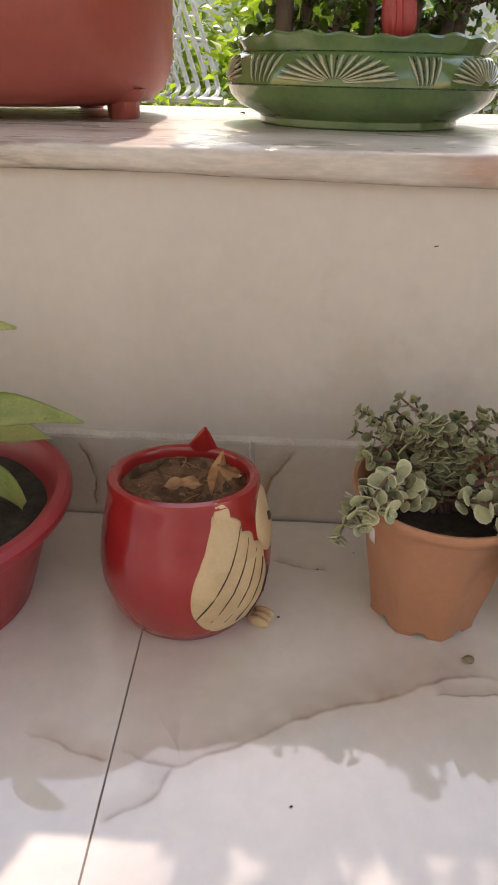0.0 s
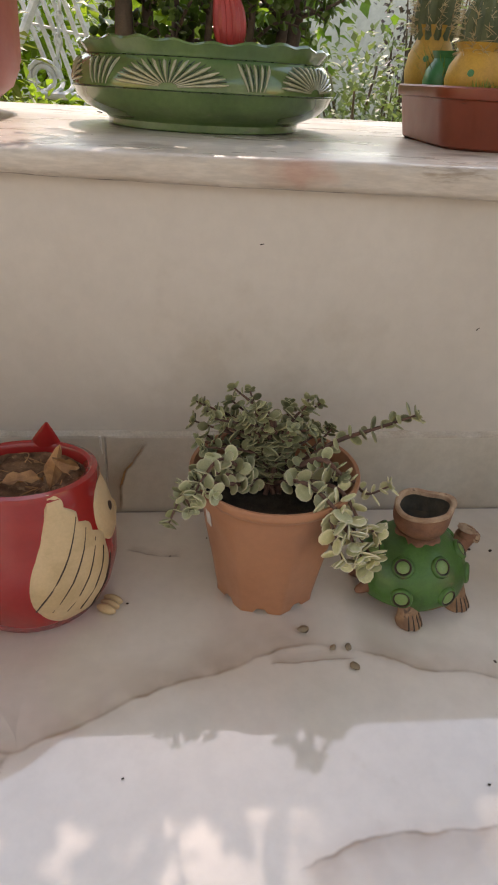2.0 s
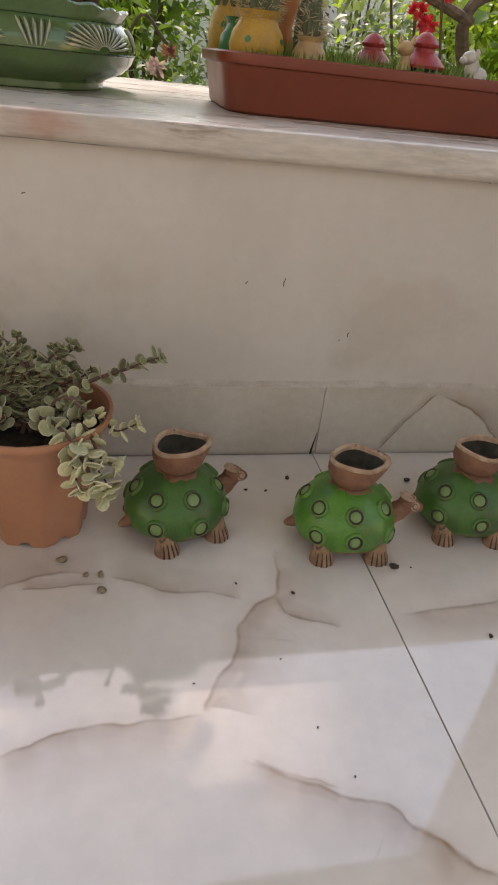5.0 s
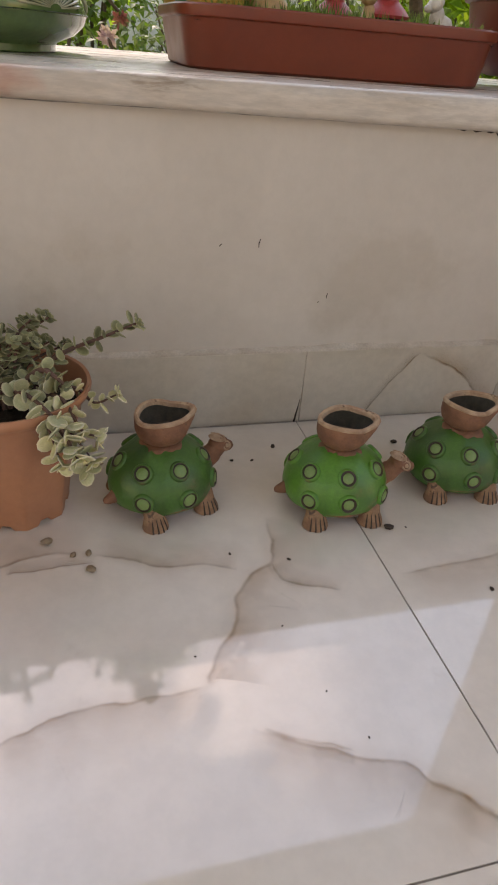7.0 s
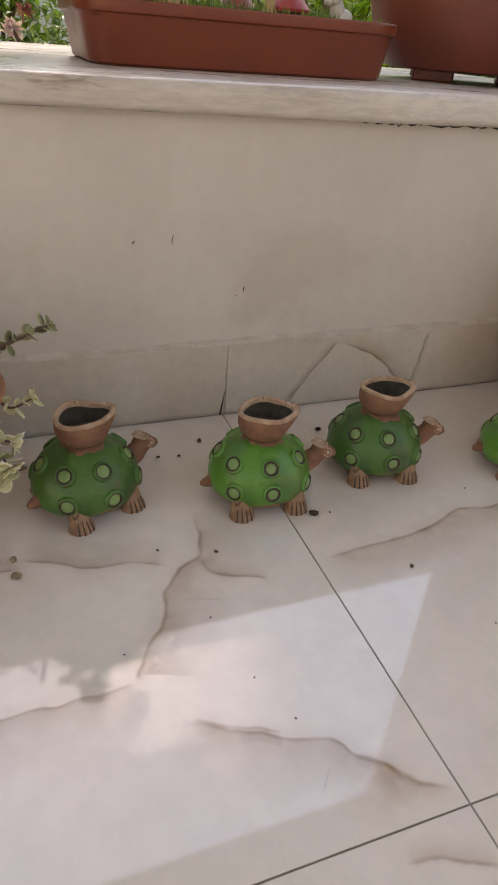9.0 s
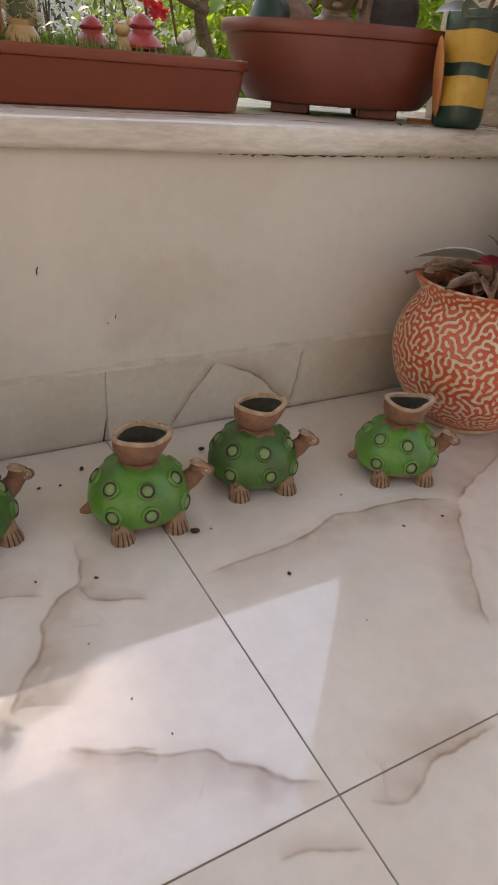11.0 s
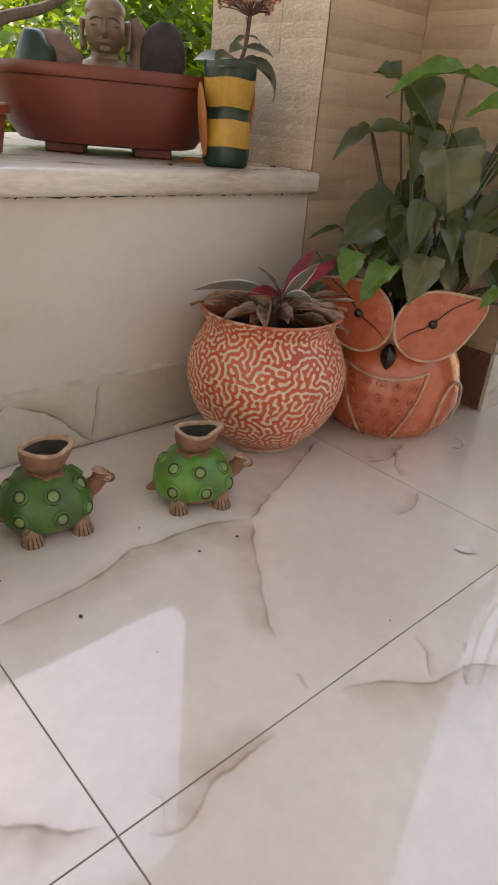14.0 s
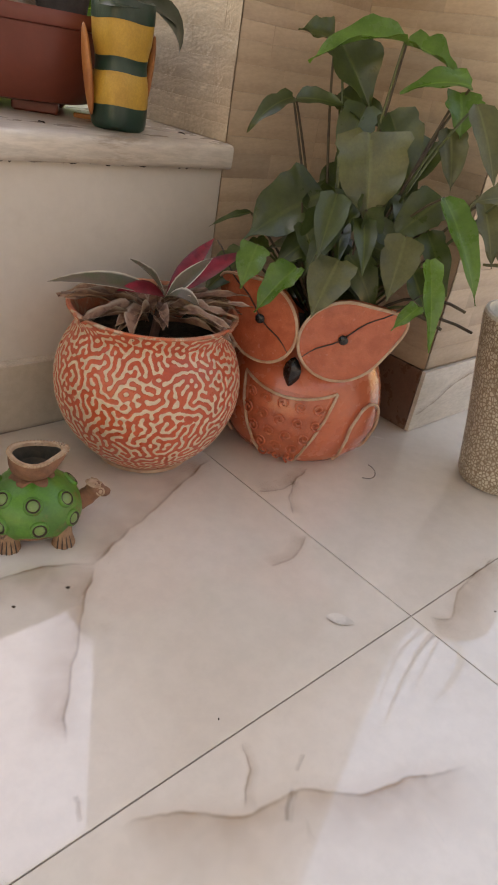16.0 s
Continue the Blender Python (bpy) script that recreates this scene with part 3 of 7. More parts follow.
floor_vein(0.0042, 1, (0.903, -0.196), (0.900, -0.232), (0.891, -0.263), (0.866, -0.280), (0.848, -0.304), (0.841, -0.329), (0.822, -0.355), (0.807, -0.381), (0.810, -0.389))
floor_vein(0.0032, -1, (0.647, -0.412), (0.669, -0.404), (0.688, -0.396), (0.717, -0.392), (0.764, -0.391), (0.806, -0.390))
floor_vein(0.0034, -1, (0.828, -0.430), (0.855, -0.446), (0.885, -0.461), (0.907, -0.470), (0.929, -0.480), (0.943, -0.496), (0.961, -0.511), (0.975, -0.526))
floor_vein(0.0028, 1, (0.890, -0.267), (0.896, -0.290), (0.921, -0.302), (0.946, -0.309))
floor_vein(0.0040, 1, (0.398, -0.301), (0.421, -0.311), (0.447, -0.315), (0.462, -0.307), (0.486, -0.298), (0.507, -0.286), (0.534, -0.270), (0.566, -0.257), (0.600, -0.249), (0.630, -0.237), (0.662, -0.222), (0.693, -0.219), (0.722, -0.226))
floor_vein(0.0034, 1, (0.399, -0.359), (0.414, -0.350), (0.432, -0.342), (0.441, -0.327), (0.446, -0.315))
floor_vein(0.0018, 1, (0.649, -0.240), (0.679, -0.237), (0.729, -0.238))
floor_vein(0.0024, 1, (0.512, -0.077), (0.542, -0.087), (0.572, -0.093))
floor_vein(0.0030, 1, (0.325, -0.293), (0.354, -0.300), (0.377, -0.309), (0.397, -0.314))

sv = Soup()
SY = -0.0086
for ctrl, w in (
    (((1.086, 0.003), (1.12, 0.05), (1.158, 0.094)), 0.0022), (((1.158, 0.094), (1.224, 0.061), (1.25, 0.035), (1.285, 0.004)), 0.003),
    (((1.297, 0.096), (1.29, 0.05), (1.282, 0.01)), 0.002), (((0.50, 0.003), (0.508, 0.05), (0.535, 0.096)), 0.0035), (((0.30, 0.095), (0.315, 0.05), (0.31, 0.01)), 0.002)):
    vein(sv, ctrl, w, SY, 0.003, "xz")
drip = Soup().tube([(0.484, -0.0088, 0.102), (0.4845, -0.0092, 0.092), (0.486, -0.009, 0.080)], [0.0016, 0.0012, 0.0005], 6)
structure("paint_drip", drip, M_FLAKE, "dried trickle of white paint on the skirting", "paint drip")
tagged(mesh_object("skirting_veins", sv, M_VEIN), "brown veins in the marble skirting", "veins", kind="structure")

ck = Soup()
random.seed(8)
x = 1.145
while x < 1.70:
    w = rnd(0.006, 0.03) if x < 1.34 else rnd(0.003, 0.015)
    z = 0.3540 + rnd(-0.0012, 0.0008)
    ck.tube([(x, -0.0002, z), (x + w * 0.3, -0.0004, z - rnd(0, 0.002)), (x + w * 0.7, -0.0004, z - rnd(-0.001, 0.002)), (x + w, -0.0002, z)], [0.0003, rnd(0.0005, 0.0013), rnd(0.0005, 0.0013), 0.0003], 6)
    x += w + (rnd(0.0, 0.008) if x < 1.34 else rnd(0.002, 0.03))
for a, b in (((0.9315, 0.2345), (0.9300, 0.2250)), ((0.8880, 0.2290), (0.8850, 0.2260)), ((1.020, 0.171), (1.019, 0.165)), ((1.010, 0.161), (1.0085, 0.1595)), ((0.652, 0.3095), (0.648, 0.3085))):
    ck.tube([(a[0], -0.0002, a[1]), ((a[0] + b[0]) / 2 - 0.001, -0.0006, (a[1] + b[1]) / 2), (b[0], -0.0002, b[1])], [0.0004, 0.0006, 0.0004], 5)
ck.tube([(0.999, -0.0082, 0.034), (0.9965, -0.0086, 0.018), (0.994, -0.0084, 0.001)], [0.0003, 0.001, 0.0016], 5)
tagged(mesh_object("wall_scuffs", ck, M_CRUMB), "small dark scuffs and dirty gaps on the parapet wall", "scuffs", kind="structure")
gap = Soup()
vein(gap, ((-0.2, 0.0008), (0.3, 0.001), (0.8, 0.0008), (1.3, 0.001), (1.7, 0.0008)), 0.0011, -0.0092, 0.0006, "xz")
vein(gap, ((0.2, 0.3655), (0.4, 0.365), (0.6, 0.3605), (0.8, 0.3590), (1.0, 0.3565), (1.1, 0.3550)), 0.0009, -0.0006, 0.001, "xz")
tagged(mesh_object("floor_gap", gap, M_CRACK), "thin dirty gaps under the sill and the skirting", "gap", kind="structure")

# ---- garden ----
gr = Soup()
gr.grid([[(x, y, -0.25) for x in (-400, -12, 14, 400)] for y in (0.2, 9, 400)])
structure("ground", gr, M_LAWN, "garden lawn of uneven short grass", "lawn")
structure("garden_wall", Soup().box((-9, 6.2, -0.3), (12, 6.4, 1.35), 0.02), M_GARDEN_WALL, "pale painted garden boundary wall", "wall")


def shrub(name, c, r, count, leaf, material, label, stems=8, clumps=26, base=None, category="shrub", droop=0.2, openings=()):
    """A bush: stems from the ground to clumps of leaves, with gaps between the clumps."""
    c, r = Vector(c), Vector(r)
    base = Vector(base) if base else V3(c.x, c.y, -0.25)
    root = thing(name, Matrix.Translation(base), label, category)
    st, lv = Soup(), Soup()
    cents = []
    for i in range(clumps):
        q = V3(random.gauss(0, 1), random.gauss(0, 1), random.gauss(0, 1)).normalized() * rnd(0.35, 1.0)
        cents.append(c - base + V3(q.x * r.x, q.y * r.y, q.z * r.z))
    for i in range(stems):
        e = cents[i % clumps]
        mid = V3(e.x * 0.35 + rnd(-0.06, 0.06), e.y * 0.35 + rnd(-0.06, 0.06), e.z * 0.6)
        st.tube(bez((rnd(-0.04, 0.04), rnd(-0.04, 0.04), 0), mid, e, 8), [0.012 * (1 - 0.09 * k) for k in range(9)], 5)
    for i in range(count):
        k = random.choice(cents)
        sp = 0.22 * (r.x + r.y + r.z) / 3 + 0.02
        p = k + V3(random.gauss(0, sp), random.gauss(0, sp), random.gauss(0, sp))
        d = ((p - k).normalized() + V3(rnd(-0.6, 0.6), rnd(-0.6, 0.6), rnd(-0.5, 0.5) - droop)).normalized()
        if any((p + d * leaf[0] * e + base - Vector(o)).cross(SUN_WAY).length < q for o, q in openings for e in (0.0, 0.5, 1.0)):
            continue
        lv.mini(p, d, V3(rnd(-0.5, 0.5), rnd(-0.5, 0.5), 1), leaf[0] * rnd(0.6, 1.2), leaf[1] * rnd(0.7, 1.2))
    part("stems", st, M_BARK, root, kind="stuff")
    part("leaves", lv, material, root, kind="stuff")
    return root


shrub("leafy_bush", (0.56, 2.0, 0.5), (0.17, 0.2, 0.5), 900, (0.07, 0.05), M_LEAF_B, "sunlit lime-green bush behind the parapet")
shrub("leafy_bush", (0.85, 2.7, 0.8), (0.45, 0.3, 0.6), 1800, (0.07, 0.045), M_LEAF_A, "dense green leafy bush in the garden")
shrub("croton_bush", (-0.42, 2.5, 0.3), (0.24, 0.2, 0.4), 900, (0.12, 0.036), M_LEAF_Y, "yellow-green croton bush with long leaves")
shrub("croton_bush", (-0.95, 3.0, 0.35), (0.3, 0.3, 0.5), 900, (0.14, 0.04), M_LEAF_Y, "yellow-green croton bush with long leaves")
shrub("leafy_bush", (-1.8, 3.6, 0.7), (0.8, 0.5, 0.9), 1600, (0.08, 0.05), M_LEAF_B, "dense green leafy bush in the garden")
shrub("lime_bush", (-0.6, 4.6, 0.7), (0.7, 0.4, 0.8), 2600, (0.10, 0.07), M_LEAF_B, "bright lime-green bush in full sun")
shrub("lime_bush", (0.5, 4.7, 0.75), (0.65, 0.4, 0.85), 2600, (0.10, 0.07), M_LEAF_B, "bright lime-green bush in full sun")
shrub("airy_bush", (1.30, 2.1, 0.18), (0.3, 0.25, 0.36), 1500, (0.030, 0.018), M_LEAF_C, "fine-leaved grey-green bush before the pale wall", clumps=70, stems=22)
shrub("airy_bush", (1.62, 2.9, 0.6), (0.12, 0.2, 0.42), 320, (0.034, 0.022), M_LEAF_P, "thin purple-leaved bush before the pale wall", clumps=30, stems=14)
shrub("low_bush", (1.12, 1.65, 0.22), (0.28, 0.2, 0.34), 2100, (0.034, 0.02), M_LEAF_C, "low fine-leaved bush behind the sill", clumps=60, stems=20)
shrub("low_bush", (1.65, 1.8, 0.34), (0.26, 0.22, 0.34), 2000, (0.04, 0.024), M_LEAF_C, "low green bush behind the trough", clumps=50, stems=18)
shrub("low_bush", (0.15, 1.75, 0.10), (0.2, 0.2, 0.22), 700, (0.05, 0.03), M_LEAF_B, "low sunlit bush behind the sill", clumps=30, stems=12)
shrub("oleander_bush", (2.0, 3.2, 0.8), (0.25, 0.3, 0.4), 240, (0.15, 0.022), M_LEAF_C, "sparse bush with narrow hanging leaves", clumps=18, stems=14)
shrub("leafy_bush", (2.2, 2.3, 0.45), (0.42, 0.3, 0.55), 1700, (0.07, 0.04), M_LEAF_B, "dense sunlit leafy bush in the garden")
shrub("leafy_bush", (2.5, 1.75, 0.55), (0.36, 0.3, 0.55), 1500, (0.08, 0.055), M_LEAF_A, "green bush with broad leaves beside the pillar")
shrub("lime_bush", (2.9, 2.0, 0.75), (0.5, 0.4, 0.75), 2400, (0.08, 0.05), M_LEAF_B, "bright lime-green bush in full sun")
shrub("lime_bush", (3.7, 2.4, 0.8), (0.6, 0.5, 0.8), 2400, (0.08, 0.05), M_LEAF_B, "bright lime-green bush in full sun")
shrub("lime_bush", (3.4, 3.9, 0.9), (0.9, 0.5, 0.9), 2600, (0.10, 0.065), M_LEAF_B, "bright lime-green bush in full sun")
shrub("leafy_bush", (4.9, 3.6, 0.9), (0.9, 0.6, 0.95), 1600, (0.09, 0.055), M_LEAF_A, "large green bush by the garden wall")
random.seed(31)
# points of the floor that the sun reaches through the crowns, and how wide the gaps are
FLECKS = (((0.833, -0.385, 0), 0.036), ((0.773, -0.44, 0), 0.031), ((0.60, -0.395, 0), 0.04))
# both trees are added out of view to shade the floor, gaps cut for flecks
shrub("sun_block_tree", (1.72, 8.5, 10.0), (0.95, 0.45, 0.36), 8500, (0.13, 0.08), M_LEAF_A, "unseen tall tree added to block the sun, dense crown with small openings", stems=10, clumps=70, base=(2.6, 8.6, -0.25), category="tree", openings=FLECKS)
shrub("sun_block_tree", (0.86, 8.5, 10.06), (0.33, 0.09, 0.09), 1500, (0.11, 0.07), M_LEAF_A, "unseen slim tree added to block the sun, small open crown", stems=6, clumps=22, base=(0.95, 8.6, -0.25), category="tree", openings=FLECKS)
random.seed(32)
for gx, gy, n_, h_ in ((1.25, 1.15, 260, 0.62), (0.95, 1.3, 160, 0.58), (1.85, 1.2, 150, 0.55)):
    g = Soup()
    for i in range(n_):
        a = rnd(0, 6.28)
        out = V3(math.cos(a), math.sin(a), rnd(1.2, 3.5))
        g.leaf((rnd(-0.14, 0.14), rnd(-0.08, 0.08), 0), out, V3(-out.x, -out.y, 0.4), h_ * rnd(0.6, 1.3), 0.006, rnd(0.4, 1.5), 0.3, 5)
    solid("tall_grass", g, M_GRASSLEAF, "tuft of tall thin grass behind the sill", "grass", Matrix.Translation((gx, gy, -0.25)), kind="stuff")


def flower_plant(at, stem_pts, heads, label, petal, size):
    root = thing("flowering_plant", Matrix.Translation(at), label, "plant")
    o = Vector(at)
    st, lf = Soup(), Soup()
    for pts in stem_pts:
        ln = spline([Vector(p) - o for p in pts], 6)
        st.tube(ln, 0.0035, 6)
        for q in ln[4::3]:
            a = rnd(0, 6.28)
            lf.leaf(q, (math.cos(a), math.sin(a), 0.5), (0, 0, 1), rnd(0.06, 0.1), 0.028, 0.7, 0.2, 4)
    part("stem", st, M_STEM, root)
    if lf.v:
        part("leaves", lf, M_LEAF_A, root)
    for h in heads:
        pt = Soup()
        for i in range(34):
            d = V3(random.gauss(0, 1), random.gauss(0, 1), random.gauss(0, 0.8)).normalized()
            pt.leaf(Vector(h) - o + d * size * 0.2, d, d.orthogonal(), size * rnd(0.7, 1.1), size * 0.5, 0.8, 0.2, 3)
        part("flower", pt, petal, root)
    return root


flower_plant((0.9, 1.0, -0.25), [((0.9, 1.0, -0.25), (0.92, 0.98, 0.15), (0.83, 0.86, 0.405))], [(0.83, 0.86, 0.405)], "flowering plant with a pale pink flower head by the sill", M_FLOWER_PINK, 0.022)
flower_plant((0.72, 0.9, -0.25), [((0.72, 0.9, -0.25), (0.74, 0.88, 0.3), (0.79, 0.84, 0.49), (0.85, 0.83, 0.45))], [(0.852, 0.83, 0.437)], "plant with one drooping faded rose bud", M_FLOWER_DRY, 0.017)
flower_plant((1.5, 1.0, -0.25), [((1.5, 1.0, -0.25), (1.48, 0.98, 0.2), (1.40, 0.92, 0.56)), ((1.52, 1.0, -0.25), (1.53, 0.95, 0.25), (1.46, 0.93, 0.60)), ((1.5, 1.02, -0.25), (1.45, 1.05, 0.3), (1.36, 1.0, 0.62))],
             [(1.40, 0.91, 0.57), (1.425, 0.90, 0.545), (1.47, 0.92, 0.61)], "thorny garden plant with small bright red flowers", M_FLOWER_RED, 0.022)

br = Soup()
br.tube(spline([(1.9, 1.7, -0.25), (1.95, 1.65, 0.3), (1.8, 1.5, 0.62), (2.05, 1.55, 0.74), (2.5, 1.6, 1.0)], 6), [0.03 - 0.0008 * i for i in range(25)], 8)
br.tube(spline([(1.82, 1.5, 0.6), (1.6, 1.45, 0.66), (1.35, 1.5, 0.74)], 6), 0.016, 7)
solid("bare_tree_limb", br, M_BARK, "bent brown tree limb in the garden", "tree limb")
hp = thing("hanging_pot", Matrix.Translation((1.62, 1.45, 0.79)), "small terracotta ball pot hung in the bushes", "pot")
part("pot", Soup().lathe([(0.0, -0.05), (0.03, -0.045), (0.05, -0.01), (0.05, 0.015), (0.04, 0.03), (0.035, 0.03), (0.03, 0.0), (0, -0.02)], 20), M_RED_POT, hp)
part("cord", Soup().tube([(0, 0, 0.02), (0.01, 0, 0.4)], 0.003, 5), M_BARK, hp)

# white lattice garden swing
SW = V3(-0.17, 3.1, 0.0)
sw = thing("garden_swing", Matrix.Translation(SW), "white painted metal garden swing with lattice seat on a slanted frame", "swing")
for i in range(6):
    x = -0.04 + i * 0.05
    part("back_slat", Soup().tube(spline([(x - 0.16, 0.06, 1.25), (x, 0.02, 0.80), (x + 0.13, 0.0, 0.44), (x + 0.15, -0.06, 0.36), (x + 0.13, -0.30, 0.33)], 5), 0.012, 6), M_WHITE_METAL, sw)
for i in range(4):
    z_ = 1.2 - i * 0.2
    xo = 0.13 - (z_ - 0.44) * 0.36
    part("back_rail", Soup().tube([(-0.05 + xo, 0.01, z_ + 0.02), (0.23 + xo, 0.01, z_ - 0.02)], 0.007, 6), M_WHITE_METAL, sw)
part("seat_rail", Soup().tube([(0.05, -0.30, 0.33), (0.5, -0.30, 0.33)], 0.016, 6), M_WHITE_METAL, sw)
part("armrest_scroll", Soup().tube([(0.10 + 0.075 * math.cos(a * 0.5) * (1 - a * 0.025), -0.2, 0.40 + 0.075 * math.sin(a * 0.5) * (1 - a * 0.025)) for a in range(22)], 0.012, 6), M_WHITE_METAL, sw)
part("post", Soup().tube([(-0.44, -0.1, -0.25), (0.46, 0.0, 1.45)], 0.022, 8), M_WHITE_METAL, sw)
part("post", Soup().tube([(1.0, 0.3, -0.25), (0.46, 0.1, 1.45)], 0.022, 8), M_WHITE_METAL, sw)
for i in range(16):
    ln = Soup()
    ln.tube([(0.016 * math.cos(a), 0, 0.028 * math.sin(a)) for a in [k * math.pi / 5 for k in range(11)]], 0.005, 5)
    ob = part("chain_link", ln, M_WHITE_METAL, sw)
    ob.matrix_basis = pose(0.17 + 0.006 * i, -0.2, 0.46 + i * 0.045, 0, 0, 90 * (i % 2) + 20)


# ---- things on the floor ----
def soil_disc(r, z, rough=0.006, n=14, seg=36, freq=45):
    s = Soup()
    rows_ = []
    for i in range(n + 1):
        rr = max(r * i / n, 1e-4)
        rows_.append([(rr * math.cos(2 * math.pi * j / seg), rr * math.sin(2 * math.pi * j / seg),
                       z + rough * noise.noise(V3(rr * math.cos(2 * math.pi * j / seg), rr * math.sin(2 * math.pi * j / seg), z) * freq)) for j in range(seg)])
    return s.grid(rows_, True)


def on_lathe(profile, z):
    """Outer radius of a profile at height z."""
    for (r0, z0), (r1, z1) in zip(profile, profile[1:]):
        if z0 <= z <= z1 and z1 > z0:
            return r0 + (r1 - r0) * (z - z0) / (z1 - z0)
    return profile[-1][0]


def patch(outer, poly, lift, steps=14):
    """A raised shape on a turned body: poly gives, for s from 0 to 1, its height and its two bounding angles."""
    rows_ = []
    for i in range(steps + 1):
        z, a0, a1 = poly(i / steps)
        row = []
        for j in range(13):
            t = j / 12
            a = a0 + (a1 - a0) * t
            side = min(1.0, 5 * t, 5 * (1 - t), 5 * i / steps, 5 * (steps - i) / steps)
            r = on_lathe(outer, z) + lift * math.sqrt(max(side, 0)) - 0.0008
            row.append((r * math.cos(a), r * math.sin(a), z))
        rows_.append(row)
    return Soup().grid(rows_)


def eased(t, ks, vs):
    """A smooth curve through the values vs at ks."""
    i = max(0, min(len(ks) - 2, sum(1 for k in ks[1:-1] if t >= k)))
    h = ks[i + 1] - ks[i]
    m0 = (vs[i + 1] - vs[max(i - 1, 0)]) / (ks[i + 1] - ks[max(i - 1, 0)])
    j = min(i + 2, len(ks) - 1)
    m1 = (vs[j] - vs[i]) / (ks[j] - ks[i])
    u = (t - ks[i]) / h
    return (2 * u ** 3 - 3 * u ** 2 + 1) * vs[i] + (u ** 3 - 2 * u ** 2 + u) * h * m0 + (3 * u ** 2 - 2 * u ** 3) * vs[i + 1] + (u ** 3 - u ** 2) * h * m1


def red_owl_planter():
    root = thing("owl_planter", pose(0.4325, -0.134, 0, 0, 0, 20) @ Matrix.Scale(0.99, 4), "glossy red owl-shaped ceramic planter with cream wings, holding dry soil", "planter")
    out = [(0.0, 0.0), (0.058, 0.0), (0.064, 0.004), (0.073, 0.022), (0.0785, 0.045), (0.079, 0.065), (0.0755, 0.09), (0.0695, 0.115), (0.0665, 0.130), (0.0672, 0.136), (0.0655, 0.1412), (0.061, 0.1428), (0.0572, 0.1412), (0.0548, 0.1365), (0.0548, 0.128), (0.06, 0.10), (0.06, 0.06), (0.0, 0.05)]
    part("body", Soup().lathe(out, 64, wob=lambda a, r, z: (r, z - 0.13 * r * math.sin(a + 0.4) * max(0.0, min(1.0, (z - 0.07) / 0.06)))), M_RED_GLAZE, root, "glossy red glazed body")
    part("soil", soil_disc(0.0585, 0.121, 0.011, 22, 48, 60), M_SOIL, root, "dry crumbly brown soil")
    part("earth_stain", Soup().lathe([(0.0546, 0.132), (0.0544, 0.126), (0.0575, 0.108)], 48, wob=lambda a, r, z: (r, z - 0.13 * r * math.sin(a + 0.4) * max(0.0, min(1.0, (z - 0.07) / 0.06)) + 0.002 * noise.noise(V3(math.cos(a) * 4, math.sin(a) * 4, 2)))), M_SOIL, root, "earth-stained inner wall")
    for sgn in (1, -1):
        def wing(t, sgn=sgn):
            z = 0.012 + (0.137 if sgn > 0 else 0.112) * t
            ks = (0.0, 0.05, 0.14, 0.3, 0.5, 0.72, 0.87, 1.0)
            a0 = eased(t, ks, (-1.30, -1.50, -1.66, -1.77, -1.74, -1.59, -1.49, -1.41))
            a1 = eased(t, ks, (-1.10, -0.93, -0.79, -0.68, -0.68, -0.68, -0.68, -0.68))
            if t > 0.5:
                lobes = (1 - t) / 0.5 * 4
                fr = lobes - math.floor(lobes)
                a1 = -1.39 + 0.71 * (math.floor(lobes) + min(1.0, fr / 0.45) ** 0.55) / 4
            if sgn < 0:
                a0, a1 = -a1, -a0
            return z, a0, a1
        wg = part("wing", patch(out[:11], wing, 0.005, steps=44), M_CREAM, root, "cream ribbed wing")
        gv = Soup()
        for k in range(5):
            a_lo = -1.71 + k * 0.165
            a_hi = a_lo + 0.60 - 0.07 * k
            z_lo, z_hi = 0.044 - k * 0.0055, 0.122 - k * 0.0135
            pts = []
            for i in range(9):
                t = i / 8
                z = z_lo + (z_hi - z_lo) * t
                a = sgn * (a_lo + (a_hi - a_lo) * t + 0.05 * math.sin(t * 3))
                r = on_lathe(out[:11], z) + 0.0036
                pts.append((r * math.cos(a), r * math.sin(a), z))
            gv.tube(pts, [0.0003 + 0.0008 * math.sin(math.pi * (0.1 + 0.8 * i / 8)) for i in range(9)], 5)
        part("groove", gv, M_INK, wg, "dark feather lines")

        def eye(t, sgn=sgn):
            z = 0.072 + 0.06 * t
            w = 0.40 * math.sqrt(max(0.01, 1 - (2 * t - 1) ** 2))
            return z, sgn * 0.43 - w, sgn * 0.43 + w
        ey = part("eye_disc", patch(out[:11], eye, 0.004), M_CREAM, root, "cream eye disc")
        r = on_lathe(out[:11], 0.104) + 0.0035
        part("pupil", Soup().ball((r * math.cos(sgn * 0.44), r * math.sin(sgn * 0.44), 0.104), (0.0022, 0.0025, 0.0055)), M_INK, ey)
        ear = Soup()
        a = sgn * 1.10
        rows_ = []
        for i in range(7):
            t = i / 6
            c = V3(math.cos(a) * (0.061 - 0.004 * t), math.sin(a) * (0.061 - 0.004 * t), 0.116 + 0.041 * t)
            w = (1 - t) ** 0.9
            tang = V3(-math.sin(a), math.cos(a), 0)
            rad_ = V3(math.cos(a), math.sin(a), 0)
            rows_.append([c + tang * (0.023 * w + 0.0012) * math.cos(k * math.pi / 5) - tang * sgn * 0.006 * t + rad_ * (0.0055 * w + 0.001) * math.sin(k * math.pi / 5) for k in range(10)])
        ear.grid(rows_, True)
        if sgn > 0:
            part("ear", ear, M_RED_GLAZE, root)
        ft = Soup()
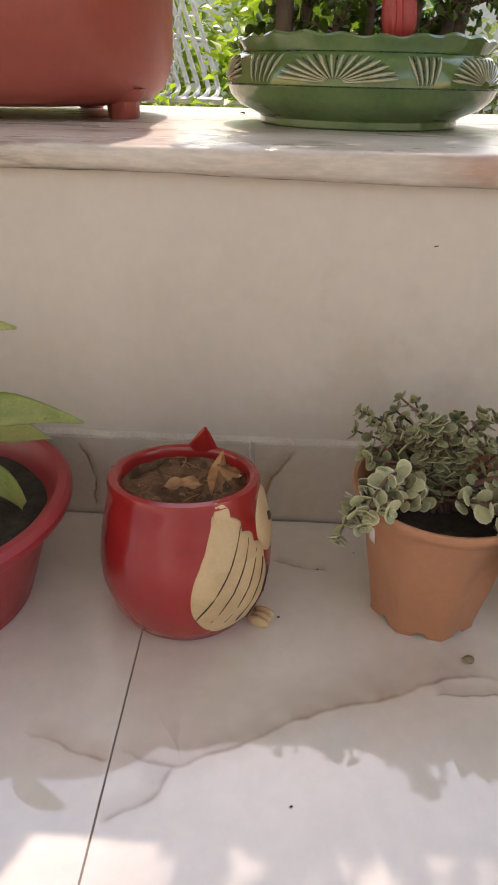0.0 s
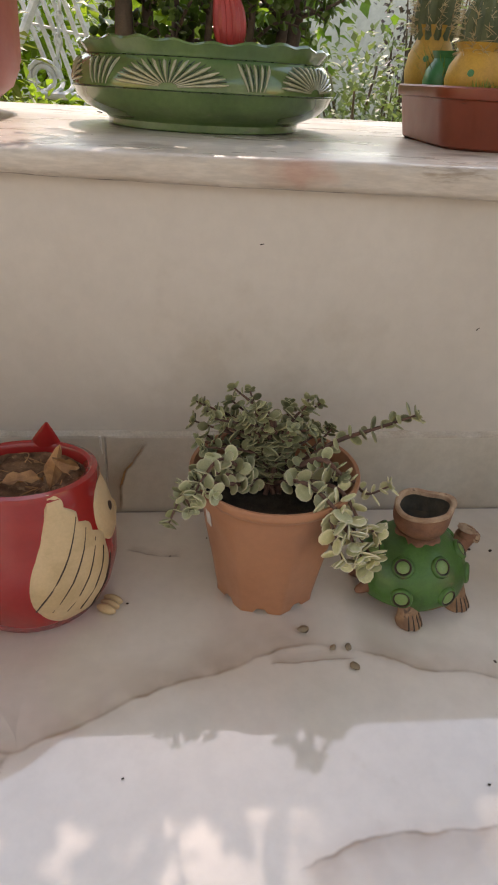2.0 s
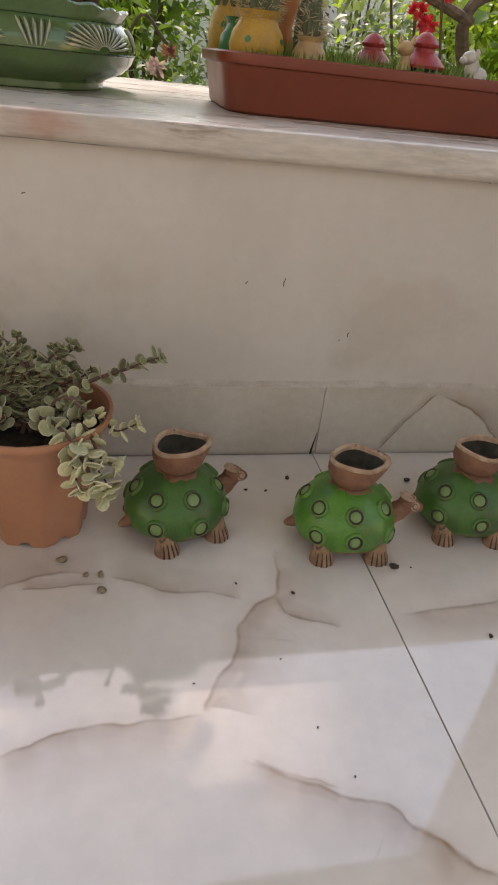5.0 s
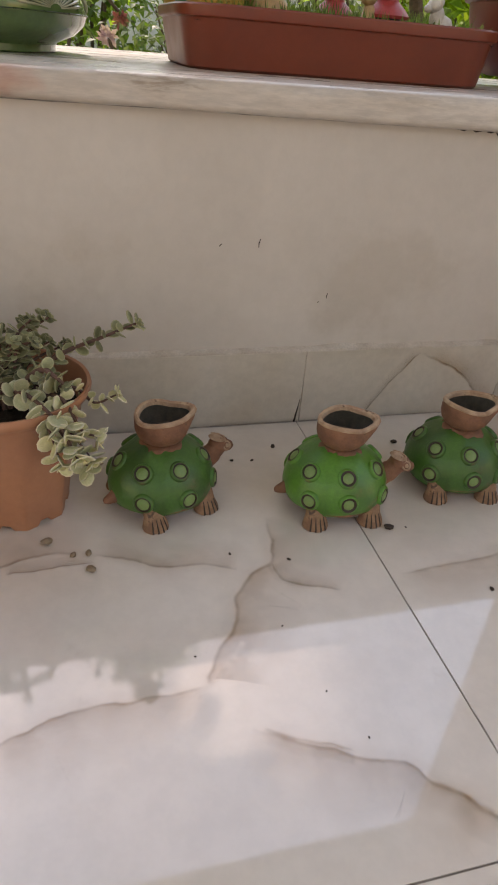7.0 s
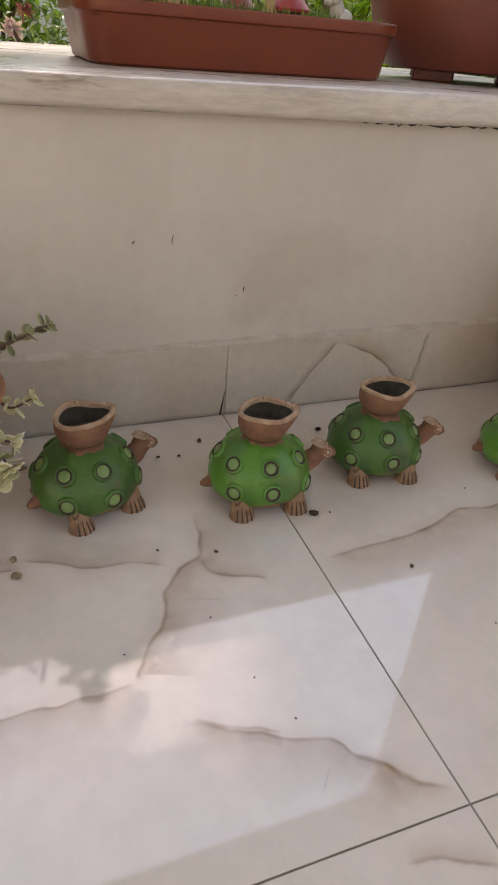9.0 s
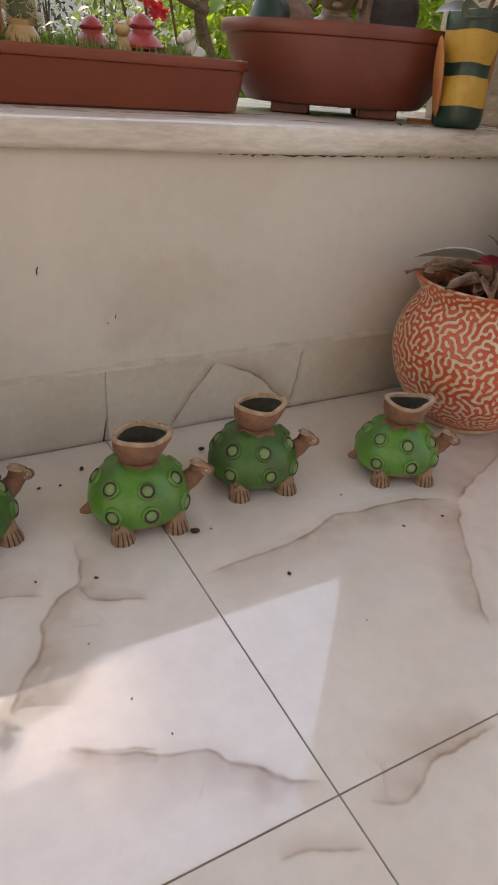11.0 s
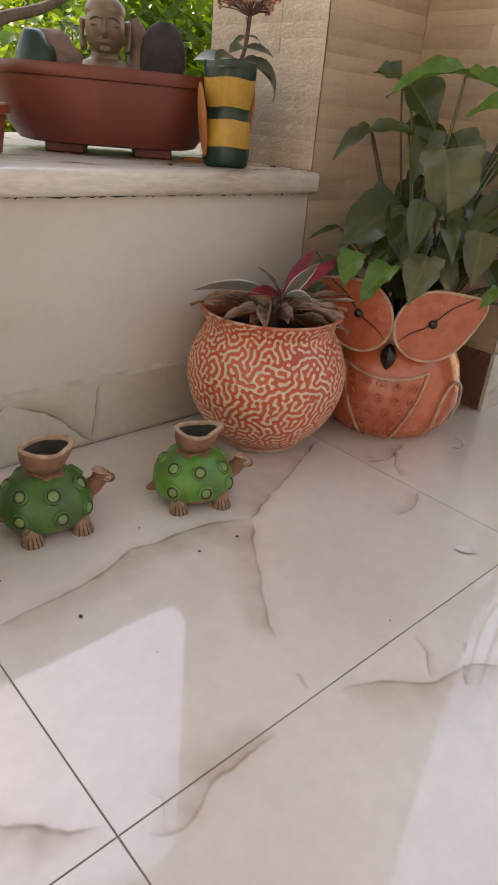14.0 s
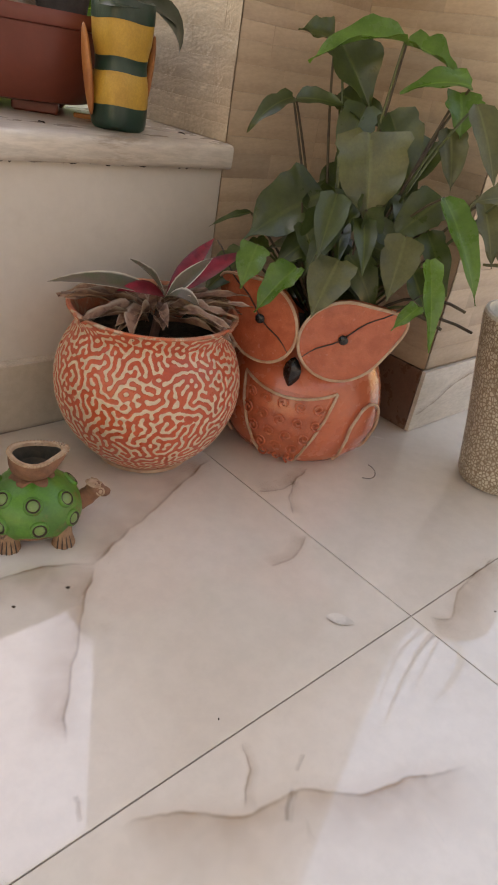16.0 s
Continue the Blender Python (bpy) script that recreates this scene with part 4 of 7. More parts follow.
        for k in range(3):
            af = sgn * (0.66 + 0.09 * k)
            ft.ball((0.079 * math.cos(af), 0.079 * math.sin(af), 0.005), (0.0105, 0.0042, 0.0055), Matrix.Rotation(sgn * 0.75, 3, "Z"), rings=6, seg=10)
        part("foot", ft, M_CREAM, root, "cream clawed foot")
    part("beak", Soup().ball((0.0775, 0, 0.078), (0.005, 0.005, 0.011)), M_CREAM, root)
    dl = Soup()
    dl.leaf((0.016, -0.008, 0.130), (-0.9, 0.15, 0.12), (0, -0.3, 1), 0.040, 0.017, 0.3, 0.6, 8, wave=0.18)
    dl.leaf((0.020, -0.020, 0.127), (0.25, 0.05, 1), (-0.4, -1, 0.1), 0.040, 0.020, 0.7, 0.7, 8, wave=0.22)
    dl.leaf((0.024, -0.022, 0.158), (0.7, -0.2, -0.5), (-0.3, -1, 0.3), 0.030, 0.015, 0.8, 0.6, 7, wave=0.2)
    solid("dried_leaf", dl, M_DRYLEAF, "curled dry yellow-brown leaf lying on the soil", "dry leaf", root.matrix_basis)
    d2 = Soup()
    for i in range(5):
        d2.leaf((-0.03 + 0.012 * i, -0.045 + rnd(-0.006, 0.006), 0.122), (rnd(-1, 1), rnd(-0.4, 0.4), 0.25), (0, 0, 1), 0.018, 0.012, 0.6, 0.5, 4, wave=0.25)
    solid("dried_leaf", d2, M_HUSK, "crumpled pinkish-brown dry leaf scraps on the soil", "dry leaf", root.matrix_basis)
    for i in range(16):
        a_, r_ = rnd(0, 6.28), rnd(0.01, 0.05)
        tw = Soup().tube(spline([(r_ * math.cos(a_), r_ * math.sin(a_), 0.122), (r_ * math.cos(a_) + rnd(-0.012, 0.012), r_ * math.sin(a_) + rnd(-0.012, 0.012), 0.127), (r_ * math.cos(a_) + rnd(-0.02, 0.02), r_ * math.sin(a_) + rnd(-0.02, 0.02), 0.123)], 4), rnd(0.0003, 0.0006), 4)
        solid("dry_root", tw, M_DRYLEAF, "thin dry rootlet on the soil", "root", root.matrix_basis, group="rootlets on the soil")
    tw = Soup()
    tw.tube(spline([(-0.02, -0.045, 0.123), (0.01, -0.042, 0.126), (0.03, -0.034, 0.13), (0.038, -0.03, 0.122)], 5), 0.0006, 5)
    solid("dry_root", tw, M_DRYLEAF, "thin dry rootlet on the soil", "root", root.matrix_basis, group="rootlets on the soil")


def succulent_branch(leaves, stems, pts, r0, size, seed_turn=0.0, tip_scale=0.75):
    ln = spline(pts, 8)
    stems.append(Soup().tube(ln, [r0 * (1 - 0.65 * i / len(ln)) for i in range(len(ln))], 7))
    dist, last, turn = 0.0, ln[0], seed_turn
    total = sum((b - a).length for a, b in zip(ln, ln[1:]))
    run, gap = 0.0, 0.0
    for a, b in zip(ln, ln[1:]):
        seg_l = (b - a).length
        run += seg_l
        gap += seg_l
        if gap > size * 0.98 and run > total * 0.12:
            gap = 0.0
            d = (b - a).normalized()
            s = d.orthogonal().normalized()
            s = Matrix.Rotation(turn, 3, d) @ s
            turn += math.pi / 2 + rnd(-0.3, 0.3)
            for sg in (1, -1):
                k = size * rnd(0.75, 1.15) * (1 - (1 - tip_scale) * run / total)
                ax = (s * sg + d * 0.55).normalized()
                nrm = (d - ax * d.dot(ax)).normalized()
                nrm = (nrm + V3(rnd(-0.5, 0.5), rnd(-0.7, 0.3), rnd(-0.2, 0.6))).normalized()
                side = nrm.cross(ax).normalized()
                ax2 = side.cross(nrm)
                m3 = Matrix((ax2, side, nrm)).transposed()
                leaves.ball(b + ax2 * k * 1.0, (k, k * 0.84, k * 0.17), m3, 5, 10, edge_xy=True)
    d = (ln[-1] - ln[-2]).normalized()
    for i in range(8):
        s = Matrix.Rotation(i * 1.57 + (0.78 if i > 3 else 0), 3, d) @ d.orthogonal().normalized()
        ax = (s + d * (0.35 if i < 4 else 1.1)).normalized()
        nrm = (d - ax * d.dot(ax)).normalized()
        side = nrm.cross(ax).normalized()
        k = size * (0.8 if i < 4 else 0.5) * tip_scale
        leaves.ball(ln[-1] + ax * k, (k, k * 0.8, k * 0.18), Matrix((ax, side, nrm)).transposed(), 5, 10, edge_xy=True)


def plastic_pot():
    root = thing("plastic_pot", pose(0.658, -0.131, 0, 0, 0, 10) @ Matrix.Diagonal((1.05, 1.05, 1.155, 1)), "faceted terracotta-coloured plastic pot with notched foot", "pot")
    seg = 80

    def wob(a, r, z):
        k = (a % (math.pi / 4)) - math.pi / 8
        flat = math.cos(math.pi / 8) / math.cos(k)
        f = max(0.0, min(1.0, (0.094 - z) / 0.02)) if r > 0.03 else 0
        zz = z
        if z < 0.001 and r > 0.03 and abs(k) < 0.09:
            zz = 0.0045
        return r * (1 + (flat - 1) * f * 0.9 + 0.02 * f), zz
    prof = [(0.0, 0.004), (0.040, 0.004), (0.044, 0.0), (0.047, 0.0), (0.0475, 0.007), (0.0535, 0.04), (0.0605, 0.075), (0.0645, 0.094), (0.0655, 0.104), (0.0705, 0.109), (0.0745, 0.113), (0.0755, 0.117), (0.0745, 0.1195), (0.0715, 0.119), (0.0675, 0.112), (0.062, 0.096), (0.055, 0.07), (0.0, 0.07)]
    part("body", Soup().lathe(prof, seg, wob=wob), M_TERRA_PLASTIC, root)
    part("soil", soil_disc(0.062, 0.097, 0.005), M_DARKSOIL, root, "dark damp soil")
    lb = Soup()
    lb.box((-0.0004, -0.004, -0.008), (0.0004, 0.004, 0.008), 0)
    ob = part("label", lb, M_PAPER, root, "torn white paper sticker")
    ob.matrix_basis = pose(-0.0615, -0.013, 0.087, 0, 8, 192)
    pl_ = thing("succulent_plant", pose(0.658, -0.131, 0.113) @ Matrix.Diagonal((1.0, 1.0, 0.88, 1)), "trailing variegated succulent with small round pale green leaves", "succulent")
    st, lv, pale, mid = [], Soup(), Soup(), Soup()
    for i in range(30):
        a = rnd(0, 6.28)
        rr = rnd(0.02, 0.086)
        h = rnd(0.03, 0.078) * (1.2 - rr * 4.5)
        back = 0.9 if math.sin(a) > 0 else 0.3
        p1 = V3(math.cos(a) * rr * 0.35, math.sin(a) * rr * 0.35 * back + 0.012, h * 0.75 + 0.014)
        p2 = V3(math.cos(a) * rr - 0.008, math.sin(a) * rr * back + 0.016, h + 0.016)
        succulent_branch(lv, st, [(rnd(-0.015, 0.015), rnd(-0.01, 0.02), 0.0), p1, p2], 0.0024, rnd(0.0066, 0.0094), rnd(0, 3))
    for tip in ((-0.018, 0.075, 0.085), (0.036, 0.05, 0.09), (0.02, 0.062, 0.078), (-0.05, 0.05, 0.06), (-0.062, 0.02, 0.06), (0.06, 0.04, 0.055)):
        succulent_branch(lv, st, [(0, 0.01, 0), (tip[0] * 0.6, tip[1] * 0.5, tip[2] * 0.62), (tip[0], tip[1], tip[2] * 0.88)], 0.0024, 0.0062, rnd(0, 3))
    succulent_branch(lv, st, [(0, 0, 0.01), (0.05, 0.0, 0.055), (0.09, -0.002, 0.075), (0.122, -0.006, 0.092)], 0.003, 0.0078, 0.4, 0.9)
    for k in range(3):
        succulent_branch(mid if k else lv, st, [(-0.01, -0.01, 0.01), (-0.055, -0.025 - 0.008 * k, 0.05 - 0.006 * k), (-0.082, -0.045, 0.035), (-0.096 + 0.018 * k, -0.066, 0.012 + 0.016 * k)], 0.0022, 0.0082, k * 0.8)
    succulent_branch(mid, st, [(-0.02, -0.01, 0.02), (-0.05, -0.03, 0.058), (-0.068, -0.05, 0.05), (-0.075, -0.062, 0.04)], 0.002, 0.0098, 0.3)
    succulent_branch(mid, st, [(0.0, -0.01, 0.015), (0.02, -0.045, 0.04), (0.045, -0.07, 0.025), (0.06, -0.085, -0.004), (0.07, -0.088, -0.02)], 0.0024, 0.0096, 0.2, 1.0)
    succulent_branch(pale, st, [(0.01, 0.0, 0.015), (0.05, -0.04, 0.03), (0.066, -0.07, 0.012), (0.08, -0.074, 0.004)], 0.0024, 0.0088, 0.9, 1.0)
    for e in ((0.048, -0.092, -0.012), (0.075, -0.09, -0.012), (0.062, -0.097, -0.004)):
        succulent_branch(pale, st, [(0.03, -0.05, 0.02), ((0.03 + e[0]) / 2, -0.07, 0.016), e], 0.0018, 0.0086, rnd(0, 3), 1.0)
    succulent_branch(pale, st, [(0.01, 0.0, 0.02), (0.06, -0.02, 0.03), (0.08, -0.03, 0.016), (0.1, -0.03, 0.024)], 0.0022, 0.0066, 1.3, 1.0)
    succulent_branch(lv, st, [(0.01, 0.0, 0.02), (0.035, -0.02, 0.05), (0.045, -0.03, 0.05), (0.055, -0.033, 0.04)], 0.004, 0.0062, 1.8, 1.0)
    for s in st:
        part("stem", s, M_STEM_RED, pl_)
    part("leaves", lv, M_SUCC, pl_, kind="stuff")
    part("broad_leaves", mid, M_SUCC_MID, pl_, "broader grey-green leaves with cream edges", kind="stuff")
    part("pale_leaves", pale, M_SUCC_PALE, pl_, "pale cream-edged leaves at the trailing tips", kind="stuff")


def turtle(m, label, shell_mat, seed, roped=False):
    random.seed(seed)
    root = thing("turtle_planter", m, label, "planter", "turtle planters in a row")
    R = (0.056, 0.052, 0.048)
    sh = Soup()
    rows_ = []
    zc = 0.0265
    for i in range(17):
        t = -0.36 + (math.pi / 2 - 0.12 + 0.36) * i / 16
        rows_.append([(R[0] * math.cos(t) * math.cos(a), R[1] * math.cos(t) * math.sin(a), zc + R[2] * math.sin(t) * (1.0 if t > 0 else 0.75)
                       + 0.0022 * noise.noise(V3(math.cos(a) * 2.4, math.sin(a) * 2.4, t * 2.4 + seed))) for a in [2 * math.pi * j / 40 for j in range(40)]])
    sh.grid(rows_, True)
    shell = part("shell", sh, shell_mat, root, "green painted domed shell")
    nk = []
    for i in range(6):
        row = []
        for j in range(48):
            a = 2 * math.pi * j / 48
            rag = 0.020 + 0.0075 * (0.4 + noise.noise(V3(math.cos(a) * 2.2, math.sin(a) * 2.2, seed * 3.1)) + 0.4 * noise.noise(V3(math.cos(a) * 7, math.sin(a) * 7, seed)))
            c_ = min(0.99, (0.014 + (rag - 0.014) * i / 5) / R[0])
            row.append((R[0] * c_ * math.cos(a), R[1] * c_ * math.sin(a), zc + R[2] * math.sqrt(1 - c_ * c_) + (0.0014 if i < 5 else -0.0004)))
        nk.append(row)
    part("bare_collar", Soup().grid(nk, True), M_CLAY, root, "clay showing through worn paint at the neck")
    bl = Soup().lathe([(0.0, 0.008), (0.034, 0.008), (0.045, 0.011), (0.0505, 0.016), (0.050, 0.020), (0.0, 0.020)], 36)
    part("belly", bl, M_CLAY, root, "bare clay underside")

    def spot(a, t):
        n = V3(math.cos(t) * math.cos(a) / R[0], math.cos(t) * math.sin(a) / R[1], math.sin(t) / R[2]).normalized()
        p = V3(R[0] * math.cos(t) * math.cos(a), R[1] * math.cos(t) * math.sin(a), zc + R[2] * math.sin(t))
        return p, n.to_track_quat("Z", "Y").to_matrix().to_4x4()
    for row, (t, n, off) in enumerate(((0.10, 8, 0.0), (0.66, 7, 0.2))):
        for k in range(n):
            a = 2 * math.pi * k / n + off + rnd(-0.06, 0.06)
            if row == 0 and (abs(math.cos(a)) > 0.93):
                continue
            p, q = spot(a, t + rnd(-0.04, 0.04))
            mm = Matrix.Translation(p) @ q
            sr = rnd(0.0056, 0.0066)
            part("stud_ring", Soup().lathe([(0.0108, -0.003), (0.0104, 0.0008), (0.0094, 0.0021), (0.0082, 0.0024), (0.0072, 0.0016), (sr, -0.0005)], 20), shell_mat, shell, "raised ring round a stud").matrix_basis = mm
            part("groove", Soup().lathe([(0.0084, 0.0016), (0.0080, 0.0027), (0.0072, 0.0027), (sr + 0.0002, 0.0016), (sr - 0.0006, 0.0012)], 20), M_INK, shell).matrix_basis = mm
            part("stud", Soup().lathe([(sr, 0.0), (sr, 0.0017), (sr * 0.75, 0.0028), (sr * 0.3, 0.0032), (0.0, 0.0032)], 16), M_STUD, shell, "worn raised round stud").matrix_basis = mm

    def spout(a, r, z):
        k = max(0.0, math.cos(a)) ** 9 if z > 0.08 else 0.0
        g = max(0.0, min(1.0, (z - 0.08) / 0.018))
        zz = z + (0.0022 * math.sin(a * 2 + seed) * g)
        return r * (1 + 0.44 * k * g), zz + 0.0015 * k * g
    part("rim_bowl", Soup().lathe([(0.0188, 0.062), (0.0165, 0.070), (0.0163, 0.0735), (0.0205, 0.0762), (0.0248, 0.0815), (0.0268, 0.0885), (0.0270, 0.0950), (0.0262, 0.1006), (0.0240, 0.1016), (0.0222, 0.099)], 48, wob=spout), M_CLAY, root, "clay rim with a pouring lip")
    part("rim_lip", Soup().lathe([(0.0266, 0.0992), (0.0272, 0.1008), (0.0264, 0.1030), (0.0244, 0.1038), (0.0224, 0.1024), (0.0216, 0.0985)], 48, wob=spout), M_CLAY_PALE, root, "paler worn lip")
    if roped:
        for k in range(44):
            a = 2 * math.pi * k / 44
            r, z = spout(a, 0.0272, 0.1015)
            nb = Soup().ball((0, 0, 0), (0.0011, 0.0024, 0.0015), Matrix.Rotation(0.7, 3, "X"), 4, 6)
            part("rope_notch", nb, M_CLAY_PALE, root).matrix_basis = pose(r * math.cos(a), r * math.sin(a), z, 0, 0, math.degrees(a))
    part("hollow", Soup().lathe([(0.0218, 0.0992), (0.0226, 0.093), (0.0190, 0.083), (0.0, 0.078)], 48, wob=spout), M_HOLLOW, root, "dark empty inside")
    for sx in (1, -1):
        for sy in (1, -1):
            c = V3(0.030 * sx, 0.036 * sy, 0.0)
            rows_ = []
            for z_, wx, wy, oy in ((0.026, 0.0095, 0.008, -0.004), (0.018, 0.0100, 0.0085, -0.001), (0.011, 0.0106, 0.0092, 0.002), (0.005, 0.0128, 0.0114, 0.0045), (0.0015, 0.0135, 0.0124, 0.005), (0.0, 0.0128, 0.0114, 0.005)):
                rows_.append([c + V3(wx * math.cos(q_), sy * oy + wy * math.sin(q_) * (1 + 0.06 * math.cos(q_ * 8) * (z_ < 0.008)), z_) for q_ in [2 * math.pi * k / 32 for k in range(32)]])
            lg = part("leg", Soup().grid(rows_, True), M_CLAY_FOOT if sy < 0 else M_CLAY, root, "stout clay leg with scored toes")
            for k in range(4):
                q_ = sy * (math.pi / 2 + (k - 1.5) * 0.42)
                pts = [c + V3(wx * math.cos(q_), sy * oy + wy * math.sin(q_), z_) for z_, wx, wy, oy in ((0.0135, 0.0104, 0.0090, 0.0015), (0.008, 0.0118, 0.0104, 0.0034), (0.003, 0.0132, 0.0120, 0.0048), (0.0006, 0.0133, 0.0121, 0.005))]
                part("toe_line", Soup().tube(pts, [0.0003, 0.0007, 0.001, 0.001], 5), M_INK, lg)
    hd = Soup()
    hd.tube(spline([(0.044, 0, 0.028), (0.056, 0.0, 0.032), (0.064, 0.0, 0.038), (0.069, 0.0, 0.043)], 4), [0.0125] * 4 + [0.0112] * 4 + [0.0102] * 5, 14)
    hd.ball((0.071, 0, 0.045), (0.0125, 0.0104, 0.0098), Matrix.Rotation(radians(16), 3, "Y"), 10, 14, 0.1)
    hd.ball((0.081, 0, 0.0405), (0.0085, 0.0072, 0.0062), rings=8, seg=10)
    head = part("head", hd, M_CLAY, root, "clay head on a short neck")
    for sy in (1, -1):
        ey = Soup()
        ey.tube([(0.0045 * math.cos(a), 0.0045 * math.sin(a), 0) for a in [k * math.pi / 6 for k in range(13)]], 0.0011, 5)
        ey.ball((0, 0, 0.0005), (0.0026, 0.0026, 0.0018), rings=5, seg=8)
        o = part("eye", ey, M_CLAY_PALE, head)
        o.matrix_basis = Matrix.Translation((0.0755, sy * 0.0090, 0.0465)) @ V3(0.1, sy, 0.55).to_track_quat("Z", "Y").to_matrix().to_4x4()
    cr = Soup().ball((0, 0, -0.0012), (0.0102, 0.0098, 0.0022), rings=6, seg=14)
    for k in range(16):
        cr.tube([(0.0017 * (1 + 0.34 * k) * math.cos(k * 0.9), 0.0015 * (1 + 0.34 * k) * math.sin(k * 0.9), 0), (0.0015 * (1.34 + 0.34 * k) * math.cos(k * 0.9 + 0.9), 0.0015 * (1.34 + 0.34 * k) * math.sin(k * 0.9 + 0.9), 0)], 0.0008, 5)
    o = part("crown", cr, M_CLAY_PALE, head, "pale spiral pattern")
    o.matrix_basis = pose(0.069, 0, 0.0547, 0, 14, 0)
    tl = Soup().tube(spline([(-0.046, 0, 0.026), (-0.055, 0, 0.021), (-0.065, 0.002, 0.017)], 4), [0.009, 0.0088, 0.0082, 0.0074, 0.0066, 0.0058, 0.005, 0.004, 0.002], 10)
    part("tail", tl, M_CLAY, root)
    return root


def coral_pot():
    root = thing("round_pot", pose(1.520, -0.128, 0) @ Matrix.Scale(0.98, 4), "round coral-orange ceramic pot covered with raised cream squiggles", "pot")
    ctrl = [(0.050, 0.0), (0.062, 0.002), (0.0655, 0.010), (0.085, 0.027), (0.107, 0.056), (0.1205, 0.092), (0.1225, 0.125), (0.115, 0.157), (0.1025, 0.18), (0.0965, 0.190), (0.0985, 0.199), (0.105, 0.209), (0.1085, 0.2145)]
    ln = spline([(r, 0, z) for r, z in ctrl], 16)
    seg = 760
    prof0 = np.array([(p.x, p.z) for p in ln])
    arc = np.concatenate([[0], np.cumsum(np.hypot(*np.diff(prof0, axis=0).T))])
    rows_n = 264
    at_ = np.linspace(0, arc[-1], rows_n)
    prof = np.stack([np.interp(at_, arc, prof0[:, 0]), np.interp(at_, arc, prof0[:, 1])], 1)
    ang = np.linspace(0, 2 * math.pi, seg, endpoint=False)
    P = np.stack([prof[:, 0:1] * np.cos(ang), prof[:, 0:1] * np.sin(ang), np.repeat(prof[:, 1:2], seg, 1)], -1)
    # labyrinth pattern grown on the unrolled surface (Swift-Hohenberg)
    dx, dy = 2 * math.pi * 0.112 / seg, arc[-1] / rows_n
    kx, ky = np.fft.fftfreq(seg, dx) * 2 * math.pi, np.fft.fftfreq(rows_n, dy) * 2 * math.pi
    k2 = (kx[None] ** 2 + ky[:, None] ** 2) / (2 * math.pi / 0.0094) ** 2
    u = np.random.RandomState(5).normal(size=(rows_n, seg)) * 0.4
    lin = 1.0 / (1.0 - 0.25 * (1.7 - 1.5 * (1 - k2) ** 2))
    for i in range(11):
        u = np.real(np.fft.ifft2(np.fft.fft2(u + 0.25 * (0.12 * u * u - u ** 3)) * lin))
    # the lines wriggle, and bare patches break them up
    rs = np.random.RandomState(9)

    def field(at_k, spread):
        g = np.real(np.fft.ifft2(np.fft.fft2(rs.normal(size=u.shape)) * np.exp(-((np.sqrt(k2) - at_k) / spread) ** 2)))
        return g / g.std()
    ii = (np.arange(rows_n)[:, None] + field(0.7, 0.2) * 0.0013 / dy) % rows_n
    jj = (np.arange(seg)[None] + field(0.7, 0.2) * 0.0013 / dx) % seg
    i0, j0 = ii.astype(int), jj.astype(int)
    fi, fj = ii - i0, jj - j0
    i0, j0, i1, j1 = i0 % rows_n, j0 % seg, (i0 + 1) % rows_n, (j0 + 1) % seg
    u = (u[i0, j0] * (1 - fj) + u[i0, j1] * fj) * (1 - fi) + (u[i1, j0] * (1 - fj) + u[i1, j1] * fj) * fi
    for i in range(3):
        u = np.real(np.fft.ifft2(np.fft.fft2(u + 0.25 * (0.12 * u * u - u ** 3)) * lin))
    bare = np.clip((field(0.2, 0.12) - 2.2) / 0.3, 0, 1)
    a = np.clip((u - 0.28) / 0.5 + 0.5, 0, 1) * (1 - bare)
    fade = np.clip((prof[:, 1] - 0.008) / 0.008, 0, 1)[:, None] * 1.0
    a = a * fade
    nrm = np.stack([np.cos(ang), np.sin(ang), np.zeros(seg)], -1)[None]
    P = P + nrm * (a * 0.0011)[..., None]
    s = Soup()
    n0, n1 = P.shape[:2]
    s.v = [tuple(q) for q in P.reshape(-1, 3)]
    s.f = [(i * n1 + j, i * n1 + (j + 1) % n1, (i + 1) * n1 + (j + 1) % n1, (i + 1) * n1 + j) for i in range(n0 - 1) for j in range(n1)]
    s.a = [float(x) for x in a.reshape(-1)]
    m = mat("coral_squiggle_glaze", (0.60, 0.105, 0.042), (0.50, 0.075, 0.03), 12, 0.32, bump=0.15, bscale=90, edge=(0.66, 0.51, 0.36), edge_from=0.26, coat=0.2, spots=(0.55, 0.13, 0.04), spot_scale=20, spot_cut=0.68)
    part("body", s, m, root, "coral glaze with cream squiggle relief", angle=70)
    part("rim", Soup().lathe([(0.1083, 0.2143), (0.1092, 0.2162), (0.1078, 0.2178), (0.1035, 0.2172), (0.0985, 0.211), (0.0935, 0.199), (0.0905, 0.19), (0.1, 0.17), (0.1, 0.15)], 72), M_RIM_CORAL, root, "coral rim worn pale in places")
    part("foot_ring", Soup().lathe([(0.0, 0.0006), (0.0615, 0.0006), (0.0665, 0.004), (0.0665, 0.0085), (0.06, 0.01)], 64), M_RIM_PALE, root, "bare pale foot ring")
    part("soil", soil_disc(0.1, 0.172, 0.008), M_DARKSOIL, root, "dark soil")
    pl_ = thing("striped_plant", pose(1.522, -0.128, 0.166), "half-withered plant with crimson and green striped leaves", "plant")
    st = Soup()
    st.tube([(0.0, 0, 0), (0.005, -0.005, 0.05)], 0.006, 8)
    T = V3(0.004, -0.012, 0.06)
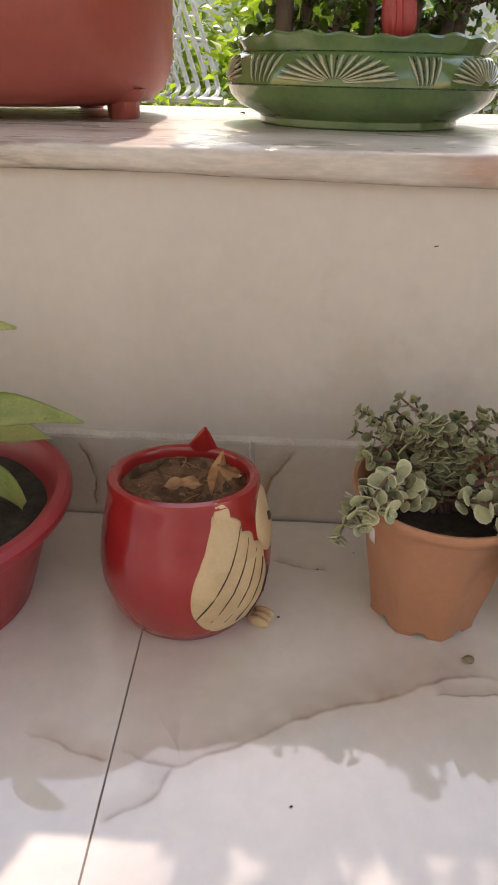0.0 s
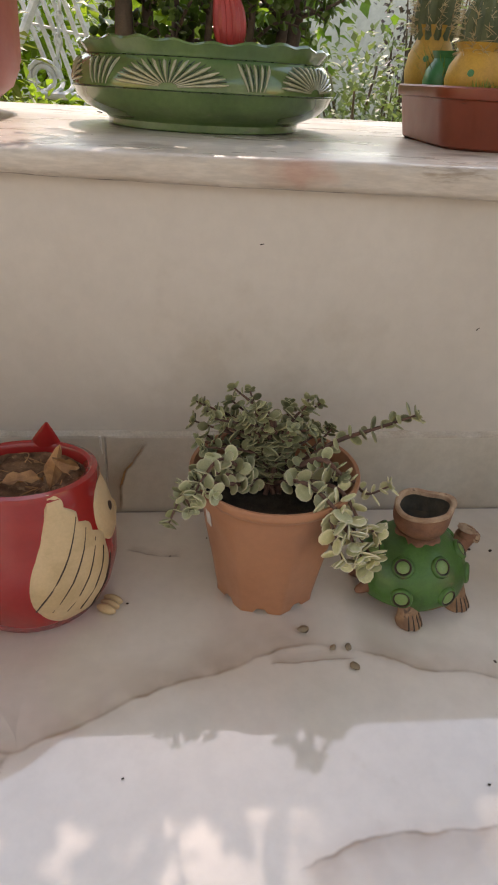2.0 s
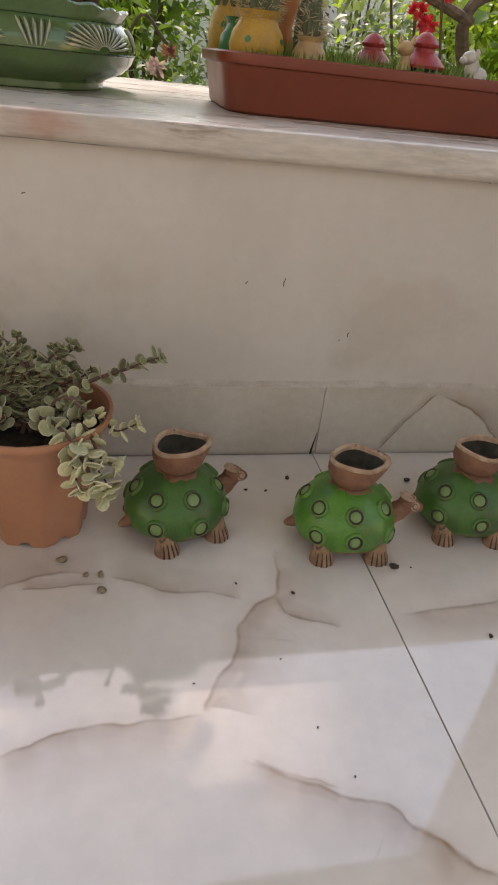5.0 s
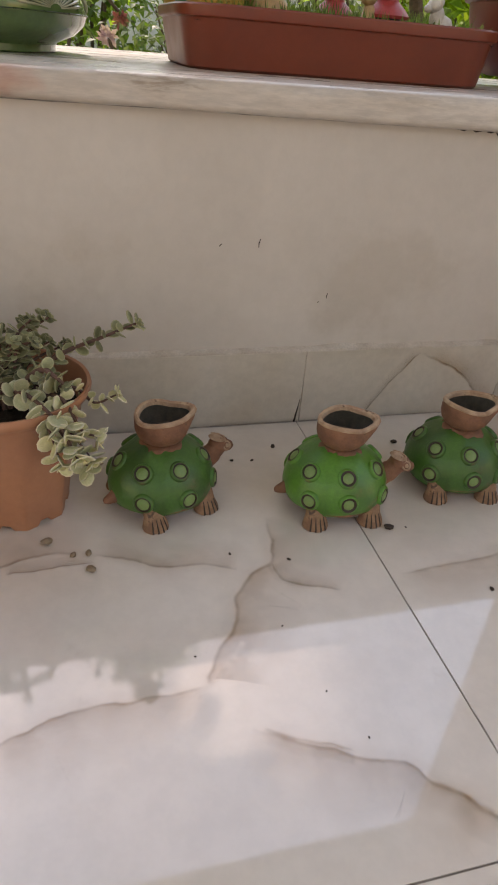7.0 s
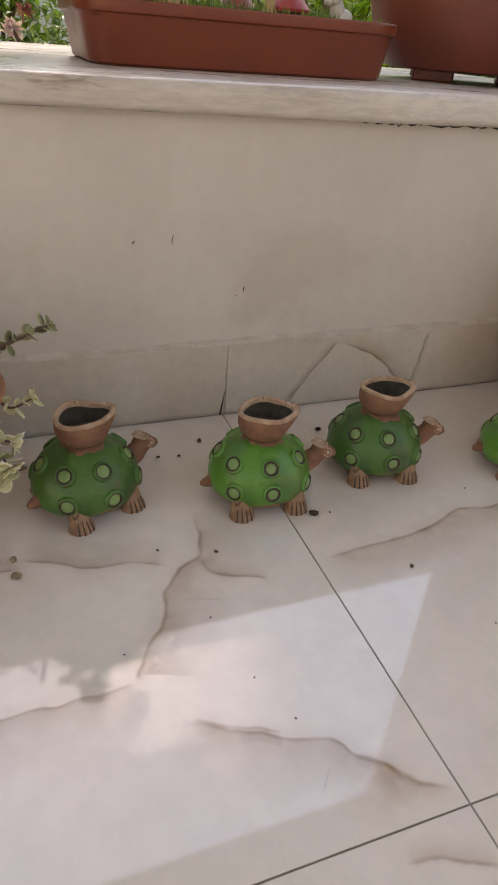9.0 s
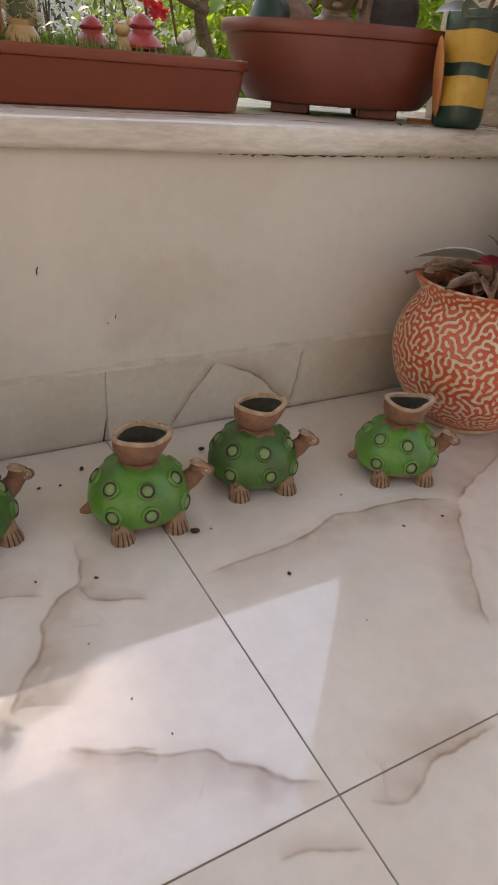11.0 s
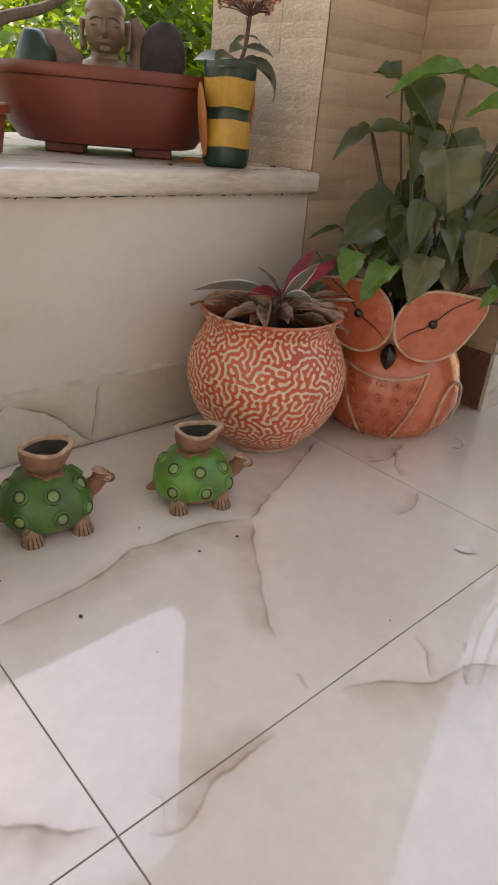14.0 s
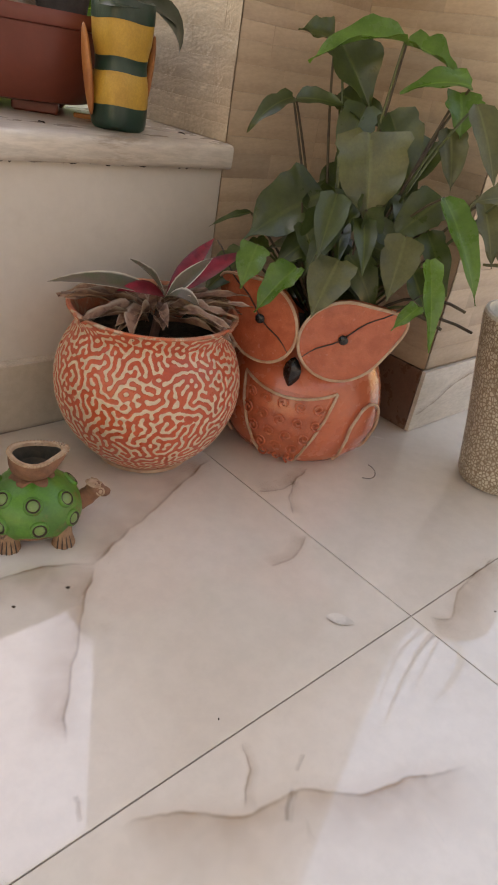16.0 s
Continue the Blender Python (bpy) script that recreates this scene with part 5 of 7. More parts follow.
    part("striped_leaf", Soup().leaf(T, (-0.9, 0.1, 0.5), (0.1, -0.5, 1), 0.145, 0.030, 0.75, 0.3, 10), M_TAR_GREEN, pl_)
    part("crimson_leaf", Soup().leaf(T + V3(0, 0, 0.002), (-0.7, -0.2, 0.6), (0.2, -0.6, 1), 0.07, 0.024, 1.1, 0.25, 8), M_TAR_PINK, pl_, "crimson leaf")
    part("crimson_leaf", Soup().leaf(T, (0.85, -0.1, 0.55), (-0.3, -0.5, 0.9), 0.135, 0.028, 0.35, 0.35, 10), M_TAR_PINK, pl_, "crimson leaf")
    part("crimson_leaf", Soup().leaf(T, (0.7, 0.2, 0.6), (-0.3, -0.5, 0.9), 0.12, 0.024, 0.3, 0.3, 8), M_TAR_PINK, pl_, "crimson leaf")
    part("striped_leaf", Soup().leaf(T, (-0.45, -0.15, 0.8), (0.5, -0.5, 0.6), 0.075, 0.022, 0.6, 0.4, 9, wave=0.04), M_TAR_GREEN, pl_)
    part("striped_leaf", Soup().leaf(T, (0.55, -0.3, 0.75), (-0.4, -0.6, 0.6), 0.08, 0.020, 0.5, 0.4, 9, wave=0.04), M_TAR_GREEN, pl_)
    part("striped_leaf", Soup().leaf(T, (0.15, -0.7, 0.6), (0, -0.5, 1), 0.055, 0.03, 1.2, 0.5, 8), M_TAR_GREEN, pl_)
    part("striped_leaf", Soup().leaf(T + V3(0.004, -0.03, -0.015), (0.35, -0.5, 0.3), (0, -0.6, 1), 0.045, 0.020, 0.4, 0.3, 8), M_TAR_GREEN, pl_)
    for i in range(44):
        a_ = rnd(0, 6.28) if i > 16 else rnd(2.6, 6.6)
        d = V3(math.cos(a_), math.sin(a_), rnd(0.35, 0.6))
        part("withered_leaf", Soup().leaf(V3(0.015 * math.cos(a_), 0.015 * math.sin(a_), rnd(0.03, 0.048)), d, (rnd(-0.4, 0.4), rnd(-0.4, 0.4), 1), rnd(0.06, 0.115), rnd(0.020, 0.036), rnd(0.35, 0.95), rnd(0.3, 0.9), 8, wave=rnd(0.05, 0.16)), M_HUSK, pl_, "brown withered leaf")
    for k in range(6):
        part("withered_leaf", Soup().leaf(V3(0.03, -0.02, 0.042), (1, 0.35 - 0.1 * k, 0.26 - 0.02 * k), (0, 0, 1), 0.135 - 0.007 * k, 0.02, 0.5, 0.6, 9, wave=0.12), M_HUSK, pl_, "brown withered leaf")
    part("stem", st, M_STEM_RED, pl_)


def orange_owl():
    root = thing("owl_planter", pose(1.762, -0.187, 0, 0, 0, 180 + 31) @ Matrix.Scale(1.06, 4), "glossy orange owl-shaped ceramic planter with leaf-shaped eyes", "planter")
    out = [(0.0, 0.0), (0.082, 0.0), (0.090, 0.005), (0.105, 0.025), (0.114, 0.055), (0.114, 0.085), (0.106, 0.115), (0.094, 0.138), (0.083, 0.150), (0.080, 0.165), (0.083, 0.180), (0.078, 0.182), (0.075, 0.165), (0.072, 0.14), (0.0, 0.13)]
    part("body", Soup().lathe(out, 64), M_ORANGE, root, "orange glazed round body")
    part("soil", soil_disc(0.074, 0.158, 0.006), M_DARKSOIL, root)

    def bib(t):
        z = 0.004 + 0.114 * t
        w = 0.27 + 0.35 * t ** 1.2
        return z, -w, w
    part("bib", patch(out[:11], bib, 0.0022, steps=18), M_ORANGE_DEEP, root, "scroll-textured breast panel")
    ed = Soup()
    pts = []
    for t in [i / 20 for i in range(21)]:
        z, a0, a1 = bib(t)
        r = on_lathe(out[:11], z) + 0.002
        pts.append((r * math.cos(a0), r * math.sin(a0), z))
    for i in range(1, 17):
        t = i / 16
        a = -0.62 + 1.24 * t
        z = 0.118 - 0.012 * math.sin(math.pi * t)
        r = on_lathe(out[:11], z) + 0.002
        pts.append((r * math.cos(a), r * math.sin(a), z))
    for t in [1 - i / 20 for i in range(21)]:
        z, a0, a1 = bib(t)
        r = on_lathe(out[:11], z) + 0.002
        pts.append((r * math.cos(a1), r * math.sin(a1), z))
    ed.tube(pts, 0.0020, 7)
    part("bib_edge", ed, M_RIM_PALE, root, "pale raised edging")
    for zi, z0 in enumerate((0.098, 0.076, 0.054, 0.032, 0.013)):
        n = (5, 5, 4, 3, 3)[zi]
        for k in range(n):
            a0 = (k - (n - 1) / 2) * 0.205
            r0 = on_lathe(out[:11], z0) + 0.0022
            q = []
            for i in range(13):
                rr = 0.0015 + 0.0075 * i / 12
                th = i * 0.72 + k
                a = a0 + rr * math.cos(th) / r0
                z = z0 + rr * math.sin(th)
                q.append(((r0 + 0.001) * math.cos(a), (r0 + 0.001) * math.sin(a), z))
            part("scroll", Soup().tube(q, 0.0014, 5), M_ORANGE, root)
    for sgn in (1, -1):
        fr = Matrix(((0, 0, 1), (sgn, 0, 0), (0, 1, 0)))
        ds, eg, bk = Soup(), Soup(), Soup()

        def outline(th):
            r = 0.052
            x, y = r * math.cos(th), r * 0.98 * math.sin(th)
            k = max(0.0, math.cos(th - 0.42)) ** 7
            return x + 0.022 * k * math.cos(0.42), y + 0.026 * k * math.sin(0.42)
        def place(x, y, dz):
            q = V3(0.093 + dz - 0.9 * max(0, x - 0.01) ** 1.5 - 0.25 * x, sgn * (0.0535 + x), 0.190 + y + 0.06 * x)
            return q
        n = 48
        rows_ = []
        for i in range(9):
            k = i / 8
            rows_.append([place(outline(2 * math.pi * j / n)[0] * max(k, 0.001), outline(2 * math.pi * j / n)[1] * max(k, 0.001), 0.006 - 0.005 * (1 - k) ** 2 - 0.002 * k) for j in range(n)])
        rows_.append([place(outline(2 * math.pi * j / n)[0] * 1.0, outline(2 * math.pi * j / n)[1] * 1.0, -0.010) for j in range(n)])
        rows_.append([place(outline(2 * math.pi * j / n)[0] * 0.05, outline(2 * math.pi * j / n)[1] * 0.05, -0.022) for j in range(n)])
        ds.grid(rows_, True)
        disc = part("eye_leaf", ds, M_ORANGE_DEEP, root, "leaf-shaped eye panel pointed outward")
        eg.tube([place(outline(2 * math.pi * j / n)[0], outline(2 * math.pi * j / n)[1], 0.004) for j in range(n + 1)], 0.0020, 7)
        part("eye_edge", eg, M_RIM_PALE, disc, "pale raised rim")
        cx, cy = 0.0, 0.004
        bk.ball(place(cx, cy, 0.0055), (0.003, 0.0062, 0.0062), rings=8, seg=12)
        part("pupil", bk, M_BLACK, disc, "black bead pupil")
        gl = Soup()
        gl.tube([place(-0.046 + i * 0.0085, -0.026 + i * 0.0063 + 0.003 * math.sin(i), 0.0035 + 0.0012 * math.sin(i * 0.24)) for i in range(16)], 0.0009, 5)
        part("vein_line", gl, M_INK, disc, "dark midrib line")
        wg = Soup()

        def wing(t, sgn=sgn):
            z = 0.014 + 0.085 * t
            w = 0.30 * math.sqrt(max(0.0, 1 - (2 * t - 1.0) ** 2)) if t > 0.5 else 0.30
            return z, sgn * 1.13 - w, sgn * 1.13 + w
        part("wing", patch(out[:11], wing, 0.004, steps=16), M_ORANGE, root, "rounded wing panel")
        e2 = Soup()
        q = []
        for t, side in [(i / 24, 1) for i in range(25)] + [(1 - i / 24, 2) for i in range(1, 25)]:
            e = wing(t)
            r = on_lathe(out[:11], e[0]) + 0.004
            q.append((r * math.cos(e[side]), r * math.sin(e[side]), e[0]))
        e2.tube(q, 0.0022, 6)
        part("wing_edge", e2, M_RIM_PALE, root)
    bk = Soup()
    bk.grid([[(0.100 + 0.012 * d * k, w * 0.0118 * k, z) for w, d in ((-1, 0.0), (-0.45, 0.75), (0, 1.0), (0.45, 0.75), (1, 0.0), (0, -0.6))] for z, k in ((0.157, 0.10), (0.154, 0.42), (0.147, 0.82), (0.139, 1.0), (0.131, 0.9), (0.121, 0.5), (0.113, 0.1))], True)
    part("beak", bk, M_BLACK, root, "black glazed pointed beak")


def vine_plant():
    base = V3(1.785, -0.185, 0.158)
    root = thing("vine_plant", Matrix.Translation(base), "bushy house vine with large drooping heart-shaped leaves", "plant")
    # leaf kind puts the light into the colour: l lit, d and g lower-lit
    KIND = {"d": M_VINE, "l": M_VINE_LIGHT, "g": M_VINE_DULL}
    # where each leaf joins its stalk, where its tip hangs, width, kind, droop
    upper_shoot = [
        ((1.811, -0.190, 0.541), (1.723, -0.119, 0.506), 0.049, 'l', 0.9), ((1.829, -0.179, 0.539), (1.856, -0.248, 0.517), 0.050, 'l', 0.7),
        ((1.797, -0.096, 0.533), (1.821, -0.150, 0.464), 0.081, 'd', 0.3), ((1.793, -0.092, 0.534), (1.744, -0.072, 0.537), 0.041, 'd', 0.5),
        ((1.850, -0.274, 0.507), (1.787, -0.219, 0.489), 0.044, 'l', 0.8), ((1.844, -0.265, 0.499), (1.835, -0.288, 0.451), 0.049, 'l', 0.5),
        ((1.836, -0.271, 0.459), (1.828, -0.301, 0.391), 0.038, 'g', 0.4), ((1.814, -0.311, 0.490), (1.820, -0.364, 0.405), 0.034, 'g', 0.5),
        ((1.751, -0.076, 0.460), (1.696, -0.054, 0.412), 0.027, 'd', 1.3), ((1.761, -0.071, 0.459), (1.796, -0.136, 0.460), 0.029, 'd', 0.6),
    ]
    middle_shoot = [
        ((1.807, -0.104, 0.473), (1.842, -0.177, 0.438), 0.047, 'd', 0.5), ((1.732, -0.232, 0.442), (1.722, -0.267, 0.340), 0.094, 'g', 0.3),
        ((1.830, -0.177, 0.463), (1.840, -0.232, 0.381), 0.066, 'd', 0.3), ((1.754, -0.160, 0.356), (1.663, -0.115, 0.288), 0.089, 'd', 0.6),
        ((1.792, -0.160, 0.346), (1.742, -0.151, 0.283), 0.070, 'd', 0.5), ((1.752, -0.183, 0.318), (1.686, -0.158, 0.263), 0.052, 'd', 0.5),
        ((1.644, -0.165, 0.294), (1.612, -0.180, 0.245), 0.039, 'l', 0.5), ((1.658, -0.226, 0.283), (1.603, -0.221, 0.230), 0.044, 'l', 0.6),
        ((1.674, -0.118, 0.266), (1.611, -0.109, 0.215), 0.047, 'd', 0.6), ((1.686, -0.266, 0.303), (1.645, -0.276, 0.238), 0.056, 'g', 0.4),
    ]
    lower_shoot = [
        ((1.726, -0.221, 0.297), (1.664, -0.191, 0.275), 0.030, 'd', 0.8), ((1.751, -0.307, 0.341), (1.720, -0.325, 0.268), 0.047, 'g', 0.4),
        ((1.807, -0.307, 0.384), (1.754, -0.280, 0.325), 0.052, 'd', 0.5), ((1.782, -0.314, 0.347), (1.778, -0.369, 0.284), 0.034, 'd', 0.4),
        ((1.774, -0.329, 0.391), (1.778, -0.410, 0.288), 0.040, 'l', 0.5), ((1.751, -0.348, 0.325), (1.729, -0.397, 0.229), 0.029, 'l', 0.4),
        ((1.743, -0.358, 0.271), (1.706, -0.352, 0.243), 0.021, 'l', 0.5), ((1.807, -0.384, 0.403), (1.774, -0.367, 0.395), 0.024, 'g', 0.5),
        ((1.764, -0.230, 0.312), (1.788, -0.302, 0.299), 0.035, 'd', 0.5), ((1.743, -0.238, 0.306), (1.706, -0.241, 0.262), 0.039, 'd', 0.5),
    ]
    front_shoot = [
        ((1.698, -0.085, 0.314), (1.641, -0.068, 0.293), 0.011, 'd', 0.7), ((1.837, -0.144, 0.388), (1.783, -0.125, 0.323), 0.068, 'd', 0.4),
        ((1.844, -0.203, 0.377), (1.850, -0.259, 0.323), 0.058, 'd', 0.4), ((1.799, -0.224, 0.316), (1.770, -0.244, 0.247), 0.048, 'd', 0.3),
        ((1.805, -0.294, 0.290), (1.796, -0.339, 0.245), 0.034, 'd', 0.4), ((1.806, -0.361, 0.395), (1.796, -0.404, 0.329), 0.029, 'g', 0.4),
        ((1.717, -0.113, 0.274), (1.667, -0.103, 0.250), 0.037, 'd', 0.5), ((1.818, -0.147, 0.465), (1.787, -0.147, 0.387), 0.055, 'd', 0.5),
        ((1.877, -0.225, 0.439), (1.845, -0.223, 0.374), 0.047, 'd', 0.5),
    ]
    for start, tip, W_, kind, bend in upper_shoot + middle_shoot + lower_shoot + front_shoot:
        t, e = Vector(start) - base, Vector(tip) - base
        chord = e - t
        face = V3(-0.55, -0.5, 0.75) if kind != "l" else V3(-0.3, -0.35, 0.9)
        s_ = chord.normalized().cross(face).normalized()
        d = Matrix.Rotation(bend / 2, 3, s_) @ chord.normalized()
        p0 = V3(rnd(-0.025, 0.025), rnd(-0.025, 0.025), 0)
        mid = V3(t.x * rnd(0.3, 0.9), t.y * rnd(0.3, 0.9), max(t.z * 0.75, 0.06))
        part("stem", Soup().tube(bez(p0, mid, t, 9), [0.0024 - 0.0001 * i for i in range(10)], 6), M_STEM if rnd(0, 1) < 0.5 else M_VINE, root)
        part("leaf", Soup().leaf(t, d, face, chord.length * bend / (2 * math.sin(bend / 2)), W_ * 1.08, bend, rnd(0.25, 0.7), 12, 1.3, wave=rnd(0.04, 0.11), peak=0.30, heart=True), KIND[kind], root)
    for k in range(30):
        e = V3(rnd(-0.10, 0.10), rnd(-0.09, 0.06), rnd(0.11, 0.22))
        if e.x > 0.09 and e.y > -0.06:
            continue
        d = V3(rnd(-0.8, 0.5), rnd(-0.8, 0.0), rnd(-0.9, -0.1))
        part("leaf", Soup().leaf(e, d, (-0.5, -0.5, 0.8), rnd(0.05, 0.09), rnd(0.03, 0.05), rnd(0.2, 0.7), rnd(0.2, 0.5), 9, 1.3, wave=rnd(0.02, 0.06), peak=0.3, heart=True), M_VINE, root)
        part("stem", Soup().tube(bez((rnd(-0.02, 0.02), rnd(-0.02, 0.02), 0), (e.x * 0.8, e.y * 0.8, e.z * 0.5), e, 7), 0.0016, 5), M_STEM, root)
    for k in range(26):
        a = rnd(0, 6.28)
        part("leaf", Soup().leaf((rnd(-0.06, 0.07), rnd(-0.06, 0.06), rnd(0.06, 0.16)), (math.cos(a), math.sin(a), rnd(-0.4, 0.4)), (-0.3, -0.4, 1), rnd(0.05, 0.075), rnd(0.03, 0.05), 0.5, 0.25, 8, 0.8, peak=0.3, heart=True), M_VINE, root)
    for e in ((1.86, -0.33, 0.215), (1.91, -0.33, 0.235), (1.93, -0.34, 0.205), (1.87, -0.30, 0.30)):
        q = Vector(e) - base
        part("stem", Soup().tube(bez((0.02, -0.02, 0.0), (q.x * 0.5, q.y * 0.5, q.z + 0.04), q, 8), 0.0022, 6), M_STEM, root)


def white_pot():
    root = thing("cylinder_pot", pose(1.952, -0.438, 0), "tall cream cylinder pot with a pebbled surface", "pot")
    part("body", Soup().lathe([(0.0, 0.0), (0.044, 0.0), (0.0495, 0.003), (0.053, 0.012), (0.0645, 0.09), (0.0845, 0.20), (0.0925, 0.245), (0.0925, 0.252)], 72), M_PEBBLE, root)
    part("rim", Soup().lathe([(0.0925, 0.2515), (0.0915, 0.256), (0.0875, 0.2565), (0.085, 0.252), (0.076, 0.20), (0.0, 0.19)], 64), M_WHITE_GLAZE, root, "smooth white rim and inside")
    part("soil", soil_disc(0.0755, 0.205, 0.005), M_DARKSOIL, root)
    pl_ = thing("pencil_plant", pose(1.952, -0.438, 0.205), "leafless pencil plant with thin curving olive stems", "plant")
    for (x0, y0), tips in (((-0.02, 0.01), ((-0.075, 0.055, 0.27), (-0.05, 0.05, 0.18), (-0.06, 0.03, 0.33), (-0.085, 0.075, 0.22), (-0.03, 0.03, 0.24))), ((0.01, -0.01), ((0.05, -0.03, 0.3), (0.0, 0.02, 0.36))), ((-0.01, 0.02), ((-0.03, 0.05, 0.30), (-0.01, 0.06, 0.24)))):
        s = Soup()
        hub = V3(x0 * 1.6, y0 * 1.6, 0.12)
        s.tube(bez((x0, y0, 0), (x0, y0, 0.06), hub, 6), 0.0042, 7)
        for t in tips:
            t = Vector(t)
            for k in range(3):
                e = t + V3(rnd(-0.03, 0.03), rnd(-0.03, 0.03), rnd(-0.05, 0.02))
                s.tube(bez(hub, (e.x * 1.5 - 0.01 * k, e.y * 1.5, hub.z + 0.03), e, 9), [0.0034 - 0.0001 * i for i in range(10)], 6)
        part("stem", s, M_PENCIL, pl_)
    # a leaning limb with two forks of thin twigs
    low, high = V3(-0.046, 0.076, 0.108), V3(-0.049, 0.083, 0.232)
    limb = Soup().tube(bez((-0.01, 0.01, 0), (-0.03, 0.035, 0.07), low, 8), 0.0045, 7).tube(bez((0.0, 0.015, 0), (-0.035, 0.04, 0.15), high, 8), 0.0034, 7)
    for fork, ends in ((low, ((-0.068, 0.132, 0.184), (-0.064, 0.124, 0.184), (-0.060, 0.111, 0.178), (-0.054, 0.095, 0.175), (-0.049, 0.083, 0.180), (-0.053, 0.10, 0.102))),
                       (high, ((-0.068, 0.133, 0.297), (-0.060, 0.113, 0.306), (-0.054, 0.097, 0.301), (-0.074, 0.150, 0.266), (-0.078, 0.159, 0.257)))):
        for e in ends:
            e = Vector(e)
            bow = fork.lerp(e, 0.62) - V3(0, 0, 0.3 * abs(e.z - fork.z) * 0.6)
            limb.tube(bez(fork, bow, e, 8), [0.0029 - 0.00015 * i for i in range(9)], 6)
    part("limb", limb, M_PENCIL, pl_)


def crimson_bowl():
    root = thing("plastic_planter", pose(0.194, -0.152, 0), "wide crimson plastic planter bowl with a rolled rim", "planter")
    part("body", Soup().lathe([(0.0, 0.0), (0.085, 0.0), (0.088, 0.003), (0.10, 0.04), (0.115, 0.085), (0.1205, 0.098), (0.131, 0.1), (0.137, 0.107), (0.1375, 0.114), (0.133, 0.119), (0.125, 0.1185), (0.119, 0.112), (0.115, 0.10), (0.1, 0.06), (0.0, 0.06)], 72), M_RED_BOWL, root)
    part("soil", soil_disc(0.113, 0.094, 0.004), M_DARKSOIL, root, "dark wet soil")
    pl_ = thing("dumb_cane", pose(0.185, -0.152, 0.094), "broad-leaved house plant with mottled pale green leaves", "plant")
    st, lv = Soup(), Soup()
    for tip, d, L_, W_, bend in (((0.02, 0.02, 0.085), (1, 0.02, 0.28), 0.165, 0.046, 0.55), ((0.02, 0.0, 0.05), (1, 0.02, 0.35), 0.15, 0.034, 2.0), ((0.03, 0.04, 0.06), (1, 0.25, 0.15), 0.11, 0.04, 0.6),
                                 ((0.0, 0.02, 0.16), (1, 0.05, 0.25), 0.135, 0.045, 0.35), ((0.0, -0.03, 0.07), (0.75, -0.65, 0.3), 0.12, 0.04, 1.3), ((-0.03, 0.03, 0.14), (-1, 0.1, 0.3), 0.16, 0.06, 0.8),
                                 ((-0.02, -0.02, 0.12), (-0.6, -0.7, 0.4), 0.15, 0.06, 1.0), ((0.02, 0.03, 0.2), (0.3, -0.2, 0.9), 0.12, 0.045, 0.8)):
        part("stem", Soup().tube(bez((rnd(-0.015, 0.015), rnd(-0.015, 0.015), 0), (0, 0, tip[2] * 0.6), tip, 7), 0.005, 7), M_VINE_LIGHT, pl_)
        part("leaf", Soup().leaf(tip, d, (0, -0.25, 1), L_ * 0.86, W_, bend, 0.22, 12, 1.0, wave=0.02), M_DIEFF, pl_)


red_owl_planter()
plastic_pot()
turtle(pose(0.802, -0.145, 0, 0, 0, 22), "dark green turtle-shaped clay planter, partly darkened for its shade, worn studs, turned away", M_GREEN_SHADE, 11)
turtle(pose(0.983, -0.178, 0, 0, 0, -3), "bright green turtle-shaped clay planter with chipped neck paint", M_GREEN_PAINT, 12)
turtle(pose(1.137, -0.158, 0, 0, 0, -8), "mid-green turtle-shaped clay planter with a tall worn rim", M_GREEN_SHADE, 13)
turtle(pose(1.322, -0.208, 0, 0, 0, -21) @ Matrix.Scale(0.96, 4), "bright green turtle-shaped clay planter with a notched rim", M_GREEN_PAINT, 14, True)
random.seed(3)
coral_pot()
orange_owl()
vine_plant()
white_pot()
crimson_bowl()


# ---- things on the sill ----
def big_red_pot():
    root = thing("large_planter", pose(0.12, 0.40, SILL_Z, 0, 0, -30), "large dusty red footed plastic planter standing on the sill", "planter")
    part("body", Soup().lathe([(0.0, 0.016), (0.17, 0.014), (0.20, 0.019), (0.219, 0.033), (0.230, 0.055), (0.2305, 0.061), (0.233, 0.064), (0.2385, 0.20), (0.244, 0.33), (0.255, 0.335), (0.258, 0.36), (0.25, 0.365), (0.235, 0.355), (0.225, 0.3), (0.0, 0.3)], 96), M_RED_POT, root)
    for k in range(4):
        a = radians(k * 90 + 8)
        f = Soup().lathe([(0.0, 0.0), (0.018, 0.0), (0.02, 0.002), (0.021, 0.02), (0.028, 0.026), (0.03, 0.034), (0.0, 0.036)], 8, (0.195 * math.cos(a), 0.195 * math.sin(a), 0))
        part("foot", f, M_RED_POT, root)
    part("soil", soil_disc(0.23, 0.31, 0.01), M_DARKSOIL, root)


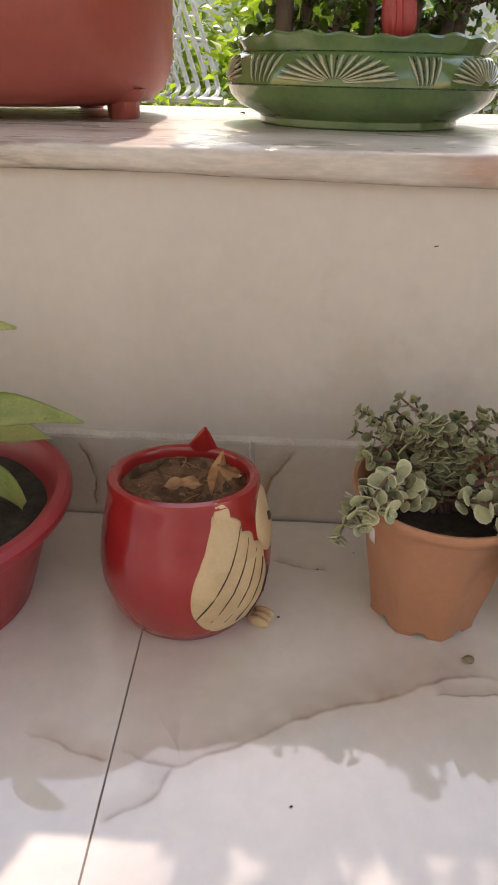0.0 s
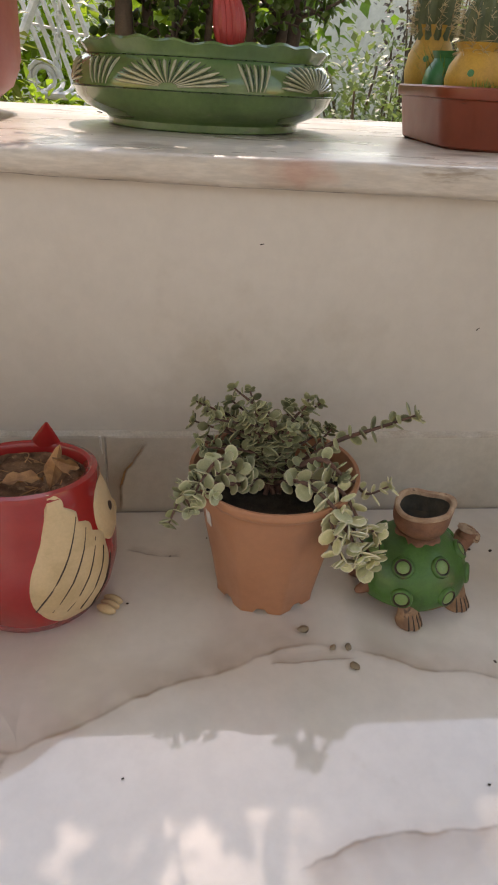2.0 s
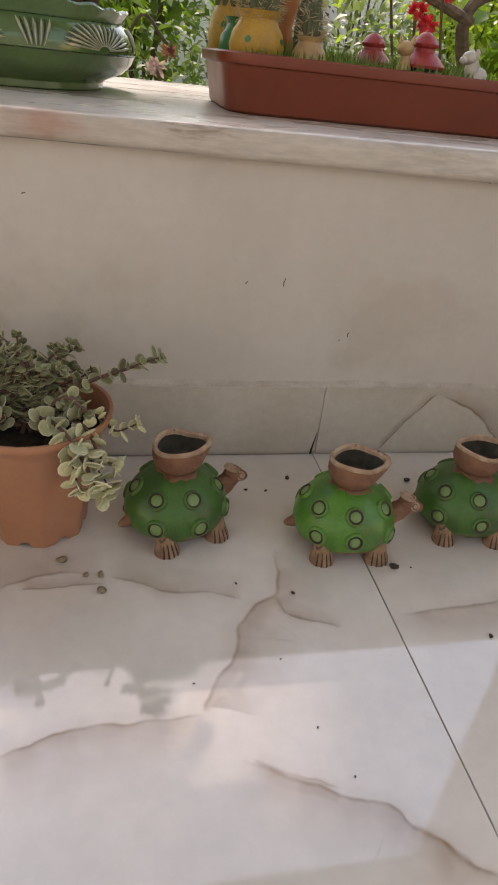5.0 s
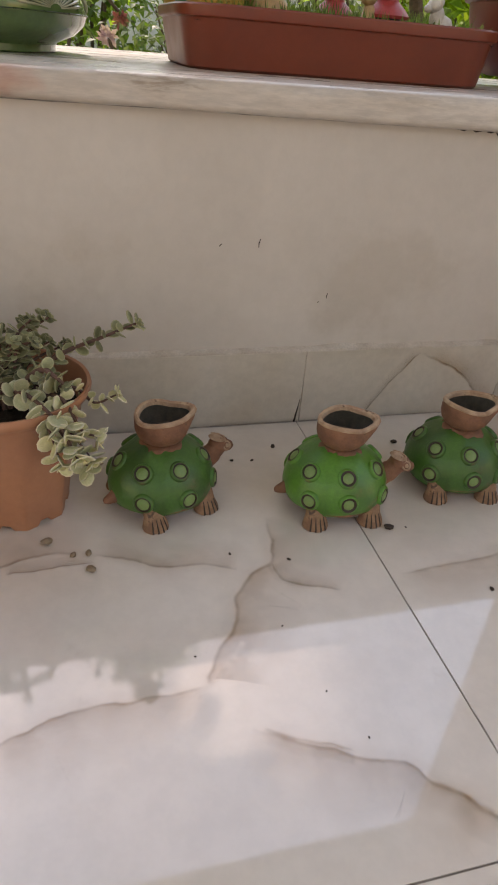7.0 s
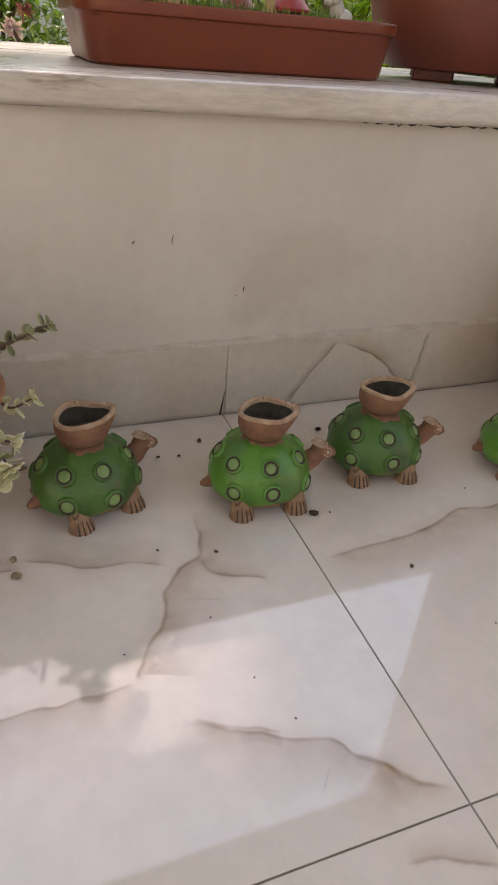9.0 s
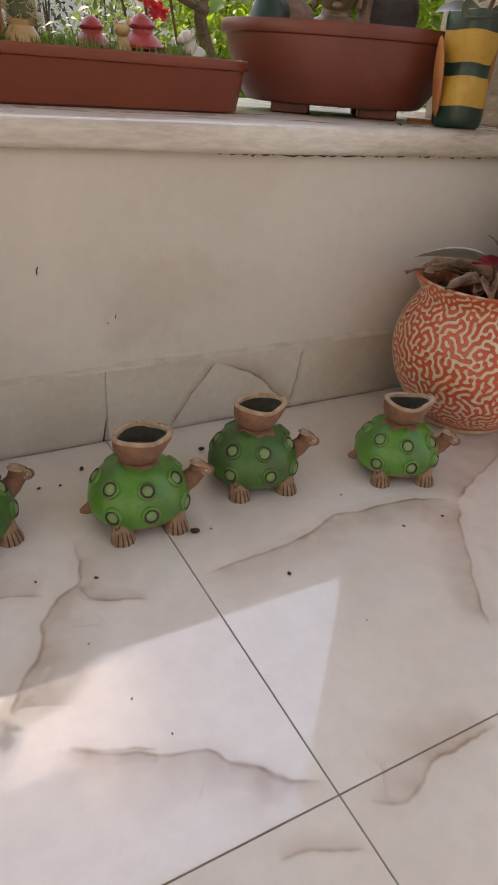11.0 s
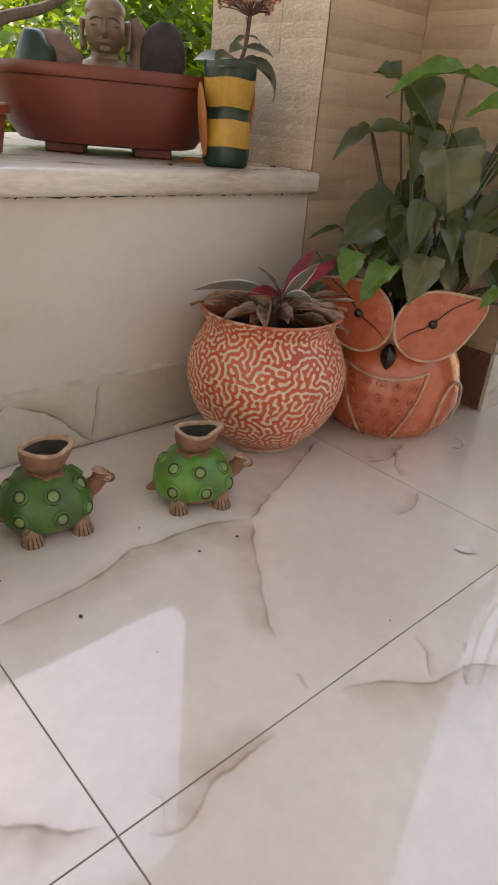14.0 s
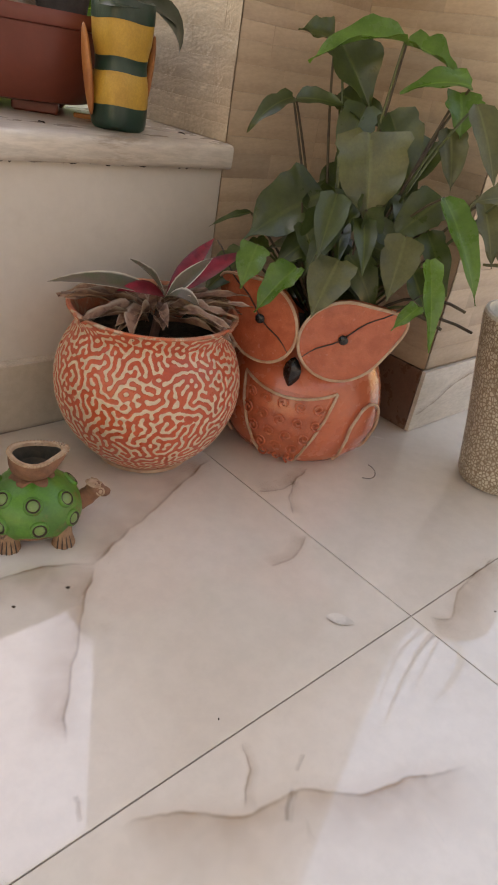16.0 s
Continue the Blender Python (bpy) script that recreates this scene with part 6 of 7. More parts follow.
def green_bowl():
    root = thing("glazed_bowl", pose(0.602, 0.332, SILL_Z, 0, 0, 0), "wide green glazed ceramic bowl with fan reliefs and a scalloped rim", "bowl planter")

    def wob(a, r, z):
        k = max(0.0, (z - 0.078) / 0.012) if r > 0.13 else 0
        return r * (1 + 0.006 * k * math.sin(a * 24)), z + 0.0012 * k * math.sin(a * 24 + 1.2) + 0.0015 * k * math.sin(a * 5)
    out = [(0.0, 0.0), (0.122, 0.0), (0.1245, 0.002), (0.1245, 0.009), (0.1275, 0.012), (0.15, 0.021), (0.162, 0.032), (0.1665, 0.042), (0.1672, 0.0425), (0.1672, 0.044), (0.1662, 0.0445), (0.1665, 0.052), (0.162, 0.066), (0.1555, 0.074), (0.1515, 0.077), (0.1525, 0.081), (0.157, 0.088), (0.1585, 0.0905), (0.156, 0.093), (0.150, 0.09), (0.146, 0.08), (0.14, 0.06), (0.0, 0.055)]
    part("body", Soup().lathe(out, 176, wob=wob), M_GREEN_GLAZE, root)
    body = out[:14]
    for k, (a, half, n, h) in enumerate([(-1.84, 0.40, 14, 0.030), (-1.25, 0.12, 5, 0.026), (-0.70, 0.36, 15, 0.032), (-2.40, 0.16, 5, 0.028), (-0.12, 0.12, 5, 0.026), (0.45, 0.38, 13, 0.03), (-2.98, 0.36, 12, 0.03), (1.02, 0.12, 5, 0.026), (1.6, 0.38, 13, 0.03), (2.17, 0.12, 5, 0.026), (2.72, 0.12, 5, 0.026)]):
        for i in range(n):
            t = (i / (n - 1)) * 2 - 1
            wide = half > 0.2
            for off, nm, w in ((0.0, "fan_rib", 0.0023), (0.5, "groove", 0.0015)):
                tt = t + off * 2 / (n - 1)
                if off and i == n - 1:
                    continue
                q = []
                for j in range(6):
                    s = 0.16 + 0.84 * j / 5 if wide else j / 5
                    aa = a + (half * math.sin(tt * 1.45) * s if wide else half * tt * (0.45 + 0.55 * s))
                    z = 0.047 + (h * 0.94 * math.cos(tt * 1.45) + 0.0015) * s if wide else 0.047 + h * s
                    z = min(z, 0.0735)
                    r = on_lathe(body, z) + (0.0009 if off == 0 else 0.0001)
                    q.append((r * math.cos(aa), r * math.sin(aa), z))
                part(nm, Soup().tube(q, [w * ((0.25 + 0.75 * j / 5) if j < 4 else (0.8 if j == 4 else 0.25)) for j in range(6)], 6), M_GREEN_RIB if off == 0 else M_GREEN_GROOVE, root)
    for z in (0.0435, 0.0765):
        r = on_lathe(out[:18], z)
        part("incised_line", Soup().tube([((r + 0.0001) * math.cos(a), (r + 0.0001) * math.sin(a), z) for a in [k * math.pi / 60 for k in range(121)]], 0.0007, 5), M_GREEN_GROOVE, root)
    part("soil", soil_disc(0.143, 0.07, 0.006), M_DARKSOIL, root)
    tree = thing("dwarf_jade_tree", pose(0.602, 0.332, SILL_Z + 0.07), "dense dwarf jade shrub with thick brown trunks", "shrub")
    st, lv = [], Soup()
    trunks = [((-0.10, -0.03), (-0.105, -0.02, 0.20), 0.010), ((-0.075, 0.0), (-0.06, 0.02, 0.22), 0.007), ((0.105, 0.0), (0.135, -0.02, 0.22), 0.010), ((0.03, 0.05), (0.05, 0.06, 0.25), 0.006), ((-0.02, 0.06), (-0.03, 0.05, 0.24), 0.005), ((0.09, -0.02), (0.10, -0.05, 0.2), 0.006), ((0.0, -0.02), (0.01, -0.03, 0.22), 0.004), ((0.05, -0.04), (0.05, -0.05, 0.2), 0.004), ((-0.04, -0.04), (-0.04, -0.06, 0.2), 0.004)]
    for (x, y), tip, r in trunks:
        ln = bez((x, y, 0), (x * 1.05 + 0.01, y, tip[2] * 0.5), tip, 8)
        part("trunk", Soup().tube(ln, [r * (1.25 - 0.09 * i) for i in range(9)], 9), M_BARK, tree)
        for i in range(15):
            p = ln[random.choice((1, 2, 3, 4, 5, 6, 7, 8))]
            a = rnd(0, 6.28)
            Lb = rnd(0.05, 0.13)
            e = p + V3(math.cos(a) * Lb, math.sin(a) * Lb, rnd(-0.03, 0.06))
            if math.hypot(e.x, e.y) > 0.21:
                continue
            succulent_branch(lv, st, [p, (p + e) * 0.5 + V3(0, 0, 0.015), e], 0.0026, rnd(0.006, 0.0088), rnd(0, 3))
    succulent_branch(lv, st, [(0.12, -0.01, 0.06), (0.16, -0.02, 0.075), (0.20, -0.03, 0.1)], 0.003, 0.0085, 0.3)
    for bx, tip in ((-0.10, (-0.085, 0.0, 0.40)), (-0.075, (-0.045, 0.02, 0.47)), (-0.10, (-0.135, 0.03, 0.37)), (0.0, (0.01, 0.03, 0.36))):
        top = Vector(tip)
        low = V3(bx, -0.01, 0.17)
        succulent_branch(lv, st, [low, low.lerp(top, 0.5) + V3(0.01, 0, 0.01), top], 0.0035, 0.0115, rnd(0, 3))
        for k in range(4):
            p = low.lerp(top, rnd(0.35, 0.85))
            a = rnd(0, 6.28)
            e = p + V3(math.cos(a) * 0.05, math.sin(a) * 0.03, rnd(-0.035, 0.01))
            succulent_branch(lv, st, [p, (p + e) * 0.5 + V3(0, 0, 0.008), e], 0.002, 0.0105, rnd(0, 3))
    lean = bez((0.12, -0.03, 0.17), (0.185, -0.14, 0.25), (0.215, -0.25, 0.16), 9)
    st.append(Soup().tube(lean, [0.004 - 0.0002 * i for i in range(10)], 7))
    for k in range(16):
        p = lean[random.choice((4, 5, 6, 7, 8, 9))]
        a = rnd(0, 6.28)
        e = p + V3(math.cos(a) * rnd(0.015, 0.04), math.sin(a) * rnd(0.015, 0.04), rnd(-0.035, 0.05))
        succulent_branch(lv, st, [p, (p + e) * 0.5 + V3(0, 0, 0.006), e], 0.0018, rnd(0.0075, 0.0095), rnd(0, 3))
    for s in st:
        part("twig", s, M_BARK, tree)
    part("leaves", lv, mat("jade_leaf", (0.17, 0.27, 0.06), (0.11, 0.19, 0.04), 40, 0.35, island=0.45, through_light=0.5), tree, kind="stuff")
    orn = thing("garden_ornament", pose(0.628, 0.235, SILL_Z + 0.07), "small ribbed red claw-shaped ornament on a pale stake", "ornament")
    for k in range(5):
        a = -2.5 + k * 0.42
        part("red_rib", Soup().tube(spline([(0.004 * math.cos(a), 0.004 * math.sin(a), 0.012), (0.016 * math.cos(a), 0.012 * math.sin(a), 0.030), (0.017 * math.cos(a) - 0.002, 0.012 * math.sin(a), 0.052), (0.012 * math.cos(a) - 0.006, 0.008 * math.sin(a), 0.072)], 5), [0.0025 + 0.0032 * math.sin(math.pi * (i + 2) / 19) for i in range(16)], 7), M_RED_PAINT, orn)
    part("cap", Soup().ball((0.002, -0.004, 0.064), (0.009, 0.008, 0.02), Matrix.Rotation(0.4, 3, "Y"), rough=0.4, freq=80), M_CREAM, orn, "pale worn cap")
    part("stake", Soup().tube([(0, 0, -0.004), (0.003, 0, 0.02), (0.006, -0.006, 0.05)], 0.005, 8), M_CREAM, orn)


def cactus(m, r, h, label, spines=170):
    root = thing("cactus", m, label, "cactus")

    def wob(a, rr, z):
        return rr * (1 + 0.10 * math.cos(a * 11)), z
    part("body", Soup().lathe([(0.0, 0.0), (r * 0.85, 0.0), (r, h * 0.35), (r * 0.95, h * 0.65), (r * 0.65, h * 0.92), (r * 0.3, h), (0, h * 0.985)], 66, wob=wob), M_CACTUS, root)
    sp = Soup()
    for i in range(spines):
        a = 2 * math.pi * (i % 11) / 11
        t = rnd(0.03, 1.0)
        rr = r * (0.9 + 0.2 * math.sin(t * 2.6)) if t < 0.7 else r * (1.35 - t)
        p = V3(rr * math.cos(a), rr * math.sin(a), h * t)
        for k in range(3):
            d = (V3(math.cos(a), math.sin(a), rnd(-0.3, 0.8)) + V3(rnd(-0.8, 0.8), rnd(-0.8, 0.8), rnd(-0.5, 0.5))).normalized()
            sp.tube([p, p + d * rnd(0.007, 0.014)], [0.0006, 0.0002], 3)
    part("spines", sp, M_SPINE, root, "long straw-coloured spines", kind="stuff")


def jar(m, r, h, material, label, dots=None):
    root = thing("cactus_jar", m, label, "jar planter")
    prof = [(0.0, 0.0), (r * 0.7, 0.0), (r * 0.92, h * 0.18), (r, h * 0.4), (r * 0.92, h * 0.62), (r * 0.7, h * 0.8), (r * 0.66, h * 0.86), (r * 0.78, h), (r * 0.7, h), (r * 0.6, h * 0.85), (0, h * 0.8)]
    part("body", Soup().lathe(prof, 40), material, root)
    if dots:
        for a in (-2.1, -0.6):
            z = h * rnd(0.45, 0.6)
            rr = on_lathe(prof[:8], z)
            o = part("painted_dot", Soup().lathe([(0.004, -0.0005), (0.0035, 0.0005), (0, 0.0006)], 14), dots, root)
            o.matrix_basis = Matrix.Translation((rr * math.cos(a), rr * math.sin(a), z)) @ V3(math.cos(a), math.sin(a), 0.1).to_track_quat("Z", "Y").to_matrix().to_4x4()
    return root


def tray():
    x0, x1, y0, y1, h = 0.873, 1.258, 0.136, 0.36, 0.064
    root = thing("trough_planter", pose(0, 0, SILL_Z), "long brick-red plastic trough planter with a flared lip", "trough planter")
    s = Soup()

    def ring(grow, z, rc=0.045):
        pts = []
        for cx, cy, a0 in ((x1 - rc, y1 - rc, 0), (x0 + rc, y1 - rc, 90), (x0 + rc, y0 + rc, 180), (x1 - rc, y0 + rc, 270)):
            for k in range(7):
                a = radians(a0 + 15 * k)
                pts.append((cx + (rc + grow) * math.cos(a), cy + (rc + grow) * math.sin(a), z))
        return pts
    s.grid([ring(-0.03, 0.0), ring(-0.004, 0.0), ring(0.0, 0.003), ring(0.0085, h - 0.014), ring(0.0088, h - 0.0135), ring(0.0135, h - 0.012), ring(0.0145, h - 0.009), ring(0.0145, h - 0.002), ring(0.0125, h), ring(0.007, h), ring(0.005, h - 0.003), ring(0.002, h - 0.02), ring(-0.04, h - 0.02)], True)
    part("body", s, M_RED_PLASTIC, root)
    so = Soup()
    so.grid([[(x0 + 0.004 + (x1 - x0 - 0.008) * i / 30, y0 + 0.004 + (y1 - y0 - 0.008) * j / 14, h - 0.016 + 0.004 * noise.noise(V3(i * 0.7, j * 0.7, 1))) for i in range(31)] for j in range(15)])
    part("soil", so, M_DARKSOIL, root)
    g = Soup()
    for i in range(3200):
        x, y = rnd(x0 + 0.015, x1 - 0.01), rnd(y0 + 0.015, y1 - 0.015)
        if rnd(0, 1) > (0.95 if x < 1.06 or y > 0.27 else 0.5):
            continue
        d = V3(rnd(-0.6, 0.6), rnd(-0.6, 0.6), 1)
        g.leaf((x, y, h - 0.016), d, (d.x, d.y, -0.3), rnd(0.018, 0.040) * (1.8 if x < 0.9 and y > 0.25 else 0.7 if y < 0.2 else 1.0), 0.0024, rnd(0.3, 1.4), 0.3, 3)
    solid("grass_tuft", g, M_GRASSLEAF, "short bright grass growing in the trough planter", "grass", pose(0, 0, SILL_Z), kind="stuff")
    zt = SILL_Z + h - 0.018
    jar(pose(0.912, 0.205, zt), 0.034, 0.062, M_YELLOW, "round ochre jar with green dots holding a cactus", M_BRIGHT_GREEN)
    cactus(pose(0.912, 0.205, zt + 0.048), 0.023, 0.06, "spiny round cactus in an ochre jar")
    jar(pose(0.905, 0.275, zt), 0.03, 0.055, M_BRIGHT_GREEN, "round bright green glazed jar", None)
    jar(pose(0.90, 0.335, zt), 0.032, 0.085, M_YELLOW, "tall ochre jar with a green leaf shape", M_BRIGHT_GREEN)
    cactus(pose(0.90, 0.335, zt + 0.068), 0.026, 0.07, "bristly brown-green cactus in a tall ochre jar")
    jar(pose(0.978, 0.2, zt), 0.022, 0.042, M_TAN_GLAZE, "small tan bulb-shaped jar with a cactus", None)
    cactus(pose(0.978, 0.2, zt + 0.033), 0.011, 0.045, "small knobbly cactus in a tan jar", 60)
    cactus(pose(1.0, 0.30, zt), 0.018, 0.10, "slim upright green cactus in the trough", 120)
    fig = Soup().lathe([(0.0, 0.0), (0.016, 0.0), (0.018, 0.02), (0.012, 0.05), (0.016, 0.07), (0.02, 0.085), (0.016, 0.1), (0, 0.105)], 24)
    solid("clay_ornament", fig, M_TAN_ORANGE, "orange-brown clay ornament among the cacti", "ornament", pose(0.955, 0.26, zt))
    for x, y, k, ro in ((1.082, 0.262, 0.9, 10), (1.138, 0.222, 1.0, -8)):
        hs = thing("toy_house", pose(x, y, zt, 0, 0, ro) @ Matrix.Scale(k, 4), "tiny ceramic house with a two-tier red roof", "miniature house", "tiny houses in the trough")
        part("wall", Soup().lathe([(0.0, 0.0), (0.021, 0.0), (0.022, 0.01), (0.02, 0.026), (0.0, 0.026)], 20), M_DKGREEN, hs)
        part("roof", Soup().lathe([(0.024, 0.0235), (0.031, 0.0225), (0.0315, 0.026), (0.024, 0.034), (0.0155, 0.041), (0.014, 0.045), (0.0175, 0.0475), (0.018, 0.05), (0.012, 0.058), (0.004, 0.063), (0.0, 0.0635)], 12), M_RED_PAINT, hs, "red two-tier roof", angle=25)
        part("door", Soup().ball((-0.004, -0.0205, 0.01), (0.005, 0.002, 0.007)), M_BLACK, hs)
        part("window", Soup().ball((0.010, -0.018, 0.012), (0.0035, 0.002, 0.0045)), M_CREAM, hs)
    c = Soup()
    c.ball((0, 0, 0.014), (0.011, 0.010, 0.016)).ball((0, -0.001, 0.026), (0.0075, 0.0075, 0.013)).ball((-0.002, -0.003, 0.042), (0.0105, 0.0095, 0.009))
    c.tube([(-0.009, -0.003, 0.047), (-0.0105, -0.003, 0.056)], [0.0042, 0.0006], 6).tube([(0.005, -0.003, 0.048), (0.007, -0.003, 0.058)], [0.0042, 0.0006], 6)
    solid("cat_figurine", c, M_TAN_GLAZE, "tiny tan ceramic cat figurine in the trough", "figurine", pose(1.108, 0.206, zt, 0, 0, -20))
    c = Soup()
    c.ball((0.004, 0, 0.016), (0.017, 0.012, 0.016), rough=0.15).ball((-0.006, 0, 0.028), (0.010, 0.009, 0.014)).ball((-0.012, 0, 0.040), (0.0115, 0.0085, 0.0085)).ball((-0.021, 0, 0.037), (0.006, 0.0055, 0.005))
    c.ball((-0.007, -0.006, 0.045), (0.004, 0.003, 0.006)).ball((-0.007, 0.006, 0.045), (0.004, 0.003, 0.006))
    solid("lamb_figurine", c, M_WHITE_GLAZE, "tiny white ceramic lamb figurine in the trough", "figurine", pose(1.205, 0.20, zt, 0, 0, 10))


def oval_bowl():
    root = thing("oval_planter", pose(1.474, 0.248, SILL_Z, 0, 0, -31) @ Matrix.Diagonal((0.945, 0.945, 0.875, 1)), "oval maroon plastic bonsai bowl on short feet", "planter")
    A, B = 0.197, 0.148

    def ell(k, z):
        return [(A * k * math.copysign(abs(math.cos(t)) ** 0.9, math.cos(t)), B * k * math.copysign(abs(math.sin(t)) ** 0.9, math.sin(t)), z) for t in [2 * math.pi * j / 96 for j in range(96)]]
    part("body", Soup().grid([ell(0.4, 0.016), ell(0.70, 0.016), ell(0.76, 0.019), ell(0.84, 0.04), ell(0.91, 0.075), ell(0.945, 0.108), ell(0.952, 0.117), ell(0.992, 0.119), ell(1.0, 0.123), ell(1.0, 0.134), ell(0.99, 0.138), ell(0.96, 0.138), ell(0.93, 0.132), ell(0.91, 0.11), ell(0.3, 0.11)], True), M_BOWL_BROWN, root)
    part("soil", Soup().grid([ell(0.925, 0.116), ell(0.5, 0.119), ell(0.01, 0.12)], True), M_DARKSOIL, root)
    for sx in (1, -1):
        for sy in (1, -1):
            part("foot", Soup().box((sx * 0.072 - 0.032, sy * 0.058 - 0.016, 0.0), (sx * 0.072 + 0.032, sy * 0.058 + 0.016, 0.022), 0.003), M_BOWL_BROWN, root)
    zt = SILL_Z + 0.1025
    b = Soup()
    b.lathe([(0.0, -0.004), (0.06, -0.004), (0.058, 0.01), (0.05, 0.022), (0.034, 0.032), (0.022, 0.038), (0.019, 0.045), (0.019, 0.056)], 28, wob=lambda a, r, z: (r * (1 + 0.25 * abs(math.sin(a))), z))
    b.ball((0.002, 0, 0.083), (0.036, 0.033, 0.046), rings=16, seg=22)
    b.ball((0.012, 0, 0.066), (0.024, 0.024, 0.022), rings=10, seg=16)
    b.ball((-0.004, 0, 0.124), (0.017, 0.017, 0.015), rings=8, seg=14)
    b.ball((-0.002, 0, 0.106), (0.035, 0.0335, 0.024), rings=10, seg=20)
    b.tube(spline([(0.0345, 0, 0.094), (0.0395, 0, 0.082), (0.043, 0, 0.074), (0.036, 0, 0.070)], 4), [0.0035] * 5 + [0.0045] * 5 + [0.0055] * 3, 8)
    b.ball((0.0345, 0, 0.061), (0.005, 0.009, 0.0035), rings=6, seg=10)
    b.ball((0.0335, 0, 0.051), (0.006, 0.009, 0.006), rings=6, seg=10)
    for sg in (1, -1):
        b.ball((0.029, sg * 0.014, 0.085), (0.0065, 0.010, 0.0038), rings=8, seg=10)
        b.tube(spline([(0.0365, sg * 0.005, 0.0935), (0.035, sg * 0.014, 0.0965), (0.027, sg * 0.024, 0.092)], 4), 0.0017, 6)
        b.tube(spline([(0.0, sg * 0.035, 0.095), (-0.004, sg * 0.039, 0.08), (0.0, sg * 0.037, 0.06), (0.002, sg * 0.034, 0.048)], 4), [0.005, 0.006, 0.0055, 0.0045, 0.004, 0.004, 0.0045, 0.005, 0.0055, 0.006, 0.006, 0.005, 0.003], 8)
    for z in (0.044, 0.050, 0.0555):
        b.tube([(0.0205 * math.cos(a), 0.0205 * math.sin(a), z) for a in [k * math.pi / 10 for k in range(21)]], 0.0022, 6)
    solid("bust_statue", b, M_STATUE, "small bronze-brown bust statue with topknot in the bowl", "statue", pose(1.515, 0.325, zt, 0, 0, -122))
    r_ = Soup()
    rows_ = []
    for i in range(13):
        t = i / 12
        z = 0.105 * t
        w = 0.036 * math.sqrt(max(0.0, 1 - (max(0, t - 0.55) / 0.47) ** 2)) + 0.002
        rows_.append([(w * math.cos(a) * (1 + 0.08 * noise.noise(V3(math.cos(a), z * 30, 1))), 0.024 * (1 - 0.3 * t) * math.sin(a), z - 0.004) for a in [2 * math.pi * k / 20 for k in range(20)]])
    r_.grid(rows_, True)
    solid("slate_stone", r_, M_ROCK, "dark upright slate stone beside the statue", "stone", pose(1.596, 0.278, zt, 4, 4, -40))
    w_ = Soup().tube(spline([(0, 0, -0.004), (0.004, 0, 0.04), (0.0, 0.004, 0.075), (-0.01, 0.01, 0.1)], 5), [0.026 - 0.0007 * i for i in range(16)], 9)
    solid("bark_piece", w_, M_ROCK_PINK, "rough brown piece of bark behind the statue", "bark", pose(1.575, 0.318, zt))
    s2 = Soup().ball((0, 0, 0.035), (0.05, 0.034, 0.046), rings=12, seg=18, rough=0.25)
    solid("round_stone", s2, M_ROCK_PINK, "rounded pinkish stone in the bowl", "stone", pose(1.425, 0.335, zt - 0.012))
    s3 = Soup().ball((0, 0, 0.03), (0.032, 0.034, 0.048), rings=12, seg=18, rough=0.2)
    solid("dark_green_stone", s3, M_DKGREEN, "dark green painted stone in the bowl", "stone", pose(1.385, 0.318, zt - 0.012))


